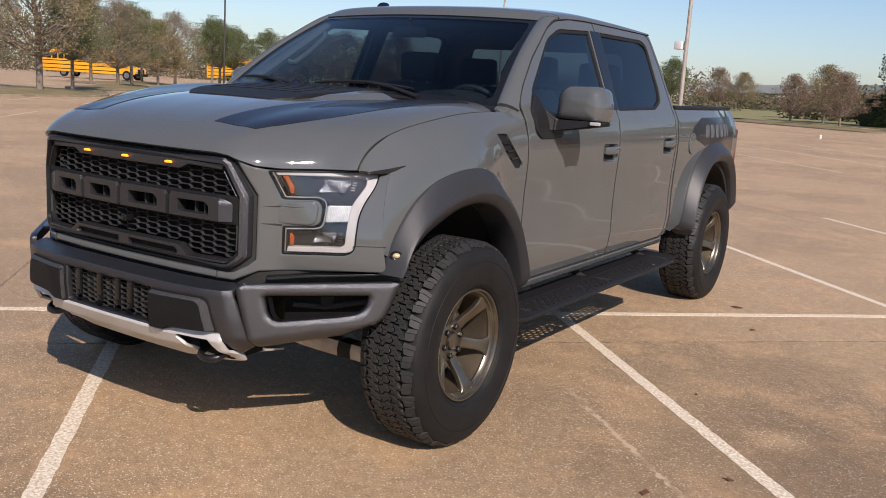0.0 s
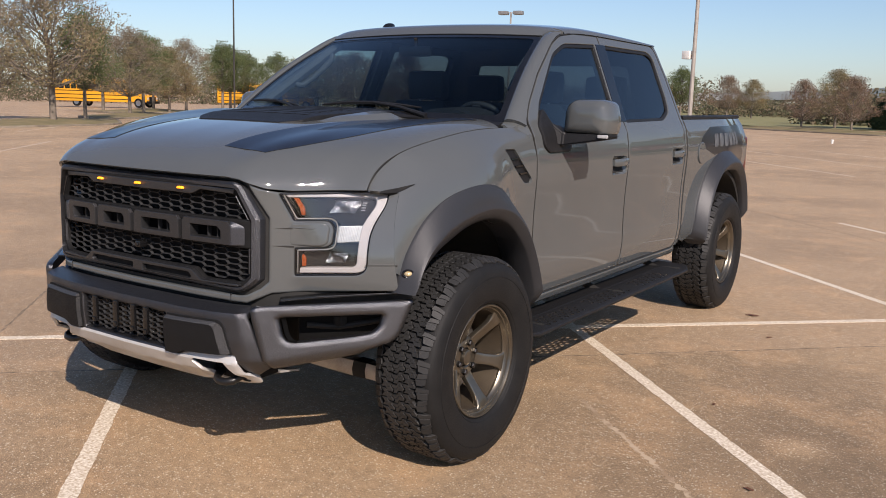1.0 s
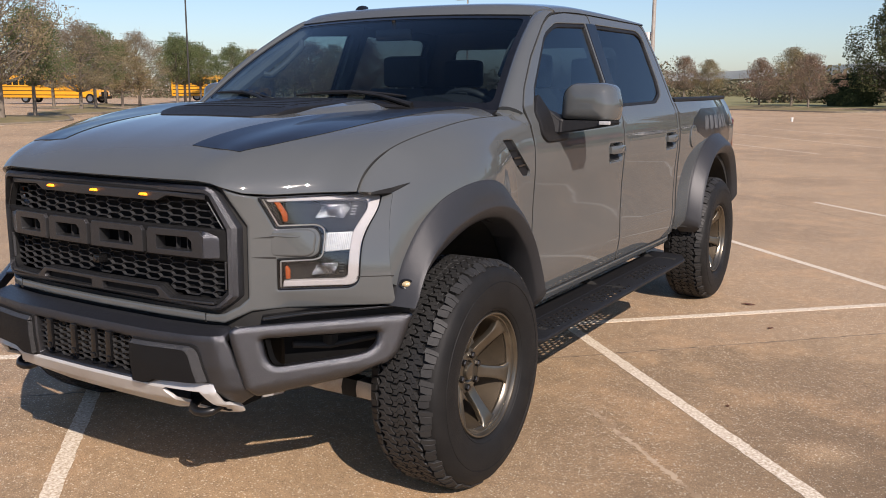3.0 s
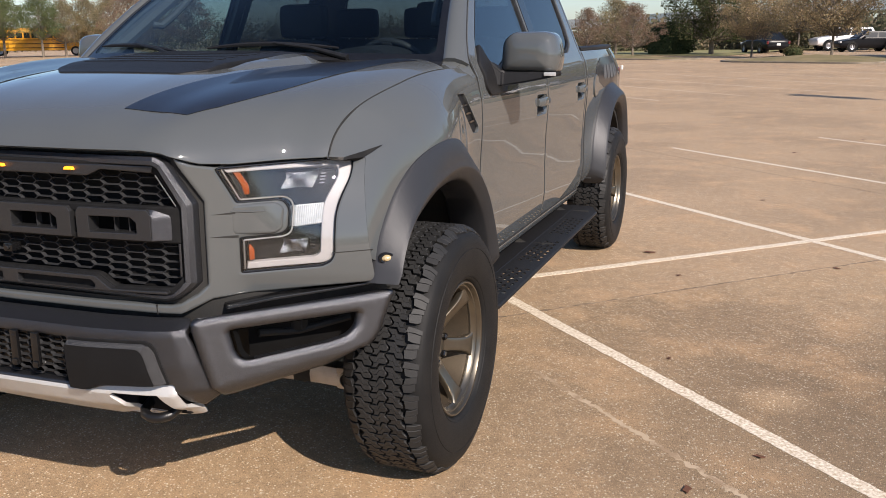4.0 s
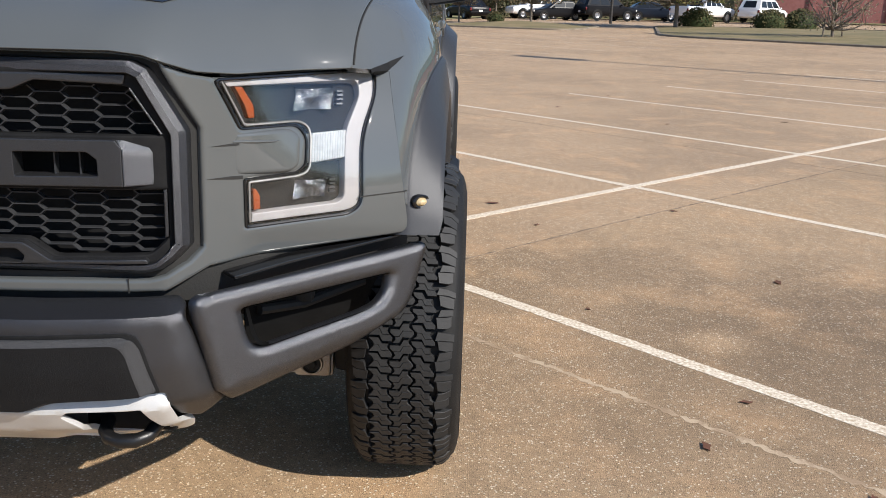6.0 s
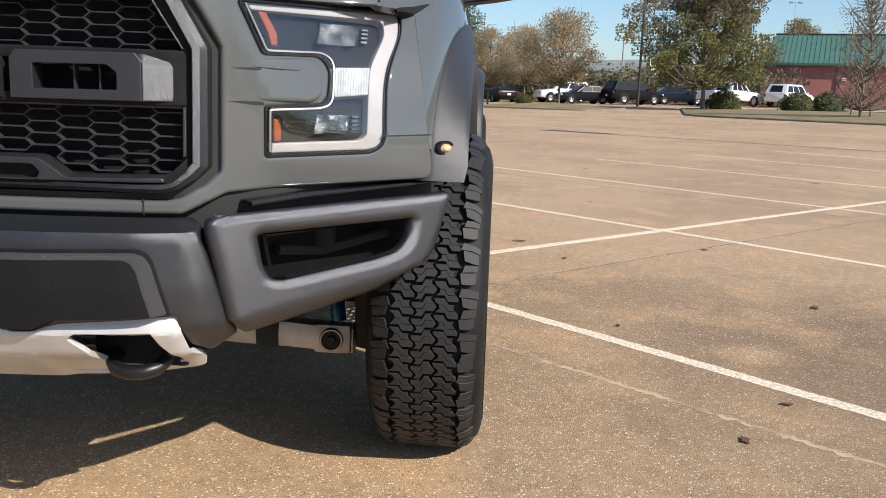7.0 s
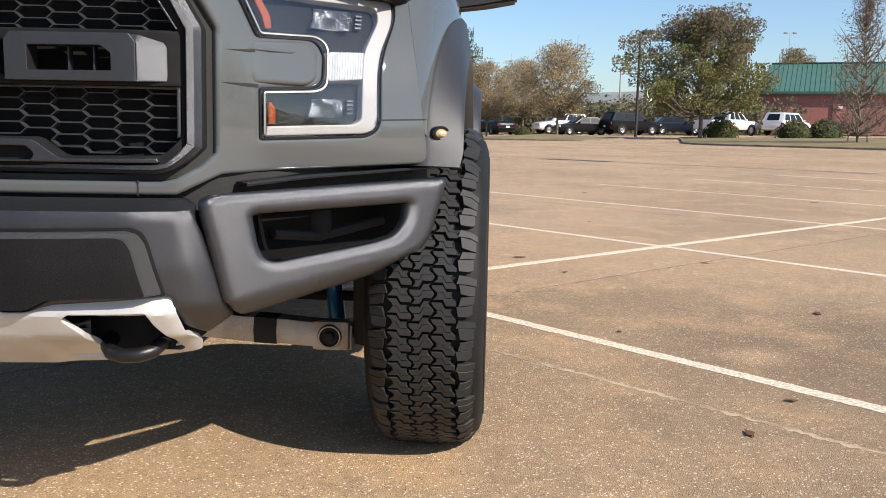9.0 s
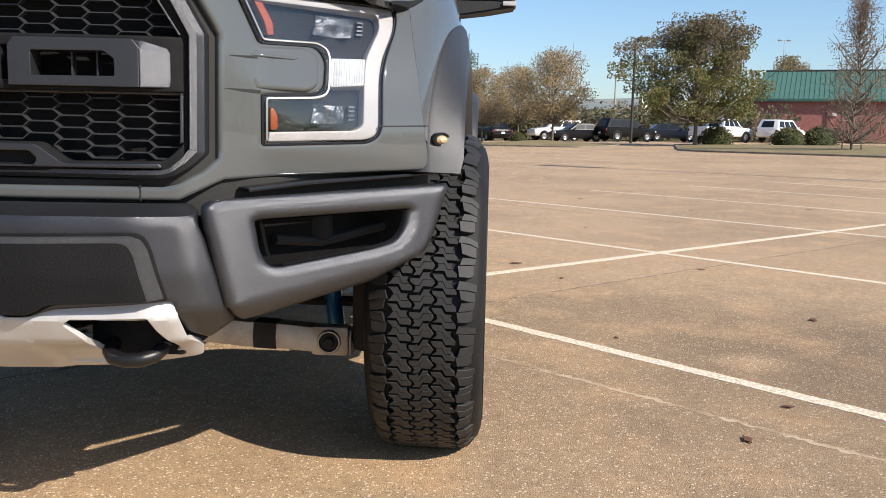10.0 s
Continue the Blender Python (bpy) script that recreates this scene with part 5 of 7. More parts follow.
for blade, arm in ((((-0.12, 0.062), (0.18, 0.098), (0.54, 0.072)), ((0.22, 0.098), (0.42, 0.060), (0.60, -0.01))), (((-0.92, 0.098), (-0.62, 0.094), (-0.30, 0.040)), ((-0.62, 0.096), (-0.42, 0.050), (-0.28, -0.01)))):
    def over_glass(u, v, lift):
        return shield_at(u, v) + Vector((0, -0.6, 0.8)) * lift

    wp = part("wiper", tube([over_glass(u, v, 0.012) for u, v in arm], [0.006, 0.008, 0.013], 8), BLACK, truck, "black windshield wiper")
    part("wiper_blade", tube([over_glass(blade[0][0] * (1 - t) ** 2 + 2 * t * (1 - t) * (2 * blade[1][0] - (blade[0][0] + blade[2][0]) / 2) + blade[2][0] * t * t, blade[0][1] * (1 - t) ** 2 + 2 * t * (1 - t) * (2 * blade[1][1] - (blade[0][1] + blade[2][1]) / 2) + blade[2][1] * t * t, 0.006) for t in np.linspace(0, 1, 9)], [0.004, 0.007, 0.008, 0.009, 0.010, 0.009, 0.008, 0.007, 0.004], 6), BLACK, wp)

# rear wall of the cab with its window
rear_hole = filleted([(-0.64, 1.46), (0.64, 1.46), (0.60, 1.77), (-0.60, 1.77)], 0.05)
part("cab_rear", sheet(filleted([(-0.965, 0.56), (0.965, 0.56), (0.955, 1.41), (0.77, 1.87), (0.60, 1.925), (-0.60, 1.925), (-0.77, 1.87), (-0.955, 1.41)], 0.03), lambda x, z: Vector((x, 3.765 - 0.16 * max(0.0, z - 1.42), z)), [rear_hole], step=0.1, thick=0.03, side=-1), PAINT, truck)
part("rear_window", sheet(rear_hole, lambda x, z: Vector((x, 3.765 - 0.16 * max(0.0, z - 1.42), z)), step=0.2, thick=0.005, side=-1), PRIVACY, truck)

# mirrors
for s in (1, -1):
    flip = (lambda b: b) if s > 0 else mirrored

    def mirror_ring(k, y):
        loop = filleted([(1.008, 1.362), (1.255, 1.358), (1.268, 1.43), (1.245, 1.515), (1.205, 1.532), (1.055, 1.530), (1.016, 1.490)], [0.02, 0.02, 0.03, 0.04, 0.03, 0.04, 0.03], 4)
        cx, cz = 1.15, 1.44
        return [(cx + (x - cx) * k, y, cz + (z - cz) * k) for x, z in loop]

    cap = skin([mirror_ring(k, y) for k, y in ((0.30, 1.868), (0.62, 1.872), (0.84, 1.885), (0.95, 1.908), (1.0, 1.95), (1.0, 2.02), (0.97, 2.035))])
    mir = part("door_mirror", flip(cap), PAINT, truck, "grey capped door mirror on a black arm", 60)
    part("mirror_glass", flip(skin([mirror_ring(k, y) for k, y in ((0.90, 2.036), (0.90, 2.040))])), CHROME, mir)
    base = skin([[(x, y, z) for x, y, z in r] for r in ([(1.26, 1.89, 1.345), (1.26, 2.03, 1.345), (1.26, 2.03, 1.362), (1.26, 1.89, 1.364)], [(1.15, 1.875, 1.322), (1.15, 2.03, 1.325), (1.15, 2.03, 1.36), (1.15, 1.88, 1.364)], [(1.03, 1.86, 1.302), (1.03, 1.98, 1.305), (1.03, 1.98, 1.362), (1.03, 1.87, 1.364)], [(0.985, 1.80, 1.305), (0.985, 1.93, 1.305), (0.975, 1.93, 1.40), (0.975, 1.82, 1.42)])])
    bmesh.ops.bevel(base, geom=base.edges[:], offset=0.008, segments=2, affect="EDGES")
    part("mirror_arm", flip(base), BLACK, mir, "black mirror arm")
    part("mirror_signal", flip(box((1.235, 1.884, 1.355), (0.05, 0.02, 0.016), 0.004)), WHITELENS, mir, "clear turn signal")
    part("mirror_sail", flip(sheet(filleted([(1.700, 1.40), (1.715, 1.30), (1.760, 1.268), (1.99, 1.268), (2.01, 1.30), (1.98, 1.378), (1.86, 1.392), (1.800, 1.480), (1.765, 1.465)], 0.02), flank, step=0.04, thick=0.03, rnd=0.008, raised=0.012)), BLACK, mir)

# painted corner between fender, door and windscreen pillar
foot_bm = skin([[(x, y, z) for x, z in prof] for y, prof in ((1.500, ((0.80, 1.33), (0.955, 1.33), (0.955, 1.360), (0.935, 1.385), (0.905, 1.403), (0.80, 1.412))), (1.575, ((0.80, 1.33), (0.978, 1.33), (0.976, 1.360), (0.955, 1.392), (0.925, 1.416), (0.80, 1.430))), (1.640, ((0.80, 1.33), (0.997, 1.33), (0.992, 1.360), (0.972, 1.398), (0.945, 1.432), (0.80, 1.450))))])
part("pillar_foot", mirrored(foot_bm), PAINT, truck, "", 50)
part("pillar_foot", foot_bm, PAINT, truck, "", 50)

# ---- bed ----
BED = [(3.812, 0.60), (3.93, 0.575)] + bowed(4.69, 0.46, 0.592, 0.680, 170, 10) + [(5.40, 0.575), (5.56, 0.62), (5.585, 1.0), (5.575, 1.40), (5.56, 1.425), (3.812, 1.425)]
for s in (1, -1):
    flip = (lambda b: b) if s > 0 else mirrored
    bed = part("bed_side", flip(sheet(BED, bed_at, step=0.05, thick=0.05, rnd=0.004)), PAINT, truck, "grey bed side with pale decal", 50)
    # dark tube paints the shade between cab and bed
    part("cab_gap", flip(tube([flank(3.804, z) + Vector((-0.004, 0, 0)) for z in np.linspace(0.58, 1.41, 16)], 0.0072, 6)), UNDER, bed)
    part("bed_rail", flip(skin([[(bed_at(y, 1.42).x + dx, y, z) for dx, z in ((0.004, 1.424), (0.004, 1.440), (-0.006, 1.447), (-0.075, 1.447), (-0.085, 1.43), (-0.085, 1.0), (-0.07, 1.0), (-0.07, 1.424))] for y in np.linspace(3.81, 5.57, 12)])), BLACK, truck, "black bed rail cap")
    decal = [(4.06, 1.225), (4.16, 1.31), (4.35, 1.368), (5.40, 1.372), (5.42, 1.10), (5.34, 1.00), (5.25, 1.06), (5.05, 1.135), (4.68, 1.185), (4.42, 1.165), (4.22, 1.215)]
    part("bed_decal", flip(sheet(decal, bed_at, step=0.05, thick=0.0015, raised=0.0018)), DECAL, bed, "dark decal")
    for k in range(6):
        y = 4.40 + 0.128 * k
        part("decal_block", flip(sheet(filleted([(y, 1.222), (y + 0.092, 1.222), (y + 0.108, 1.318), (y + 0.016, 1.318)], 0.02), bed_at, step=0.05, thick=0.0015, raised=0.0036)), LETTER, bed)
    part("tail_lamp", flip(box((0.882, 5.580, 1.10), (0.085, 0.06, 0.34), 0.02)), REDLENS, truck, "red tail lamp")
    if s > 0:
        part("fuel_door", sheet([(4.12 + 0.075 * math.cos(t), 1.19 + 0.075 * math.sin(t)) for t in np.linspace(0, 2 * math.pi, 25)[:-1]], flank, step=0.04, thick=0.006, raised=0.003, rnd=0.003), PAINT, bed, "round fuel door", 50)
part("bed_floor", box((0, 4.69, 0.95), (1.66, 1.74, 0.04), 0.004), BLACK, truck)
part("bed_front", box((0, 3.83, 1.20), (1.84, 0.03, 0.46), 0.004), PAINT, truck)
part("tailgate", box((0, 5.565, 1.16), (1.62, 0.05, 0.52), 0.015), PAINT, truck, "grey tailgate")
part("rear_bumper", box((0, 5.66, 0.66), (1.70, 0.16, 0.18), 0.03), BLACK, truck)


# ---- wheels ----
TYRE_R, LUG = 0.431, 0.012


def tyre_body():
    h = [(0.112, 0.244), (0.123, 0.2455), (0.132, 0.252), (0.141, 0.270), (0.149, 0.305), (0.151, 0.340), (0.1475, 0.378), (0.139, 0.404), (0.126, 0.417), (0.095, 0.4245), (0.05, 0.4265)]
    prof = [(x, r) for x, r in h] + [(-x, r) for x, r in reversed(h)] + [(-0.104, 0.238), (0.094, 0.240)]
    return lathe(prof, 96, closed=True)


def tread_at(u, v):
    """Unrolled tread: u across in metres, v along the circumference."""
    a = abs(u)
    if a < 0.095:
        r, x = TYRE_R - 0.1 * a * a, u
    else:
        t = min((a - 0.095) / 0.085, 1.0)
        x = math.copysign(0.095 + 0.046 * math.sin(t * 1.45), u)
        r = TYRE_R - 0.001 - 0.055 * (1 - math.cos(t * 1.45)) - 0.008 * t
    return Vector((x, r * math.cos(v / TYRE_R), r * math.sin(v / TYRE_R)))


def tread():
    """Interlocking blocks in three zigzag columns, siped shoulder lugs, sidewall biters."""
    n = 68
    step = 2 * math.pi * TYRE_R / n
    verts, faces = [], []
    rt = random.Random(5)

    def lug(pts, h):
        cu, cv = sum(p[0] for p in pts) / len(pts), sum(p[1] for p in pts) / len(pts)
        o, k = len(verts), len(pts)

        def normal(u, p):
            nrm = Vector((0, p.y, p.z)).normalized()
            w = min(max((abs(u) - 0.095) / 0.06, 0.0), 1.0)
            return (nrm * (1 - 0.75 * w) + Vector((math.copysign(0.8 * w, u), 0, 0))).normalized()

        for grow, hh in ((0.0008, -0.010), (0.0, h - 0.0012), (-0.0011, h)):
            for u, v in pts:
                d = Vector((u - cu, v - cv))
                d = d.normalized() * grow
                p = tread_at(u + d.x, v + d.y)
                verts.append(p + normal(u, p) * hh * (1 - 0.5 * min(max((abs(u) - 0.10) / 0.035, 0.0), 1.0) if hh > 0 else 1))
        for j in range(k):
            b = (j + 1) % k
            faces.append((o + j, o + b, o + k + b, o + k + j))
            faces.append((o + k + j, o + k + b, o + 2 * k + b, o + 2 * k + j))
        faces.append(tuple(range(o + 2 * k, o + 3 * k)))

    edges, phase, gap = (-0.079, -0.0265, 0.0265, 0.079), (0.10, 0.45, 0.80, 0.25), 0.0072

    def edge(c, v):
        q = (v / step + phase[c]) % 1.0
        w = 1 - abs(4 * q - 2) if q < 1 else 0
        return edges[c] + 0.0066 * max(-1.0, min(1.0, 2.0 * w))

    for i in range(n):
        for c in range(3):
            jump = (0.0150, -0.0142, 0.0150)[c]
            v0 = i * step + (0.0, 0.0185, 0.007)[c]
            mid = (edges[c] + edges[c + 1]) / 2 + rt.uniform(-0.003, 0.003)
            high = step - 0.0068
            cut = high * rt.uniform(0.44, 0.56)
            for a, b in ((v0, v0 + cut - 0.0004), (v0 + cut + 0.0004, v0 + high)):
                m = (a + b) / 2
                left = [(edge(c, q) + gap / 2, q) for q in (b, m, a)]
                right = [(edge(c + 1, q + jump) - gap / 2, q + jump) for q in (a, m, b)]
                lug(left + [(mid - 0.0045, a), (mid + 0.0045, a + jump)] + right + [(mid + 0.0045, b + jump), (mid - 0.0045, b)], LUG + rt.uniform(-0.0005, 0.0003))
    # shoulders: broad and narrow lugs by turns, ragged at both ends, with biters down the sidewall
    m = 50
    pitch = 2 * math.pi * TYRE_R / m
    for i in range(m):
        for f in (1, -1):
            v0 = i * pitch + (0.004 if f > 0 else 0.029) + rt.uniform(-0.0015, 0.0015)
            g = 0.0075 if i % 2 else 0.0058
            inner, deep = (0.0815, 0.0880) if i % 2 else (0.0870, 0.0825)
            skew = 0.006 if i % 2 else -0.004
            c = v0 + pitch * rt.uniform(0.44, 0.56)
            outer = 0.137 if i % 2 else 0.130
            lug([(f * (inner + 0.006), v0 + g), (f * 0.112, v0 + g + skew * 0.4), (f * outer, v0 + g + skew + 0.002), (f * outer, c - 0.0006 + skew), (f * 0.112, c - 0.0006 + skew * 0.4), (f * inner, c - 0.0006)][::f], LUG)
            lug([(f * deep, c + 0.0006), (f * 0.112, c + 0.0006 + skew * 0.4), (f * (outer - 0.005), c + 0.0006 + skew), (f * (outer - 0.005), v0 + pitch - 0.003 + skew), (f * 0.112, v0 + pitch + skew * 0.4), (f * (deep + 0.004), v0 + pitch - 0.003)][::f], LUG)
            reach = (0.172 if i % 4 == 1 else 0.164) if i % 2 else 0.150
            lug([(f * (outer + 0.006), v0 + 0.008 + skew), (f * reach, v0 + 0.014 + skew), (f * reach, v0 + pitch - 0.015 + skew), (f * (outer + 0.006), v0 + pitch - 0.006 + skew)][::f], 0.0030)
    bm = mesh_of(verts, faces)
    bmesh.ops.recalc_face_normals(bm, faces=bm.faces)
    return bm


def rim_parts():
    barrel = lathe([(0.112, 0.246), (0.122, 0.243), (0.1255, 0.239), (0.124, 0.234), (0.114, 0.2295), (0.109, 0.2285), (0.107, 0.224), (0.094, 0.2205), (0.088, 0.2150), (0.082, 0.2150), (0.080, 0.221), (0.05, 0.219), (-0.10, 0.204), (-0.115, 0.213), (-0.115, 0.230), (-0.108, 0.234), (-0.08, 0.220), (0.075, 0.229), (0.098, 0.238)], 96, closed=True)
    spokes = []
    for i in range(6):
        a = 2 * math.pi * (i + 0.75) / 6
        rings = []
        for r, w, x in ((0.046, 0.029, 0.029), (0.075, 0.0275, 0.032), (0.105, 0.0255, 0.044), (0.135, 0.0250, 0.060), (0.165, 0.0265, 0.076), (0.190, 0.0310, 0.088), (0.207, 0.0390, 0.094), (0.2195, 0.052, 0.096)):
            d = 0.028
            loop = [(-w * 0.86, x - d), (-w, x - 0.009), (-w + 0.003, x - 0.002), (-w + 0.008, x), (-w * 0.3, x - 0.0004), (w * 0.3, x - 0.0004), (w - 0.008, x), (w - 0.003, x - 0.002), (w, x - 0.009), (w * 0.86, x - d)]
            rings.append([(xx, r * math.cos(a) - t * math.sin(a), r * math.sin(a) + t * math.cos(a)) for t, xx in loop])
        spokes.append(skin(rings))
    hub = lathe([(0.030, 0.040), (0.034, 0.046), (0.033, 0.078), (0.026, 0.090), (-0.01, 0.092), (-0.01, 0.040)], 48, closed=True)
    well = lathe([(0.081, 0.2125), (0.05, 0.207), (-0.10, 0.192), (-0.10, 0.198), (0.05, 0.213), (0.081, 0.2165)], 72, closed=True)
    return barrel, spokes, hub, well


def flattened(bm, hub):
    """The foot of a loaded tyre, pressed flat on the ground."""
    for v in bm.verts:
        v.co.z = max(v.co.z, 0.0015 - hub[2])
    return bm


def wheel(hub, name, label):
    """A wheel about its own middle, outer face towards +x."""
    w = new(name)
    w.parent = truck
    w.matrix_basis = Matrix.Translation(hub)
    tagged(w, label)
    tyre = part("tyre", flattened(tyre_body(), hub), RUBBER, w, "black all-terrain tyre", 40)
    tr = part("tread", flattened(tread(), hub), TREAD, w, "deep interlocking tread blocks", 30)
    for x, r0, r1 in ((0.1478, 0.360, 0.3635), (0.1340, 0.2575, 0.2610)):
        part("sidewall_ring", lathe([(x, r0), (x + 0.0032, (r0 + r1) / 2), (x, r1)], 72), RUBBER, w)
    barrel, spokes, hb, well = rim_parts()
    part("rim", barrel, BRONZE, w, "satin bronze rim", 40)
    part("rim_well", well, BRONZEDARK, w, "inner barrel in bronze darkened as shade", 40)
    for s in spokes:
        part("spoke", s, BRONZE, w, "", 40)
    part("hub", hb, BRONZE, w)
    part("hub_cap", lathe([(0.046, 1e-4), (0.046, 0.026), (0.043, 0.033), (0.034, 0.036), (0.01, 0.036), (0.01, 0.044)], 32), BRONZE, w, "satin bronze hub cap")
    for i in range(6):
        a = 2 * math.pi * (i + 0.25) / 6
        part("lug_nut", moved(disc(0.050, 0.0135, 0.04, 6, 0.004), Matrix.Translation((0, 0.063 * math.cos(a), 0.063 * math.sin(a)))), GLOSSBLACK, w)
    part("brake_disc", lathe([(-0.035, 0.09), (-0.035, 0.175), (-0.06, 0.175), (-0.06, 0.09)], 48, closed=True), STEEL, w)
    part("caliper", moved(box((-0.045, 0.0, 0.155), (0.08, 0.16, 0.05), 0.012), Matrix.Rotation(radians(70), 4, "X")), UNDER, w)
    part("inner_barrel", lathe([(-0.10, 0.19), (-0.10, 0.05), (-0.085, 0.05), (-0.085, 0.19)], 48, closed=True), UNDER, w)
    return w


w0 = wheel(HUB_F, "front_wheel", "bronze six-spoke wheel with all-terrain tyre")
w1 = copy_thing(w0, Matrix.Translation(HUB_R))
w1.name = "rear_wheel"
for hub, nm in ((HUB_F, "front_wheel"), (HUB_R, "rear_wheel")):
    wx = copy_thing(w0, Matrix.Translation((-hub[0], hub[1], hub[2])) @ Matrix.Rotation(math.pi, 4, "Z"))
    wx.name = nm

# ---- running boards ----
for s in (1, -1):
    flip = (lambda b: b) if s > 0 else mirrored
    holes = []
    for g0 in (1.62, 2.22, 2.86):
        for i in range(4):
            for j in range(7):
                y, x = g0 + j * 0.066 + (0.033 if i % 2 else 0), 1.025 + i * 0.028
                holes.append([(x + 0.0105 * math.cos(t), y + 0.021 * math.sin(t)) for t in np.linspace(0, 2 * math.pi, 7)[:-1]])
    out = filleted([(0.88, 1.42), (1.10, 1.42), (1.135, 1.50), (1.135, 3.60), (1.09, 3.72), (0.88, 3.74)], [0.01, 0.03, 0.04, 0.08, 0.06, 0.01])
    board = part("running_board", flip(sheet(out, lambda x, y: Vector((x, y, 0.452 - 0.25 * max(0.0, x - 1.105))), holes, step=0.12, thick=0.006)), BLACK, truck, "black perforated running board")
    part("board_edge", flip(tube([(0.97, 1.43, 0.442), (1.095, 1.43, 0.438), (1.131, 1.505, 0.433), (1.131, 3.60, 0.433), (1.085, 3.715, 0.438), (0.97, 3.73, 0.442)], 0.012, 8)), BLACK, board)
    part("board_edge", flip(tube([(0.985, 1.43, 0.440), (0.985, 3.73, 0.440)], 0.014, 8)), BLACK, board)
    for y in (1.62, 2.6, 3.55):
        part("board_bracket", flip(tube([(1.10, y, 0.436), (0.95, y, 0.43), (0.75, y, 0.52)], 0.022, 8)), UNDER, board)

# ---- chassis ----
for s in (1, -1):
    flip = (lambda b: b) if s > 0 else mirrored
    part("frame_rail", flip(box((0.50, 3.0, 0.55), (0.09, 5.0, 0.16), 0.012)), UNDER, truck)
    arm = skin([[(x, y + dy, z + dz) for dy, dz in ((-0.04, -0.034), (-0.046, 0.0), (-0.035, 0.034), (0.03, 0.034), (0.04, 0), (0.03, -0.034))] for x, y, z in ((0.30, 0.86, 0.335), (0.42, 0.87, 0.325), (0.50, 0.90, 0.310), (0.62, 0.93, 0.298), (0.70, 0.945, 0.288), (0.76, 0.955, 0.280), (0.80, 0.96, 0.278))])
    a = part("control_arm", flip(arm), ALU, truck, "cast aluminium lower control arm", 30)
    part("arm_knuckle", flip(moved(lathe([(0.02, 0.026), (0.025, 0.028), (0.025, 0.031), (0.020, 0.034), (-0.05, 0.034), (-0.05, 0.026)], 28, closed=True), pose(0.740, 0.915, 0.286, 0, 0, -86))), STEEL, a)
    part("arm_lug", flip(box((0.742, 0.928, 0.286), (0.108, 0.052, 0.086), 0.014)), ALU, a)
    part("arm_bolt", flip(join(moved(disc(0.022, 0.026, 0.05, 28), pose(0.740, 0.918, 0.286, 0, 0, -86)), moved(disc(0.034, 0.015, 0.03, 6, 0.003), pose(0.740, 0.918, 0.286, 0, 0, -86)))), UNDER, a, "steel pivot bolt")
    # dark band round the middle of the arm
    sleeve = skin([[(x, y + dy * 1.05, z + dz * 1.05) for dy, dz in ((-0.04, -0.034), (-0.046, 0.0), (-0.035, 0.034), (0.03, 0.034), (0.04, 0), (0.03, -0.034))] for x, y, z in ((0.535, 0.909, 0.3065), (0.560, 0.915, 0.304), (0.595, 0.9235, 0.300))])
    part("arm_sleeve", flip(sleeve), UNDER, a, "dark band round the arm", 30)
    part("shock_absorber", flip(join(tube([(0.722, 1.13, 0.285), (0.68, 1.11, 0.74)], 0.026, 16))), BLUE, truck, "blue shock absorber", 60)
    part("coil_spring", flip(tube([(0.695 + 0.055 * math.cos(t), 1.12 + 0.055 * math.sin(t), 0.46 + 0.012 * t) for t in np.linspace(0, 24, 120)], 0.009, 6)), UNDER, truck)
    part("steering_knuckle", flip(join(box((0.84, 0.978, 0.42), (0.08, 0.12, 0.34), 0.03), tube([(0.45, 1.14, 0.36), (0.84, 1.12, 0.36)], 0.016, 8))), UNDER, truck)
    part("upper_arm", flip(tube([(0.50, 0.80, 0.66), (0.80, 0.96, 0.60), (0.50, 1.15, 0.66)], 0.02, 8)), UNDER, truck)
part("engine_block", join(box((0, 0.95, 0.66), (0.9, 1.0, 0.50), 0.05), box((0, 0.60, 0.42), (0.80, 0.30, 0.05), 0.01, None)), UNDER, truck)
part("crossmember", join(box((0, 0.86, 0.36), (0.70, 0.12, 0.10), 0.02), box((0, 1.15, 0.40), (0.9, 0.12, 0.10), 0.02)), UNDER, truck)
part("underbody", join(box((0, 2.9, 0.62), (1.80, 2.5, 0.12), 0.03), box((0, 4.7, 0.86), (1.6, 1.7, 0.10), 0.02), box((-0.25, 2.6, 0.48), (0.5, 1.2, 0.22), 0.06)), UNDER, truck)
part("rear_axle", join(tube([(-0.86, 4.678, 0.448), (0.86, 4.678, 0.448)], 0.045, 12), moved(lathe([(-0.13, 0.02), (-0.10, 0.13), (0.0, 0.16), (0.10, 0.13), (0.13, 0.02)], 24), pose(0.05, 4.678, 0.448)), tube([(0.0, 2.2, 0.52), (0.0, 4.6, 0.46)], 0.04, 12)), UNDER, truck)
part("skid_underplate", sheet(filleted([(-0.50, 0.20), (0.50, 0.20), (0.505, 0.55), (0.46, 0.60), (-0.46, 0.60), (-0.505, 0.55)], 0.02), lambda x, y: Vector((x, y, 0.400 - 0.15 * (y - 0.20) + 0.02 * smoothstep(0.44, 0.50, abs(x)))), step=0.04, thick=0.008, side=-1), SKID, truck, "silver plate under the engine")

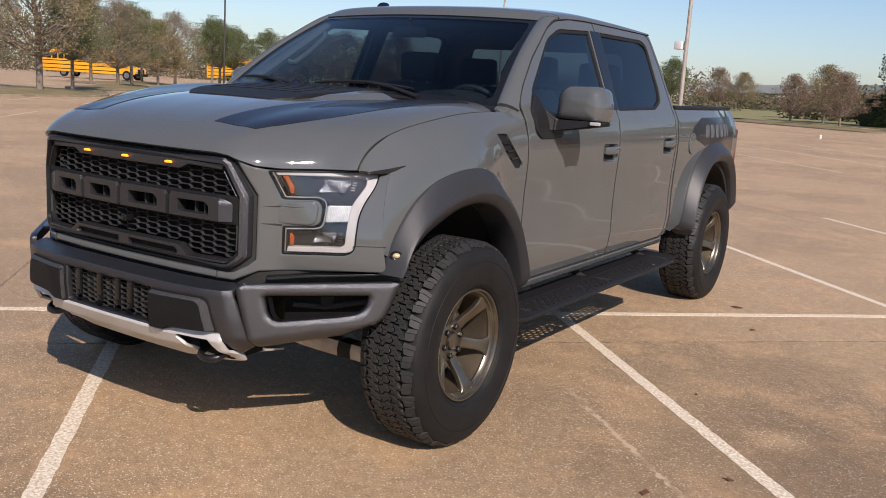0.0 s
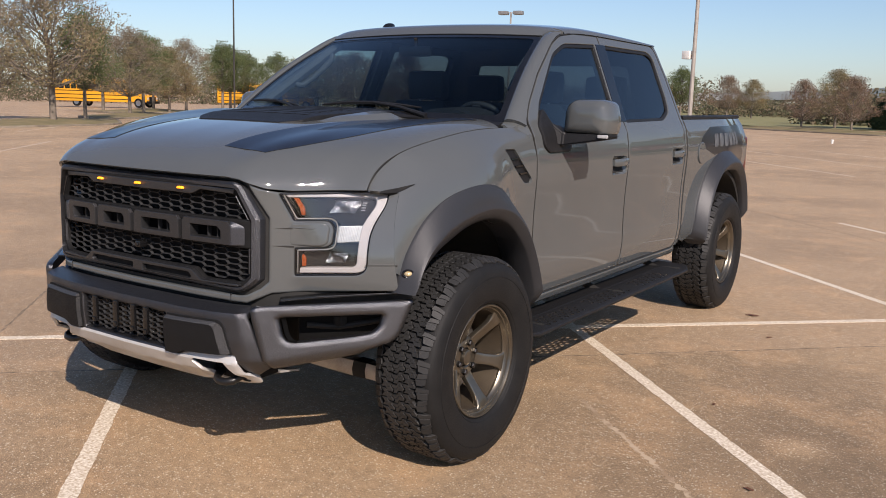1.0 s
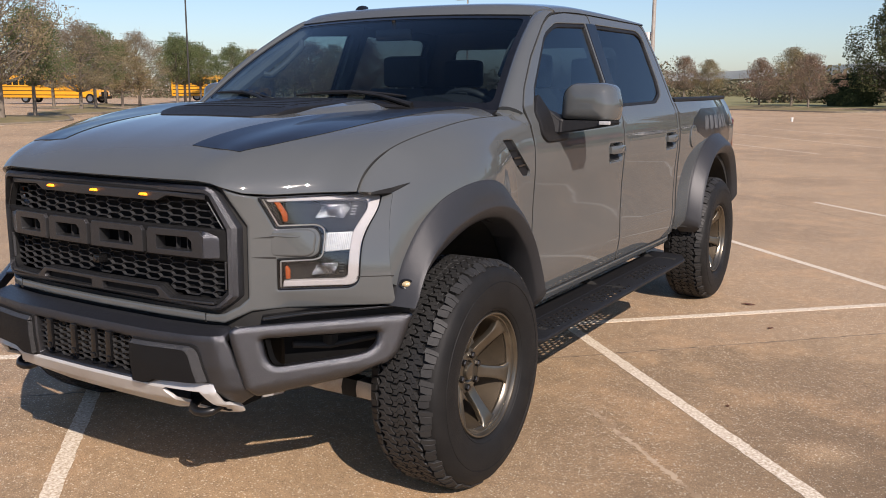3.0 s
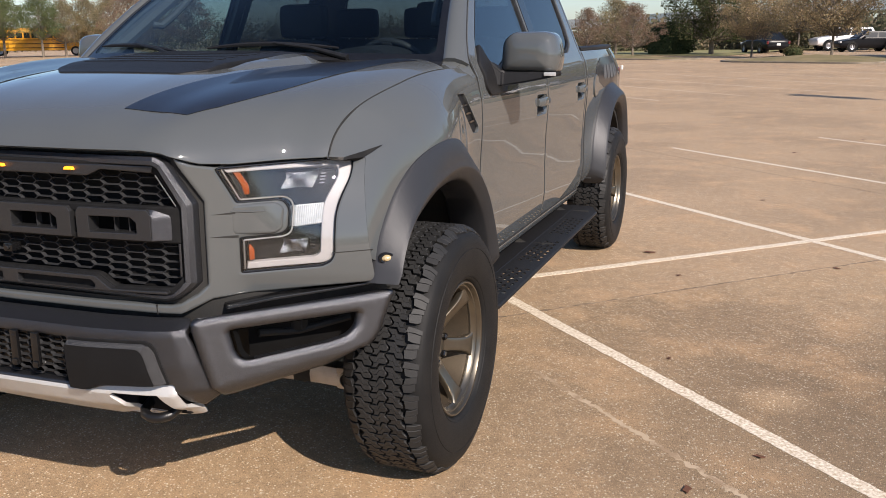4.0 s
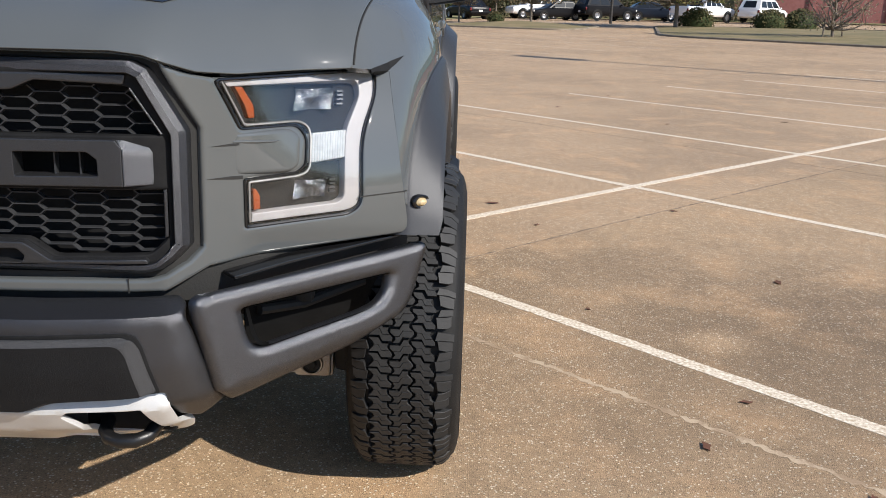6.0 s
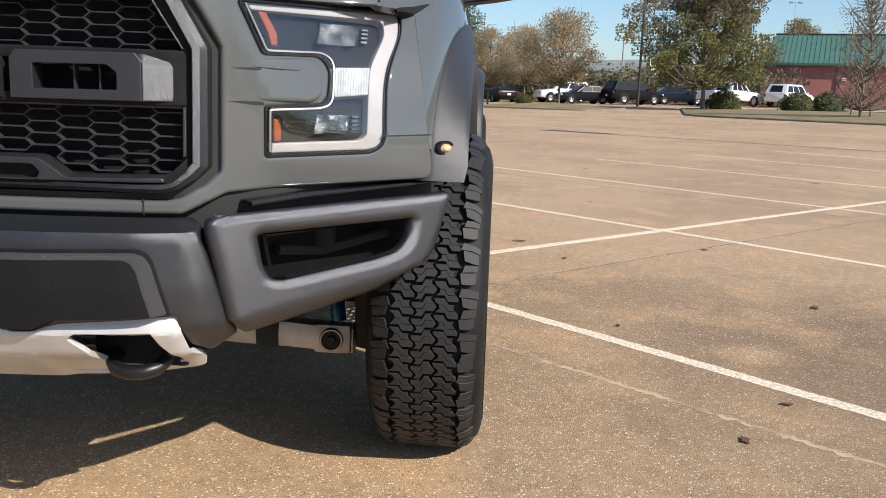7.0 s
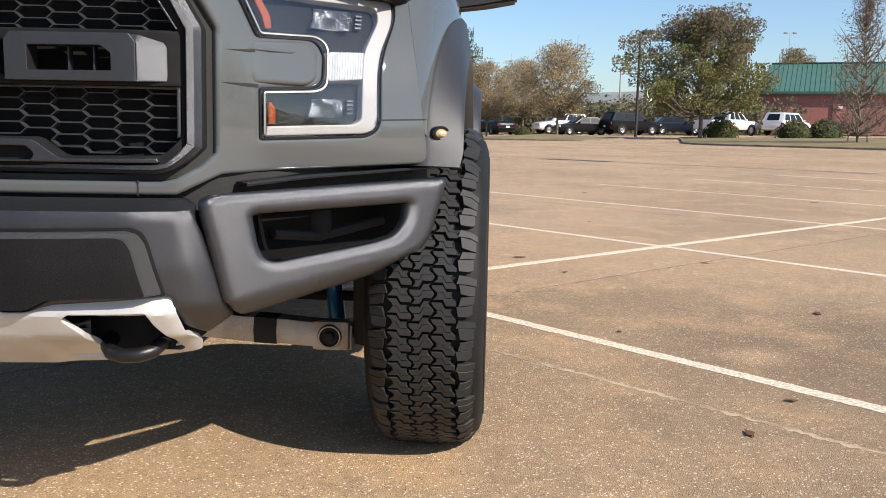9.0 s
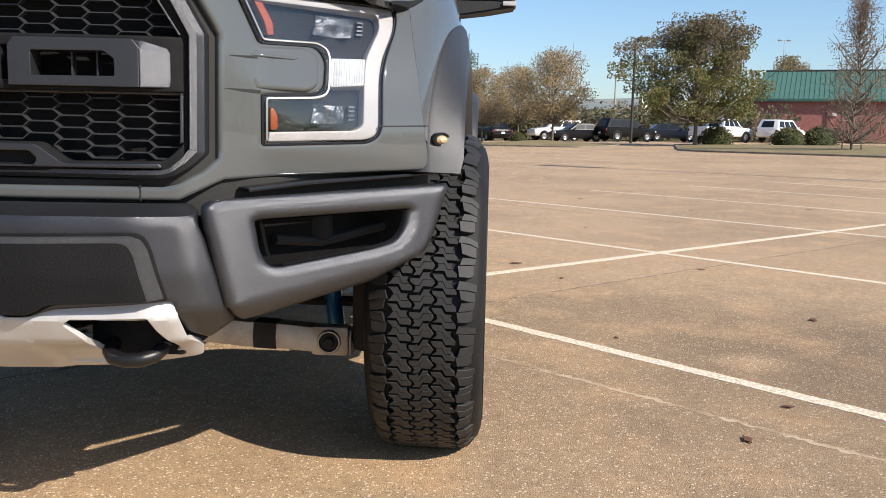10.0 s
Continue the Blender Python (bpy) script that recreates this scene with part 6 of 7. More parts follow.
# ---- interior ----
def seat(x, y, w, name):
    back = skin([[(x + dx * k, y + dy + oy, z) for dx, dy in ((-w, -0.07), (-w * 0.6, -0.10), (w * 0.6, -0.10), (w, -0.07), (w, 0.05), (-w, 0.05))] for z, k, oy in ((0.92, 0.9, 0.0), (1.05, 1.0, 0.02), (1.30, 1.0, 0.08), (1.45, 0.9, 0.12), (1.50, 0.7, 0.13))])
    head = box((x, y + 0.16, 1.60), (0.28, 0.11, 0.19), 0.04)
    st = part(name, join(back, box((x, y - 0.25, 0.90), (w * 2, 0.52, 0.16), 0.05)), CLOTH, truck, "dark leather seat", 50)
    part("headrest", head, CLOTH, st, "", 50)
    for q in (-0.06, 0.06):
        part("headrest_post", tube([(x + q, y + 0.14, 1.46), (x + q, y + 0.16, 1.56)], 0.007, 6), STEEL, st)


seat(0.42, 2.62, 0.26, "front_seat")
seat(-0.42, 2.62, 0.26, "front_seat")
for x in (0.48, 0.0, -0.48):
    seat(x, 3.45, 0.24, "rear_seat")
part("dashboard", skin([[(x, y, z) for y, z in ((1.50, 1.395), (1.62, 1.43), (1.82, 1.425), (1.98, 1.36), (2.0, 1.18), (1.96, 0.95), (1.5, 0.95))] for x in (-0.90, -0.5, 0.5, 0.90)]), CLOTH, truck, "dark dashboard", 50)
part("instrument_hood", skin([[(0.42 + 0.19 * math.cos(t) * k, y, 1.40 + 0.075 * max(0, math.sin(t)) * k) for t in np.linspace(0, math.pi, 13)] for y, k in ((1.72, 0.9), (1.90, 1.0), (1.98, 1.0))]), CLOTH, truck)
wh = pose(0.42, 2.13, 1.33, -62, 0, 0)
part("steering_wheel", moved(join(tube([(0.185 * math.cos(t), 0.185 * math.sin(t), 0) for t in np.linspace(0, 2 * math.pi, 33)[:-1]], 0.016, 8, closed=True), box((0, 0, -0.01), (0.15, 0.11, 0.04), 0.02), box((0, 0, -0.012), (0.34, 0.04, 0.02), 0.008), box((0, -0.10, -0.012), (0.05, 0.17, 0.02), 0.008)), wh), CLOTH, truck, "black steering wheel with a red top mark", 50)
part("wheel_mark", moved(tube([(0.186 * math.cos(t), 0.186 * math.sin(t), 0) for t in np.linspace(math.pi / 2 - 0.13, math.pi / 2 + 0.13, 6)], 0.018, 8), wh), REDLENS, truck, "red stitched mark")
part("rear_view_mirror", join(box((0, 2.04, 1.775), (0.22, 0.03, 0.06), 0.014), tube([(0, 2.05, 1.78), (0, 2.04, 1.85)], 0.010, 6)), GLOSSBLACK, truck)
for s in (1, -1):
    part("grab_handle", tube([(s * 0.745, 1.86, 1.575), (s * 0.715, 1.885, 1.57), (s * 0.695, 1.96, 1.62), (s * 0.68, 2.03, 1.675), (s * 0.675, 2.10, 1.73), (s * 0.70, 2.13, 1.76)], 0.017, 8), TRIM, truck, "grey grab handle")
    part("inner_pillar", tube([(s * 0.85, 1.62, 1.42), (s * 0.80, 1.84, 1.57), (s * 0.75, 2.06, 1.72), (s * 0.715, 2.21, 1.83)], 0.034, 8), TRIM, truck)
    part("door_lining", (mirrored if s < 0 else (lambda b: b))(sheet([(1.70, 0.60), (3.74, 0.60), (3.74, 1.36), (1.72, 1.34)], flank, step=0.3, thick=0.02, raised=-0.09)), CLOTH, truck)
part("headliner", sheet([(-0.95, 0.03), (0.95, 0.03), (0.95, 0.97), (-0.95, 0.97)], lambda u, v: roof_uv(u, v) - Vector((0, 0, 0.035)), step=0.12, thick=0.01), TRIM, truck)


# ---- surroundings ----
def leaves(name, tones, through=0.45):
    """Leaf stuff: each leaf takes its own tone, and lets some light through."""
    m = bpy.data.materials.new(name)
    m.use_nodes = True
    n, l = m.node_tree.nodes, m.node_tree.links
    n.remove(n["Principled BSDF"])
    geo, ramp = n.new("ShaderNodeNewGeometry"), n.new("ShaderNodeValToRGB")
    while len(ramp.color_ramp.elements) < len(tones):
        ramp.color_ramp.elements.new(0.5)
    for i, t in enumerate(tones):
        ramp.color_ramp.elements[i].position = i / max(1, len(tones) - 1)
        ramp.color_ramp.elements[i].color = (*t, 1)
    l.new(geo.outputs["Random Per Island"], ramp.inputs[0])
    d, t, mx = n.new("ShaderNodeBsdfDiffuse"), n.new("ShaderNodeBsdfTranslucent"), n.new("ShaderNodeMixShader")
    l.new(ramp.outputs[0], d.inputs[0])
    l.new(ramp.outputs[0], t.inputs[0])
    mx.inputs[0].default_value = through
    l.new(d.outputs[0], mx.inputs[1])
    l.new(t.outputs[0], mx.inputs[2])
    l.new(mx.outputs[0], n["Material Output"].inputs[0])
    return m


BARK = material("grey_brown_bark", (0.20, 0.165, 0.13), 0.9, 0.0, (0.12, 0.098, 0.075), 6, 0.6, 40)
OLIVE = leaves("olive_brown_leaves", [(0.270, 0.230, 0.135), (0.351, 0.270, 0.169), (0.176, 0.176, 0.088), (0.405, 0.324, 0.203)])
GREENLEAF = leaves("dull_green_leaves", [(0.102, 0.138, 0.065), (0.145, 0.181, 0.080), (0.203, 0.217, 0.102), (0.080, 0.109, 0.051)])
RUSSET = leaves("russet_leaves", [(0.290, 0.175, 0.145), (0.210, 0.155, 0.105), (0.340, 0.230, 0.170), (0.170, 0.160, 0.090)])
TURNING = leaves("turning_leaves", [(0.150, 0.173, 0.075), (0.285, 0.240, 0.120), (0.375, 0.240, 0.158), (0.210, 0.210, 0.098), (0.450, 0.315, 0.180)])
TWIGGY = leaves("thin_greyish_leaves", [(0.30, 0.25, 0.18), (0.24, 0.20, 0.14), (0.35, 0.29, 0.21)])
BIGGREEN = leaves("yellowing_green_leaves", [(0.12, 0.15, 0.055), (0.18, 0.20, 0.08), (0.28, 0.24, 0.11), (0.10, 0.12, 0.05), (0.36, 0.26, 0.13)])
DARKGREEN = leaves("dark_evergreen_leaves", [(0.035, 0.055, 0.027), (0.055, 0.075, 0.035), (0.085, 0.10, 0.05)], 0.3)
rng = random.Random(7)


def puff(s):
    """A scatter without far outliers."""
    return max(-1.35 * s, min(1.35 * s, rng.gauss(0, s)))


def leaf_quads(points, size, flat=0.0):
    verts, faces = [], []
    for p in points:
        a, b = rng.uniform(0, 2 * math.pi), math.acos(rng.uniform(-1, 1))
        n = Vector((math.cos(a) * math.sin(b), math.sin(a) * math.sin(b), math.cos(b) + flat)).normalized()
        u = n.orthogonal().normalized()
        w = n.cross(u)
        s = size * rng.uniform(0.6, 1.35)
        o = len(verts)
        for du, dw in ((-1, -0.45), (0.1, -0.75), (1, 0.05), (0.05, 0.7)):
            verts.append(p + u * s * du * 0.55 + w * s * dw * 0.55)
        faces.append((o, o + 1, o + 2, o + 3))
    return mesh_of(verts, faces)


def tree(label, mat, height, width, trunk_h, clumps, per, size, puff_r=0.5, twigs=3, peak=0.75, top=None, name="tree", lean=0.0, full=0.62, foot=0.06, girth=1.0, lobes=0.20):
    """One tree at the origin: a forking trunk, limbs that end in clumps of small leaves, bare twigs between."""
    t = thing(name, label, "tree")
    wood, low, high = [], [], []
    ph = [rng.uniform(0, 6.28) for _ in range(4)]
    axis = [Vector((0, 0, -0.15))]
    for i in range(1, 6):
        axis.append(Vector((lean * i / 5 + rng.uniform(-1, 1) * 0.05 * i, rng.uniform(-1, 1) * 0.05 * i, trunk_h + (height * 0.8 - trunk_h) * (i - 1) / 4)))
    r0 = (0.018 * height + 0.03) * girth
    wood.append(tube(axis, [r0, r0 * 0.8, r0 * 0.6, r0 * 0.42, r0 * 0.26, r0 * 0.12], 8))
    for i in range(clumps):
        q = (i + rng.random()) / clumps
        a = i * 2.399 + rng.uniform(-0.4, 0.4)
        env = width / 2 * math.sin(math.pi * (foot + (0.98 - foot) * q) ** peak) ** full
        env *= 1 + lobes * math.sin(3 * a + ph[0] + 3 * q) + 0.13 * math.sin(5 * a + ph[1] - 5 * q)
        rr = max(0.05, env - puff_r * 0.7) * math.sqrt(rng.uniform(0.12, 1.0))
        c = Vector((math.cos(a) * rr + lean * q, math.sin(a) * rr, trunk_h * 0.95 + (height - trunk_h * 0.95 - puff_r * 0.5) * q + rng.uniform(-0.2, 0.2)))
        zb = max(trunk_h * 0.75, min(c.z - 0.75 * rr - 0.2, height * 0.7))
        f = min(max((zb - trunk_h) / max(height * 0.8 - trunk_h, 0.1), 0.0), 1.0) * 4
        k = min(int(f), 3)
        root = axis[k + 1].lerp(axis[k + 2], f - k) if zb > trunk_h else axis[1] * (zb / trunk_h)
        bend = root.lerp(c, 0.5) + Vector((0, 0, -0.10 * rr)) + Vector((rng.uniform(-1, 1), rng.uniform(-1, 1), 0)) * 0.12
        rb = 0.012 + 0.006 * height * (1 - 0.6 * q)
        wood.append(tube([root, root.lerp(bend, 0.55) + Vector((0, 0, -0.03)), bend, bend.lerp(c, 0.6), c], [rb, rb * 0.8, rb * 0.62, rb * 0.42, rb * 0.22], 5))
        for _ in range(twigs):
            d = Vector((rng.uniform(-1, 1), rng.uniform(-1, 1), rng.uniform(-0.2, 1.2))).normalized()
            s0 = bend.lerp(c, rng.uniform(0.3, 1.0))
            wood.append(tube([s0, s0 + d * puff_r * 0.8 + Vector((0, 0, 0.05)), s0 + d * puff_r * rng.uniform(1.2, 1.9) + Vector((0, 0, 0.12))], [0.016, 0.011, 0.005], 3))
        sx, sy, sz = (puff_r * rng.uniform(0.7, 1.3) for _ in range(3))
        bag = high if top is not None and q + rng.uniform(-0.25, 0.25) > 0.62 else low
        for _ in range(int(per * rng.uniform(0.5, 1.4))):
            bag.append(c + Vector((puff(sx * 0.7), puff(sy * 0.7), puff(sz * 0.5))))
    part("trunk", join(*wood), BARK, t, "", 60)
    part("crown", leaf_quads(low, size), mat, t, smooth=False)
    if high:
        part("crown_top", leaf_quads(high, size), top, t, smooth=False)
    return t


def plant(t, x, y, scale=1.0, turn=0.0, first=False, tall=1.0):
    m = pose(x, y, land(x, y), 0, 0, turn) @ Matrix.Diagonal((scale, scale, scale * tall, 1))
    if first:
        t.matrix_basis = m
        return t
    c = copy_thing(t, m)
    c.matrix_basis = m
    return c


brown_tree = tree("brown-leaved young tree, half bare, in a kerbed island", OLIVE, 7.0, 6.8, 2.15, 80, 190, 0.082, 0.52, 6, 0.72, TWIGGY, foot=0.03)
plant(brown_tree, -36.2, 22.9, 1.08, 20, True)
plant(brown_tree, -44.5, 24.5, 1.0, 140)
plant(brown_tree, -47.0, 35.3, 0.82, 200)
plant(brown_tree, -58.2, 49.4, 0.88, 80)
plant(brown_tree, -62.0, 49.0, 0.9, 300)
plant(brown_tree, -63.5, 45.0, 1.0, 33)
oak = tree("dull green parking lot oak with a round crown", GREENLEAF, 6.2, 5.2, 2.35, 64, 300, 0.086, 0.55, 2, 0.75, foot=0.03)
plant(oak, -40.4, 27.5, 0.74, 0, True, 1.28)
plant(oak, -50.9, 39.4, 0.92, 70)
plant(oak, -67.3, 61.8, 1.08, 150)
plant(oak, -69.1, 64.5, 1.05, 230)
plant(oak, -71.0, 68.5, 1.0, 310)
plant(oak, -69.5, 72.0, 1.0, 20)
olive_tree = tree("olive-green tree thinning in late autumn", TURNING, 5.6, 5.3, 1.65, 60, 230, 0.085, 0.5, 3, 0.75, OLIVE)
plant(olive_tree, -57.3, 46.9, 0.95, 0, True)
plant(olive_tree, -70.0, 75.8, 1.05, 100)
plant(olive_tree, -68.0, 77.0, 1.08, 210)
plant(olive_tree, -64.0, 76.0, 1.1, 290)
plant(olive_tree, -60.0, 78.0, 1.1, 40)
red_tree = tree("russet-leaved small tree on the verge", RUSSET, 5.4, 5.6, 1.5, 55, 190, 0.085, 0.5, 4, 0.75)
plant(red_tree, -9.6, 56.9, 0.52, 0, True, 1.14)
plant(red_tree, -27.9, 103.2, 0.92, 110)
plant(olive_tree, -25.4, 104.5, 0.80, 60)
plant(oak, -30.6, 95.0, 0.88, 130)
plant(red_tree, -53.7, 66.5, 1.1, 50)
plant(red_tree, -50.0, 70.0, 1.15, 170)
plant(red_tree, -6.3, 54.6, 0.58, 250, tall=1.07)
plant(olive_tree, -9.4, 66.6, 0.78, 155, tall=0.95)
plant(olive_tree, -33.0, 93.0, 0.84, 15)
plant(olive_tree, -36.0, 99.0, 0.84, 95)
CEDARLEAF = leaves("dull_evergreen_leaves", [(0.050, 0.070, 0.032), (0.080, 0.098, 0.045), (0.120, 0.125, 0.060), (0.150, 0.135, 0.075)], 0.4)
cedar = tree("broad dark evergreen with a drooping skirt", CEDARLEAF, 8.4, 6.4, 1.35, 130, 330, 0.10, 0.6, 2, 0.55, lobes=0.26)
plant(cedar, -2.3, 64.0, 1.0, 0, True)
plant(olive_tree, 36.6, 108.0, 1.75, 75)
DULLROSE = leaves("green_and_dull_rose_leaves", [(0.230, 0.165, 0.130), (0.165, 0.160, 0.085), (0.290, 0.210, 0.165), (0.140, 0.145, 0.070), (0.240, 0.190, 0.120)])
big_tree = tree("large spreading tree turning red at the top", BIGGREEN, 7.4, 9.0, 1.9, 150, 310, 0.112, 0.55, 2, 0.62, DULLROSE, full=0.40, foot=0.08, lobes=0.30, girth=0.8)
plant(big_tree, 13.1, 51.3, 1.0, 0, True)
tan_tree = tree("thin tan-leaved tree with a slim trunk", leaves("tan_leaves", [(0.44, 0.33, 0.20), (0.30, 0.25, 0.14), (0.50, 0.36, 0.22), (0.24, 0.21, 0.11)]), 5.6, 5.6, 1.65, 80, 210, 0.085, 0.52, 3, 0.72, full=0.5, foot=0.06, girth=0.6, lobes=0.26)
plant(tan_tree, 4.9, 52.8, 1.0, 30, True)
plant(tan_tree, 0.6, 56.0, 0.85, 130)
plant(tan_tree, 3.6, 79.0, 1.15, 250)
sapling = tree("spindly half-bare cypress sapling with stakes", TWIGGY, 6.6, 3.4, 0.6, 90, 80, 0.06, 0.40, 4, 0.42, RUSSET, girth=0.5)
plant(sapling, 16.2, 36.4, 1.0, 0, True)
for dx, dy in ((0.5, 0.3), (-0.5, -0.2)):
    part("stake", tube([(dx, dy, 0), (dx * 0.9, dy * 0.9, 1.0)], 0.03, 6), BARK, sapling)


def bush(label, w, h, mat, n=900, size=0.13):
    t = thing("bush", label, "bush")
    pts = []
    for _ in range(n):
        a, b = rng.uniform(0, 2 * math.pi), rng.uniform(0, 1) ** 0.6
        r = rng.uniform(0.75, 1.0) * (1 + 0.1 * math.sin(3 * a))
        pts.append(Vector((math.cos(a) * math.sin(b * 1.57) * w / 2 * r, math.sin(a) * math.sin(b * 1.57) * w / 2 * r, h * (0.06 + 0.94 * math.cos(b * 1.57) ** 0.75) * rng.uniform(0.85, 1.0))))
    part("foliage", leaf_quads(pts, size), mat, t, smooth=False)
    core = skin([[(w * 0.42 * k * math.cos(2 * math.pi * j / 12), w * 0.42 * k * math.sin(2 * math.pi * j / 12), z * h) for j in range(12)] for k, z in ((0.9, 0), (1, 0.3), (0.85, 0.6), (0.3, 0.85))])
    part("core", core, DARKGREEN, t)
    return t


shrub = bush("clipped olive-green round shrub in the verge", 2.3, 1.25, leaves("olive_shrub_leaves", [(0.120, 0.120, 0.058), (0.185, 0.160, 0.085), (0.080, 0.086, 0.042)]))
plant(shrub, 19.0, 53.0, 0.92, 0, True)
plant(shrub, 21.0, 53.4, 0.98, 80)
plant(shrub, 14.9, 53.6, 0.95, 160)
plant(shrub, 3.0, 58.5, 0.55, 40)
plant(shrub, 27.0, 50.0, 1.1, 200)
hedge = bush("dense dark green shrub on the grass", 5.0, 3.0, DARKGREEN, 2200, 0.2)
plant(hedge, -5.5, 66.8, 0.78, 0, True)


# distant woods, one mass that nobody could count
def far_woods():
    pts = []
    for k in range(760):
        a = radians(-95 + 360 * k / 760) + rng.uniform(-0.008, 0.008)
        r = rng.uniform(150, 185)
        short = 1.0
        if -16 < math.degrees(a) < 14:
            r = rng.uniform(118, 150)
            short = 0.42 if math.degrees(a) < -4 else 0.85
        x, y = r * math.sin(a), r * math.cos(a)
        h, w = rng.uniform(3.4, 6.4) * short, rng.uniform(2.5, 4.5)
        if math.degrees(a) > 70:
            r = rng.uniform(70, 95)
            x, y, h = r * math.sin(a), r * math.cos(a), rng.uniform(6, 9)
        z = land(x, y)
        for _ in range(430 if -80 < math.degrees(a) < 40 else 220):
            b, q = rng.uniform(0, 2 * math.pi), rng.uniform(0, 1) ** 0.5
            pts.append(Vector((x + math.cos(b) * q * w, y + math.sin(b) * q * w, z + h * rng.uniform(0.0, 1.0) * (1.05 - 0.4 * q * q))))
    for k in range(150):
        x = -14 + 42 * k / 150 + rng.uniform(-0.5, 0.5)
        y = rng.uniform(82, 92) - 0.25 * abs(x - 8)
        h, w = rng.uniform(2.2, 3.6), rng.uniform(1.0, 1.9)
        z = land(x, y)
        for _ in range(120):
            b, q = rng.uniform(0, 2 * math.pi), rng.uniform(0, 1) ** 0.5
            pts.append(Vector((x + math.cos(b) * q * w, y + math.sin(b) * q * w, z + h * rng.uniform(0.0, 1.0) * (1.05 - 0.4 * q * q))))
    return leaf_quads(pts, 0.34)


tagged(part("distant_woods", far_woods(), leaves("distant_leaves", [(0.17, 0.155, 0.10), (0.13, 0.14, 0.08), (0.24, 0.19, 0.12), (0.19, 0.16, 0.115)]), smooth=False), "line of mixed autumn woods along the horizon", "trees", "", "stuff")


# ---- kerbed islands and grass ----
VERGE = material("worn_brownish_turf", (0.125, 0.110, 0.042), 0.9, 0.0, (0.250, 0.185, 0.090), 0.9, 0.6, 30, contrast=0.25)


def island(name, loop, label, h=0.08):
    """A raised bed: kerb round the rim, turf inside."""
    loop = dense(filleted(loop, 2.0, 6), 1.0)
    c = Vector((sum(p[0] for p in loop) / len(loop), sum(p[1] for p in loop) / len(loop)))
    t = thing(name, label, "island", "", "structure")

    def ring(inset, dz):
        out = []
        for i, p in enumerate(loop):
            a, b = Vector(loop[i - 1]), Vector(loop[(i + 1) % len(loop)])
            d = (b - a).normalized()
            nrm = Vector((-d.y, d.x))
            if nrm.dot(c - Vector(p)) < 0:
                nrm = -nrm
            q = Vector(p) + nrm * inset
            out.append((q.x, q.y, land(q.x, q.y) + dz))
        return out

    part("kerb", skin([ring(0, -0.05), ring(0.01, h - 0.02), ring(0.03, h), ring(0.15, h), ring(0.16, h - 0.06)], caps=False), KERB, t)
    inner = ring(0.155, h - 0.03)
    verts = inner + [(c.x, c.y, land(c.x, c.y) + h + 0.22)]
    k = len(inner)
    part("turf", mesh_of(verts, [(i, (i + 1) % k, k) for i in range(k)]), VERGE, t)
    return t


island("tree_island", [(-32.4, 17.2), (-34.0, 25.2), (-41.5, 30.4), (-41.0, 21.0)], "kerbed island with dry grass round two trees")
island("tree_island", [(-41.5, 29.0), (-47.6, 40.6), (-54.0, 43.0), (-49.0, 32.5)], "kerbed island with dry grass and trees")
island("tree_island", [(-56.0, 42.0), (-58.0, 52.0), (-65.0, 55.0), (-64.0, 43.0)], "kerbed island with dry grass and trees")
island("verge", [(-17.0, 59.0), (-3.6, 50.3), (-1.5, 52.8), (-14.0, 61.5)], "kerbed grass verge with small trees")
island("verge", [(-1.2, 47.2), (6.2, 42.4), (9.0, 51.0), (2.2, 57.0)], "kerbed grass verge with a thin tree")
island("verge", [(9.2, 37.2), (30.0, 16.5), (38.0, 30.0), (24.5, 54.5), (12.5, 54.5)], "kerbed grass verge with trees and round shrubs")


def meadow():
    rows = []
    for i in range(13):
        t = i / 12
        a, b = Vector((-75, 92)).lerp(Vector((40, 74)), t), Vector((-110, 260)).lerp(Vector((150, 240)), t)
        if i < 8:
            a = Vector((-75, 92)).lerp(Vector((-1, 60)), i / 7)
        rows.append([a.lerp(b, q) for q in (0, 0.05, 0.15, 0.3, 0.6, 1.0)])
    verts = [(p.x, p.y, land(p.x, p.y) + 0.03) for r in rows for p in r]
    faces = [(i * 6 + j, i * 6 + 6 + j, i * 6 + 7 + j, i * 6 + 1 + j) for i in range(12) for j in range(5)]
    return mesh_of(verts, faces)


tagged(part("meadow", meadow(), GRASS), "mown dry grass beyond the access road", "grass", "", "structure")

# ---- lamp posts ----
POLE = material("weathered_lamp_post", (0.36, 0.33, 0.29), 0.6, 0.2, (0.28, 0.25, 0.22), 3)
DARKPOLE = material("dark_bronze_post", (0.035, 0.032, 0.03), 0.5, 0.3, (0.05, 0.045, 0.04), 3)
HEADGREY = material("grey_lamp_housing", (0.22, 0.22, 0.22), 0.5, 0.2, (0.17, 0.17, 0.17), 6)
WHITEBOX = material("lamp_housing_paint", (0.7, 0.69, 0.66), 0.45, 0.0, (0.6, 0.59, 0.56), 6)


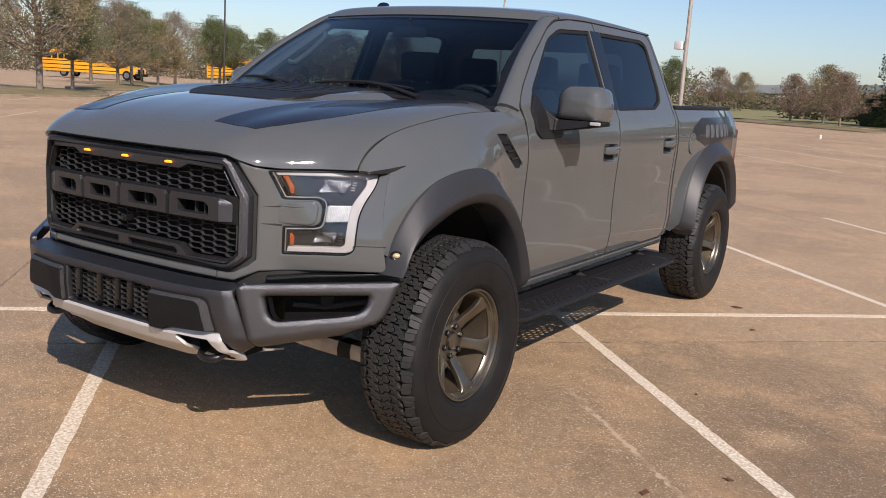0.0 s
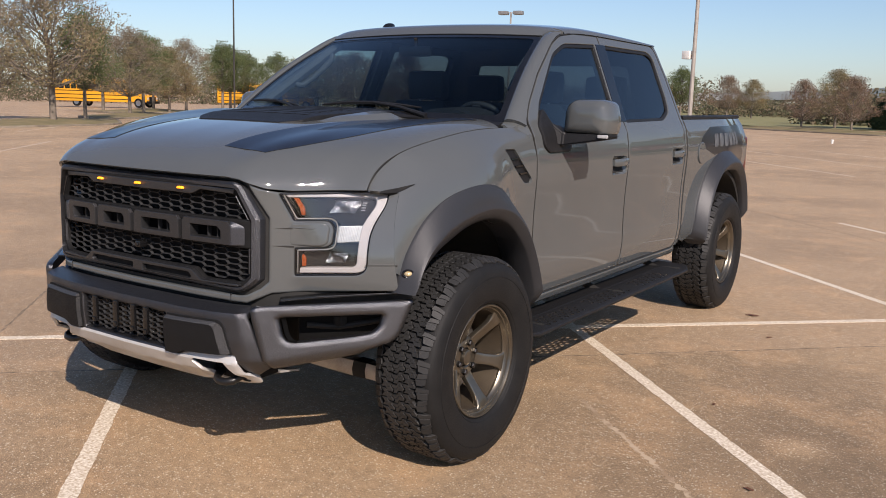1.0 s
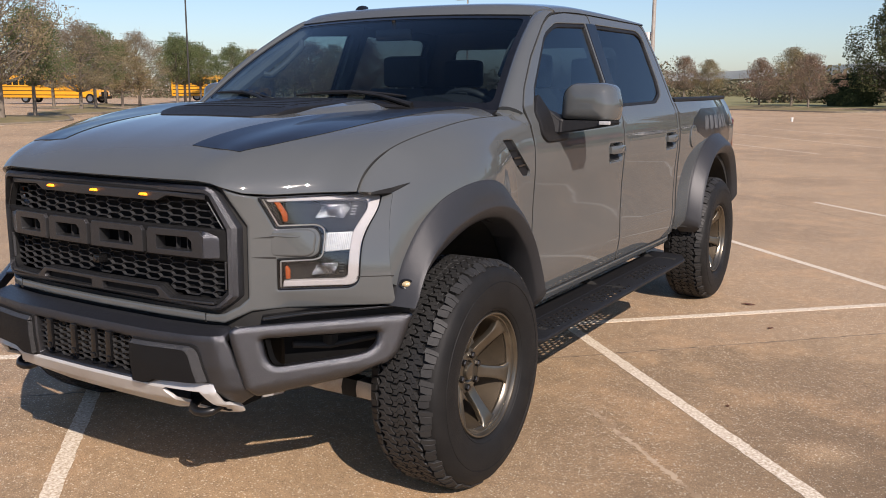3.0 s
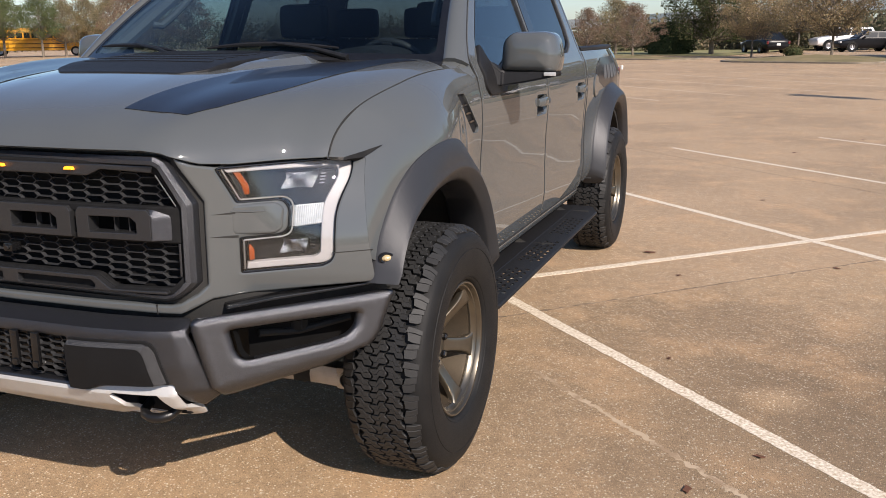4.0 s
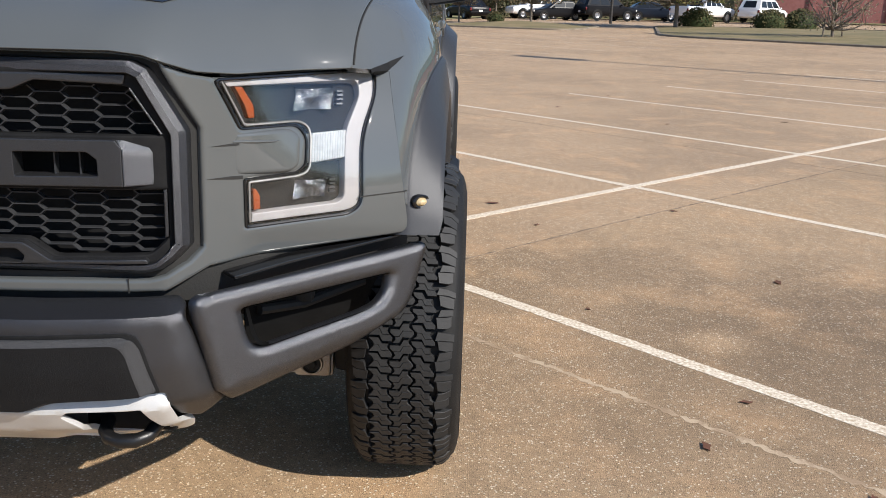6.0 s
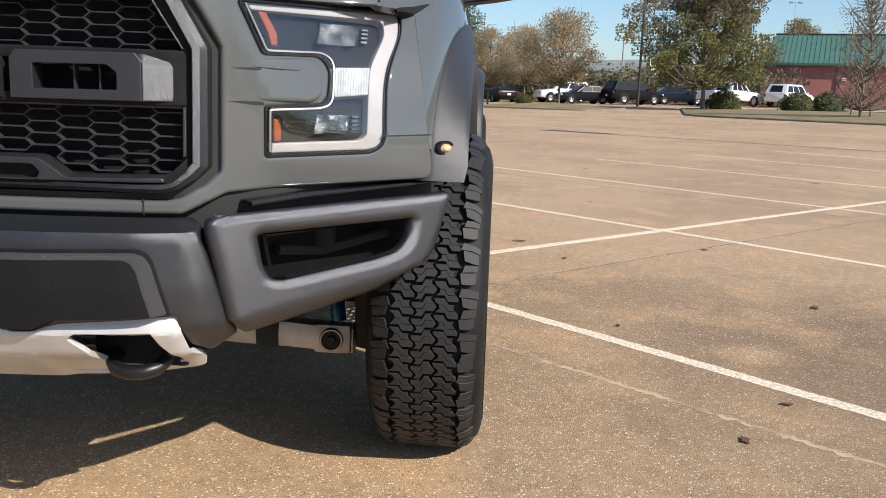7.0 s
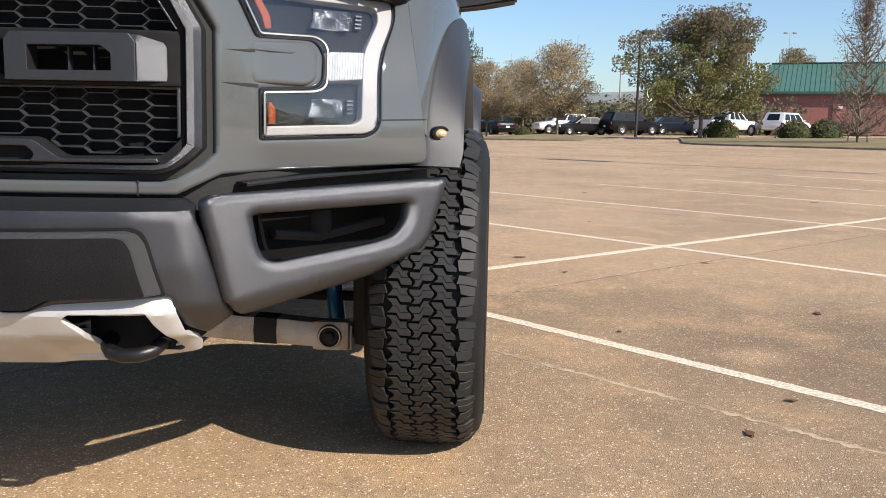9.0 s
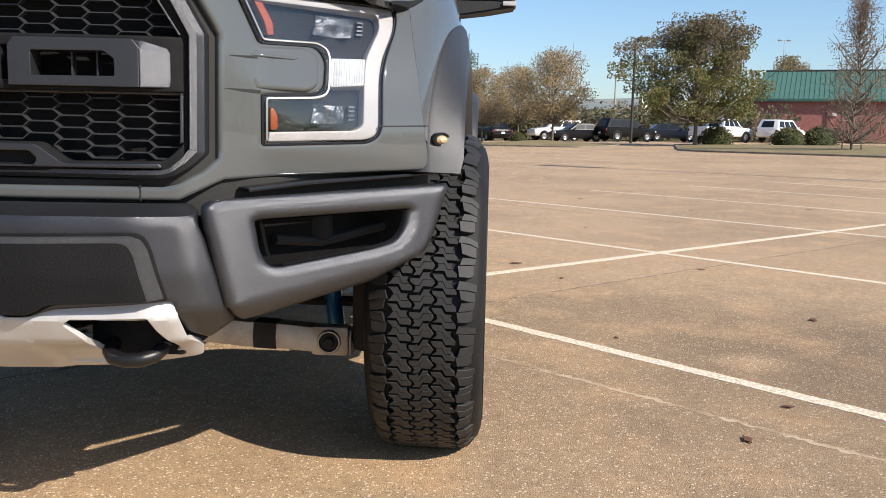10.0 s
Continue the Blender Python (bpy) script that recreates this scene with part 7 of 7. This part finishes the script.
def lamp_post(x, y, h, r, mat, heads, head_z=None, label="tall steel lamp post in the car park", turn=0, head=(0.72, 0.55, 0.28)):
    t = thing("lamp_post", label, "lamp post", m=pose(x, y, land(x, y), 0, 0, turn))
    part("post", tube([(0, 0, 0), (0, 0, h * 0.5), (0, 0, h)], [r, r * 0.85, r * 0.7], 10), mat, t)
    if mat is not DARKPOLE:
        part("footing", lathe([(0.0, 0.30), (0.55, 0.30), (0.6, 0.26), (0.6, 1e-3)], 16).copy(), KERB, t).matrix_basis = pose(0, 0, 0, 0, -90, 0)
    for dx in heads:
        z = head_z or h
        hd = part("lamp_head", box((dx, 0, z - 0.05), head, 0.05), (WHITEBOX if head_z else HEADGREY) if mat is not DARKPOLE else DARKPOLE, t)
        part("bracket", tube([(0, 0, z - 0.05), (dx, 0, z - 0.05)], 0.035, 6), mat, t)
    return t


lamp_post(-11.3, 40.6, 11.0, 0.11, POLE, (-0.36,), 3.9, turn=-15, head=(0.42, 0.40, 0.40))
lamp_post(-40.9, 38.8, 11.0, 0.06, DARKPOLE, (-0.5, 0.5))
lamp_post(-31.8, 58.6, 8.2, 0.09, POLE, (-0.6, 0.6), None, "lamp post with twin flat heads", 10)
lamp_post(10.7, 59.8, 7.0, 0.10, DARKPOLE, (0.55,), None, "dark lamp post with one head beside the road", 10)
lamp_post(13.3, 87.7, 6.3, 0.10, POLE, (0.5,), None, "pale lamp post with one head beside the road", 10)
lamp_post(13.9, 14.2, 10.0, 0.10, POLE, (-0.55, 0.55), None, "lamp post with twin heads in the car park", -35)
lamp_post(60.0, 185.0, 19.5, 0.06, POLE, (-0.9, 0.9), None, "tall floodlight mast far beyond the building")


# ---- vehicles ----
GLASSDARK = material("dark_car_glass", (0.010, 0.012, 0.013), 0.10, 0.0, (0.013, 0.015, 0.017), 2, spec=0.4)
RIM = material("silver_car_rim", (0.32, 0.32, 0.33), 0.35, 0.8, (0.24, 0.24, 0.25), 8)


def small_wheel(parent, x, y, r):
    w = part("wheel", moved(lathe([(0.09, r * 0.62), (0.11, r * 0.8), (0.10, r * 0.95), (0.07, r), (-0.10, r), (-0.10, r * 0.6)], 28, closed=True), pose(x, y, r, 0, 0, 0 if x > 0 else 180)), RUBBER, parent)
    part("rim", moved(lathe([(0.07, 1e-3), (0.085, r * 0.15), (0.06, r * 0.35), (0.09, r * 0.6), (0.04, r * 0.63)], 24), pose(x, y, r, 0, 0, 0 if x > 0 else 180)), RIM, w)


def extruded(profile, half, tuck=0.12, lift=0.0):
    """A side profile (y, z) drawn across the car's width with rounded shoulders."""
    cy = sum(p[0] for p in profile) / len(profile)
    cz = sum(p[1] for p in profile) / len(profile)
    rings = []
    for x, k in ((-half, 0.90), (-half + 0.03, 0.965), (-half + tuck, 1.0), (half - tuck, 1.0), (half - 0.03, 0.965), (half, 0.90)):
        rings.append([(x, cy + (y - cy) * (k * 0.3 + 0.7), cz + (z - cz) * k) for y, z in profile])
    return skin(rings)


def cabin(bottom, top, h0, h1, half0, half1):
    """Greenhouse: front and rear y at the belt and at the roof."""
    (a0, b0), (a1, b1) = bottom, top
    rings = []
    for t in (0.0, 0.85, 0.95, 1.0):
        k = t if t < 0.9 else t
        f, r = a0 + (a1 - a0) * k, b0 + (b1 - b0) * k
        hw = half0 + (half1 - half0) * k - (0.05 if t == 1.0 else 0)
        z = h0 + (h1 - h0) * k
        rings.append([(-hw, f + 0.1, z), (-hw * 0.6, f, z), (hw * 0.6, f, z), (hw, f + 0.1, z), (hw, r - 0.05, z), (hw * 0.6, r, z), (-hw * 0.6, r, z), (-hw, r - 0.05, z)])
    return skin(rings)


def pane(parent, pts):
    """A flat dark window set a little proud of the cabin."""
    v = [Vector(p) for p in pts]
    n = (v[1] - v[0]).cross(v[2] - v[0]).normalized()
    part("window", skin([[p - n * 0.02 for p in v], [p + n * 0.012 for p in v]]), GLASSDARK, parent, smooth=False)


def hull(stations):
    """A car body lofted along its length: (y, half width, underside, top)."""
    rings = []
    for y, w, zb, zt in stations:
        zs = zt - 0.10
        rings.append([(-w * 0.86, y, zb), (-w * 0.97, y, zb + 0.10), (-w, y, (zb + zs) / 2), (-w * 0.985, y, zs), (-w * 0.90, y, zt - 0.02), (-w * 0.55, y, zt), (w * 0.55, y, zt), (w * 0.90, y, zt - 0.02), (w * 0.985, y, zs), (w, y, (zb + zs) / 2), (w * 0.97, y, zb + 0.10), (w * 0.86, y, zb)])
    return skin(rings)


def vehicle(kind, mat, x, y, turn, label, z=None):
    t = thing(kind, label, "car" if kind != "parked_pickup" else "truck", m=pose(x, y, land(x, y) if z is None else z, 0, 0, turn))
    if kind == "sedan":
        L, W, H, belt, r = 4.7, 0.9, 1.45, 0.93, 0.33
        st = [(0, 0.70, 0.42, 0.62), (0.06, 0.80, 0.30, 0.70), (0.35, 0.87, 0.24, 0.79), (1.1, 0.90, 0.22, 0.92), (1.5, 0.90, 0.22, 0.95), (3.6, 0.90, 0.22, 0.99), (4.3, 0.88, 0.24, 0.98), (4.62, 0.82, 0.32, 0.92), (4.7, 0.72, 0.42, 0.80)]
        low, high = (1.25, 4.15), (2.05, 3.45)
        ax = (0.9, 3.65)
    elif kind == "suv":
        L, W, H, belt, r = 4.8, 0.95, 1.77, 1.08, 0.38
        st = [(0, 0.78, 0.50, 0.80), (0.07, 0.87, 0.40, 0.92), (0.4, 0.93, 0.34, 1.02), (1.2, 0.95, 0.32, 1.10), (1.6, 0.95, 0.32, 1.13), (4.5, 0.95, 0.34, 1.14), (4.74, 0.91, 0.42, 1.10), (4.8, 0.85, 0.50, 0.95)]
        low, high = (1.15, 4.74), (1.95, 4.36)
        ax = (0.92, 3.75)
    else:
        L, W, H, belt, r = 5.7, 0.98, 1.88, 1.12, 0.40
        st = [(0, 0.82, 0.55, 0.90), (0.07, 0.92, 0.46, 1.02), (0.4, 0.97, 0.40, 1.10), (1.4, 0.98, 0.40, 1.16), (5.5, 0.98, 0.44, 1.18), (5.66, 0.95, 0.50, 1.15), (5.7, 0.90, 0.55, 1.05)]
        low, high = (1.35, 3.80), (2.10, 3.50)
        ax = (0.98, 4.55)
    part("body", hull(st), mat, t, "", 40)
    part("cabin", cabin(low, high, belt, H, W - 0.06, W - 0.22), mat, t, "", 40)

    def side(s, ta, tb, q0, q1):
        f0, f1 = low[0] + 0.1, high[0] + 0.1
        r0, r1 = low[1] - 0.05, high[1] - 0.05
        pts = []
        for ty, q in ((ta, q0), (tb, q0), (tb, q1), (ta, q1)):
            a, b = f0 + (f1 - f0) * q, r0 + (r1 - r0) * q
            hw = W - 0.06 + (-0.16) * q
            pts.append((s * hw, a + (b - a) * ty, belt + (H - belt) * q))
        pane(t, pts if s > 0 else pts[::-1])

    k = 3 if kind != "sedan" else 2
    for s in (1, -1):
        for i in range(k):
            side(s, 0.05 + i * 0.9 / k + 0.02, 0.05 + (i + 1) * 0.9 / k - 0.02, 0.12, 0.80)
    for ends, d in ((0, -1), (1, 1)):
        y0, y1 = low[ends], high[ends]
        pts = []
        for sx, q in ((-1, 0.1), (1, 0.1), (1, 0.82), (-1, 0.82)):
            hw = (W - 0.06 - 0.16 * q) * 0.60
            pts.append((sx * hw, y0 + (y1 - y0) * q, belt + (H - belt) * q))
        pane(t, pts if ends == 0 else pts[::-1])
    for s in (1, -1):
        for yy in ax:
            small_wheel(t, s * (W - 0.09), yy, r)
            part("arch", moved(lathe([(0.012, r * 1.0), (0.016, r * 1.18), (0.0, r * 1.2)], 24), pose(s * (W - 0.005), yy, r, 0, 0, 0 if s > 0 else 180)), GLASSDARK, t)
        part("headlamp", box((s * (W - 0.25), 0.06, belt * 0.72), (0.36, 0.12, 0.14), 0.03), WHITELENS, t)
        part("tail_lamp", box((s * (W - 0.12), L - 0.05, belt * 0.80), (0.16, 0.12, 0.22), 0.03), REDLENS, t)
        part("side_mirror", box((s * (W + 0.08), low[0] + 0.45, belt + 0.08), (0.18, 0.10, 0.13), 0.03), mat, t)
    part("bumper", box((0, L - 0.02, 0.52), (W * 1.8, 0.12, 0.16), 0.04), mat, t)
    part("plate", box((0, L + 0.045, 0.62), (0.30, 0.012, 0.15), 0.004), WHITEBOX, t)
    if kind == "parked_pickup":
        part("bed_opening", box((0, 4.72, 1.165), (W * 1.72, 1.75, 0.03), 0.005), GLASSDARK, t)
    return t


WHITECAR = material("white_car_paint", (0.72, 0.72, 0.71), 0.3, 0.0, (0.68, 0.68, 0.67), 2, coat=0.8)
BLACKCAR = material("black_car_paint", (0.008, 0.008, 0.0095), 0.30, 0.0, (0.009, 0.009, 0.0105), 2, spec=0.16)
NAVYCAR = material("dark_blue_car_paint", (0.012, 0.017, 0.028), 0.30, 0.1, (0.014, 0.018, 0.028), 2, spec=0.2)
vehicle("parked_pickup", WHITECAR, 21.84, 72.7, 127, "white pickup parked beside the brick building")
vehicle("suv", WHITECAR, 26.3, 73.7, 135, "white station wagon parked beside the brick building")
vehicle("sedan", NAVYCAR, 18.5, 74.2, 95, "dark blue saloon car parked by the road")
vehicle("suv", BLACKCAR, 14.3, 73.0, 115, "black station wagon parked by the road")
vehicle("sedan", BLACKCAR, 6.0, 71.2, 290, "black saloon car parked by the road")
vehicle("suv", WHITECAR, 4.6, 76.2, 290, "white four-wheel drive parked behind a black car")
vehicle("sedan", BLACKCAR, 0.1, 70.6, 205, "black saloon car beside a thin tree")

# school buses
BUSYELLOW = material("school_bus_yellow", (0.72, 0.33, 0.012), 0.4, 0.0, (0.66, 0.30, 0.012), 2, coat=0.4)


def school_bus(x, y, turn):
    t = thing("school_bus", "yellow school bus with black rub rails parked in the lot", "bus", "school buses", m=pose(x, y, land(x, y), 0, 0, turn))
    prof = filleted([(-1.2, 0.55), (1.2, 0.55), (1.2, 2.55), (0.95, 2.95), (-0.95, 2.95), (-1.2, 2.55)], [0.05, 0.05, 0.15, 0.4, 0.4, 0.15], 5)
    part("bus_body", skin([[(px * k, yy, 0.55 + (pz - 0.55) * k) for px, pz in prof] for yy, k in ((2.0, 0.97), (2.1, 1.0), (11.3, 1.0), (11.45, 0.95))]), BUSYELLOW, t, "", 40)
    part("bus_hood", extruded([(0.0, 0.6), (0.0, 1.1), (0.25, 1.42), (2.1, 1.62), (2.1, 0.6)], 1.08), BUSYELLOW, t, "", 40)
    part("grille_panel", box((0, -0.02, 0.95), (1.2, 0.08, 0.5), 0.03), GLASSDARK, t)
    part("bumper", box((0, -0.10, 0.60), (2.3, 0.2, 0.28), 0.04), BLACKCAR, t)
    part("roof_panel", box((0, 6.7, 2.93), (1.7, 9.0, 0.06), 0.02), WHITEBOX, t)
    part("windshield", box((0, 2.02, 2.15), (2.0, 0.08, 0.75), 0.04), GLASSDARK, t)
    for s in (1, -1):
        for i in range(11):
            part("window", box((s * 1.2, 2.75 + i * 0.76, 2.18), (0.05, 0.60, 0.60), 0.02), GLASSDARK, t)
        for z in (0.85, 1.28, 1.68):
            part("rub_rail", box((s * 1.21, 6.7, z), (0.03, 9.2, 0.07), 0.01), BLACKCAR, t)
        for yy in (1.0, 8.6):
            small_wheel(t, s * 1.05, yy, 0.5)
        part("headlamp", box((s * 0.85, 0.0, 1.0), (0.25, 0.08, 0.22), 0.04), WHITELENS, t)
    return t


school_bus(-77.3, 60.9, 110.2)
school_bus(-70.5, 79.4, 128.0)



# ---- brick building, overpass ----
BRICK = material("red_brick_wall", (0.27, 0.10, 0.088), 0.85, 0.0, (0.33, 0.135, 0.12), 3, 0.4, 40)
GREENROOF = material("green_standing_seam_metal", (0.062, 0.150, 0.118), 0.5, 0.15, (0.082, 0.172, 0.138), 1.5)
# bridge concrete paled further, distance haze painted into its colour
OVERPASS = material("hazy_bridge_concrete", (0.78, 0.77, 0.75), 0.8, 0.0, (0.68, 0.67, 0.65), 0.3, 0.2, 6)
BX = 25.7
bld = thing("brick_building", "low red brick building with a green metal roof", "building", m=pose(BX, 84.0, land(BX, 84) - 0.1, 0, 0, -20))
LEN, DEEP, EAVE, RIDGE = 46.0, 11.0, 3.9, 6.9
part("wall", box((LEN / 2, 0.15, EAVE / 2), (LEN, 0.3, EAVE), 0.0), BRICK, bld)
part("wall", box((LEN / 2, DEEP - 0.15, EAVE / 2), (LEN, 0.3, EAVE), 0.0), BRICK, bld)
part("wall", box((0.15, DEEP / 2, EAVE / 2), (0.3, DEEP - 0.6, EAVE), 0.0), BRICK, bld)
part("wall", box((LEN - 0.15, DEEP / 2, EAVE / 2), (0.3, DEEP - 0.6, EAVE), 0.0), BRICK, bld)
for i in range(8):
    part("pilaster", box((0.3 + i * 6.4, -0.06, EAVE / 2), (0.6, 0.12, EAVE - 0.02), 0.02), BRICK, bld)
part("fascia_board", box((LEN / 2, -0.45, EAVE + 0.02), (LEN + 1.0, 0.06, 0.22), 0.01), GREENROOF, bld)
roof_v = [(-0.5, -0.45, EAVE), (LEN + 0.5, -0.45, EAVE), (LEN - 6, DEEP / 2, RIDGE), (0.6, DEEP / 2, RIDGE), (-0.5, DEEP + 0.45, EAVE), (LEN + 0.5, DEEP + 0.45, EAVE)]
rf = mesh_of(roof_v + [(x, y, z - 0.15) for x, y, z in roof_v], [(0, 1, 2, 3), (1, 5, 2), (5, 4, 3, 2), (4, 0, 3), (6, 9, 8, 7), (7, 8, 11), (11, 8, 9, 10), (10, 9, 6), (0, 6, 7, 1), (1, 7, 11, 5), (5, 11, 10, 4), (4, 10, 6, 0)])
roof = part("roof", rf, GREENROOF, bld, "green standing-seam metal roof", smooth=False)
for i in range(108):
    x = 0.1 + i * 0.428
    t = min(1.0, (x + 0.5) / 1.1, (LEN + 0.5 - x) / 6.5)
    a, b = Vector((x, -0.45, EAVE + 0.03)), Vector((x, -0.45 + t * (DEEP / 2 + 0.45), EAVE + 0.03 + t * (RIDGE - EAVE)))
    part("seam", tube([a, b], 0.028, 4), GREENROOF, roof, smooth=False)
part("ridge_cap", tube([(0.6, DEEP / 2, RIDGE + 0.02), (LEN - 6, DEEP / 2, RIDGE + 0.02)], 0.12, 6), DARKPOLE, roof)
part("vent_pipe", tube([(12, DEEP / 2 + 0.5, RIDGE - 0.4), (12, DEEP / 2 + 0.5, RIDGE + 0.7)], 0.15, 8), DARKPOLE, bld)
part("wall_lamp", box((7.0, -0.12, 2.6), (0.4, 0.2, 0.25), 0.03), WHITEBOX, bld)

deck = [(-190, 330, 3.4), (-120, 292, 4.0), (-66, 262, 4.7), (-32, 240, 5.7), (4, 212, 7.0), (36, 192, 7.9)]
over = thing("overpass", "pale concrete highway overpass on piers, lightened for haze, far off", "bridge")
rings = []
for i, p in enumerate(deck):
    p = Vector(p)
    d = (Vector(deck[min(i + 1, len(deck) - 1)]) - Vector(deck[max(i - 1, 0)])).normalized()
    w = Vector((-d.y, d.x, 0)).normalized() * 7
    rings.append([p - w, p - w + Vector((0, 0, 0.9)), p - w * 0.96 + Vector((0, 0, 0.9)), p - w * 0.96, p + w * 0.96, p + w * 0.96 + Vector((0, 0, 0.9)), p + w + Vector((0, 0, 0.9)), p + w, p + w * 0.8 - Vector((0, 0, 1.4)), p - w * 0.995 - Vector((0, 0, 1.3))])
part("deck", skin(rings), OVERPASS, over, smooth=False)
for i in range(len(deck) - 1):
    for t in (0.15, 0.65):
        p = Vector(deck[i]).lerp(Vector(deck[i + 1]), t)
        part("pier", tube([(p.x, p.y, land(p.x, p.y) - 1), (p.x, p.y, p.z - 1.3)], 0.9, 8), OVERPASS, over)

# ---- litter on the concrete ----
DRYLEAF = material("dry_leaf", (0.15, 0.055, 0.03), 0.8, 0.0, (0.10, 0.045, 0.02), 30)
rl = random.Random(3)
spots = [(1.953, 1.028, 0.032), (1.374, 4.45, 0.05), (1.636, 3.872, 0.03), (2.775, 2.82, 0.04), (2.18, 1.365, 0.025), (2.43, 10.7, 0.06), (3.9, 3.6, 0.05), (3.1, 2.2, 0.03), (2.6, 4.4, 0.03), (3.6, 9.2, 0.05), (4.6, 5.2, 0.04), (5.2, 9.8, 0.06), (2.1, 6.9, 0.03), (3.4, 12.6, 0.05), (1.75, 2.3, 0.02), (2.35, 0.75, 0.025), (4.4, 3.4, 0.03), (6.2, 13.5, 0.06)]
for x, y, s in [(a, b, c * 0.72) for a, b, c in spots]:
    a = rl.uniform(0, 6.28)
    ring = []
    for k in range(9):
        b = 2 * math.pi * k / 9
        r = s * (1.0 if k % 2 else 0.62)
        u, v = r * math.cos(b) * 1.5, r * math.sin(b) * 0.7
        ring.append((x + u * math.cos(a) - v * math.sin(a), y + u * math.sin(a) + v * math.cos(a), 0.004 + 0.14 * s * abs(math.sin(b)) * rl.uniform(0.3, 1)))
    bm = skin([ring, [(px, py, pz + 0.002) for px, py, pz in ring]])
    tagged(part("fallen_leaf", bm, DRYLEAF), "curled dry brown leaf lying on the concrete", "leaf", "fallen leaves")
cup = thing("paper_cup", "white paper cup standing upright on the concrete", "cup", m=pose(-4.2, 37.6, land(-4.2, 37.6)))
part("cup_wall", moved(lathe([(0, 0.04), (0.0, 0.045), (0.17, 0.06), (0.175, 0.055), (0.02, 0.04), (0.02, 1e-3)], 20), pose(0, 0, 0, 0, -90, 0)), WHITEBOX, cup)


# ---- slabs of the car park, with open joints ----
def slab(u0, v0, size):
    g = 0.004
    k = 4
    verts, faces = [], []
    for i in range(k + 1):
        for j in range(k + 1):
            uu, vv = u0 + g + (size - 2 * g) * i / k, v0 + g + (size - 2 * g) * j / k
            x, y = from_lot(uu, vv)
            verts.append((x, y, land(x, y)))
    for i in range(k):
        for j in range(k):
            a = i * (k + 1) + j
            faces.append((a, a + k + 1, a + k + 2, a + 1))
    top = len(verts)
    rim = [i * (k + 1) for i in range(k + 1)] + [k * (k + 1) + j for j in range(1, k + 1)] + [i * (k + 1) + k for i in range(k - 1, -1, -1)] + [j for j in range(k - 1, 0, -1)]
    for i in rim:
        x, y, z = verts[i]
        verts.append((x, y, z - 0.055))
    for a in range(len(rim)):
        b = (a + 1) % len(rim)
        faces.append((rim[a], rim[b], top + b, top + a))
    return mesh_of(verts, faces)


SLAB = 8.7
for i in range(-5, 6):
    for j in range(-5, 6):
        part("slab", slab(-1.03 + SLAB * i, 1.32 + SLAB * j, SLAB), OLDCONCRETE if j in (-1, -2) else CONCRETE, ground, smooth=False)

# tar in the joints, broken and uneven
for k in range(-2, 4):
    for along in (0, 1):
        c = (1.32 if along else -1.03) + SLAB * k
        for j in range(-2, 3):
            a, b = (-1.03 if along else 1.32) + SLAB * j + 0.02, (-1.03 if along else 1.32) + SLAB * (j + 1) - 0.02
            bm = strip(a, c, b, c, 0.014, 0.0009, 0.05, 0.006) if along else strip(c, a, c, b, 0.014, 0.0009, 0.05, 0.006)
            part("joint_filler", bm, JOINT, ground)
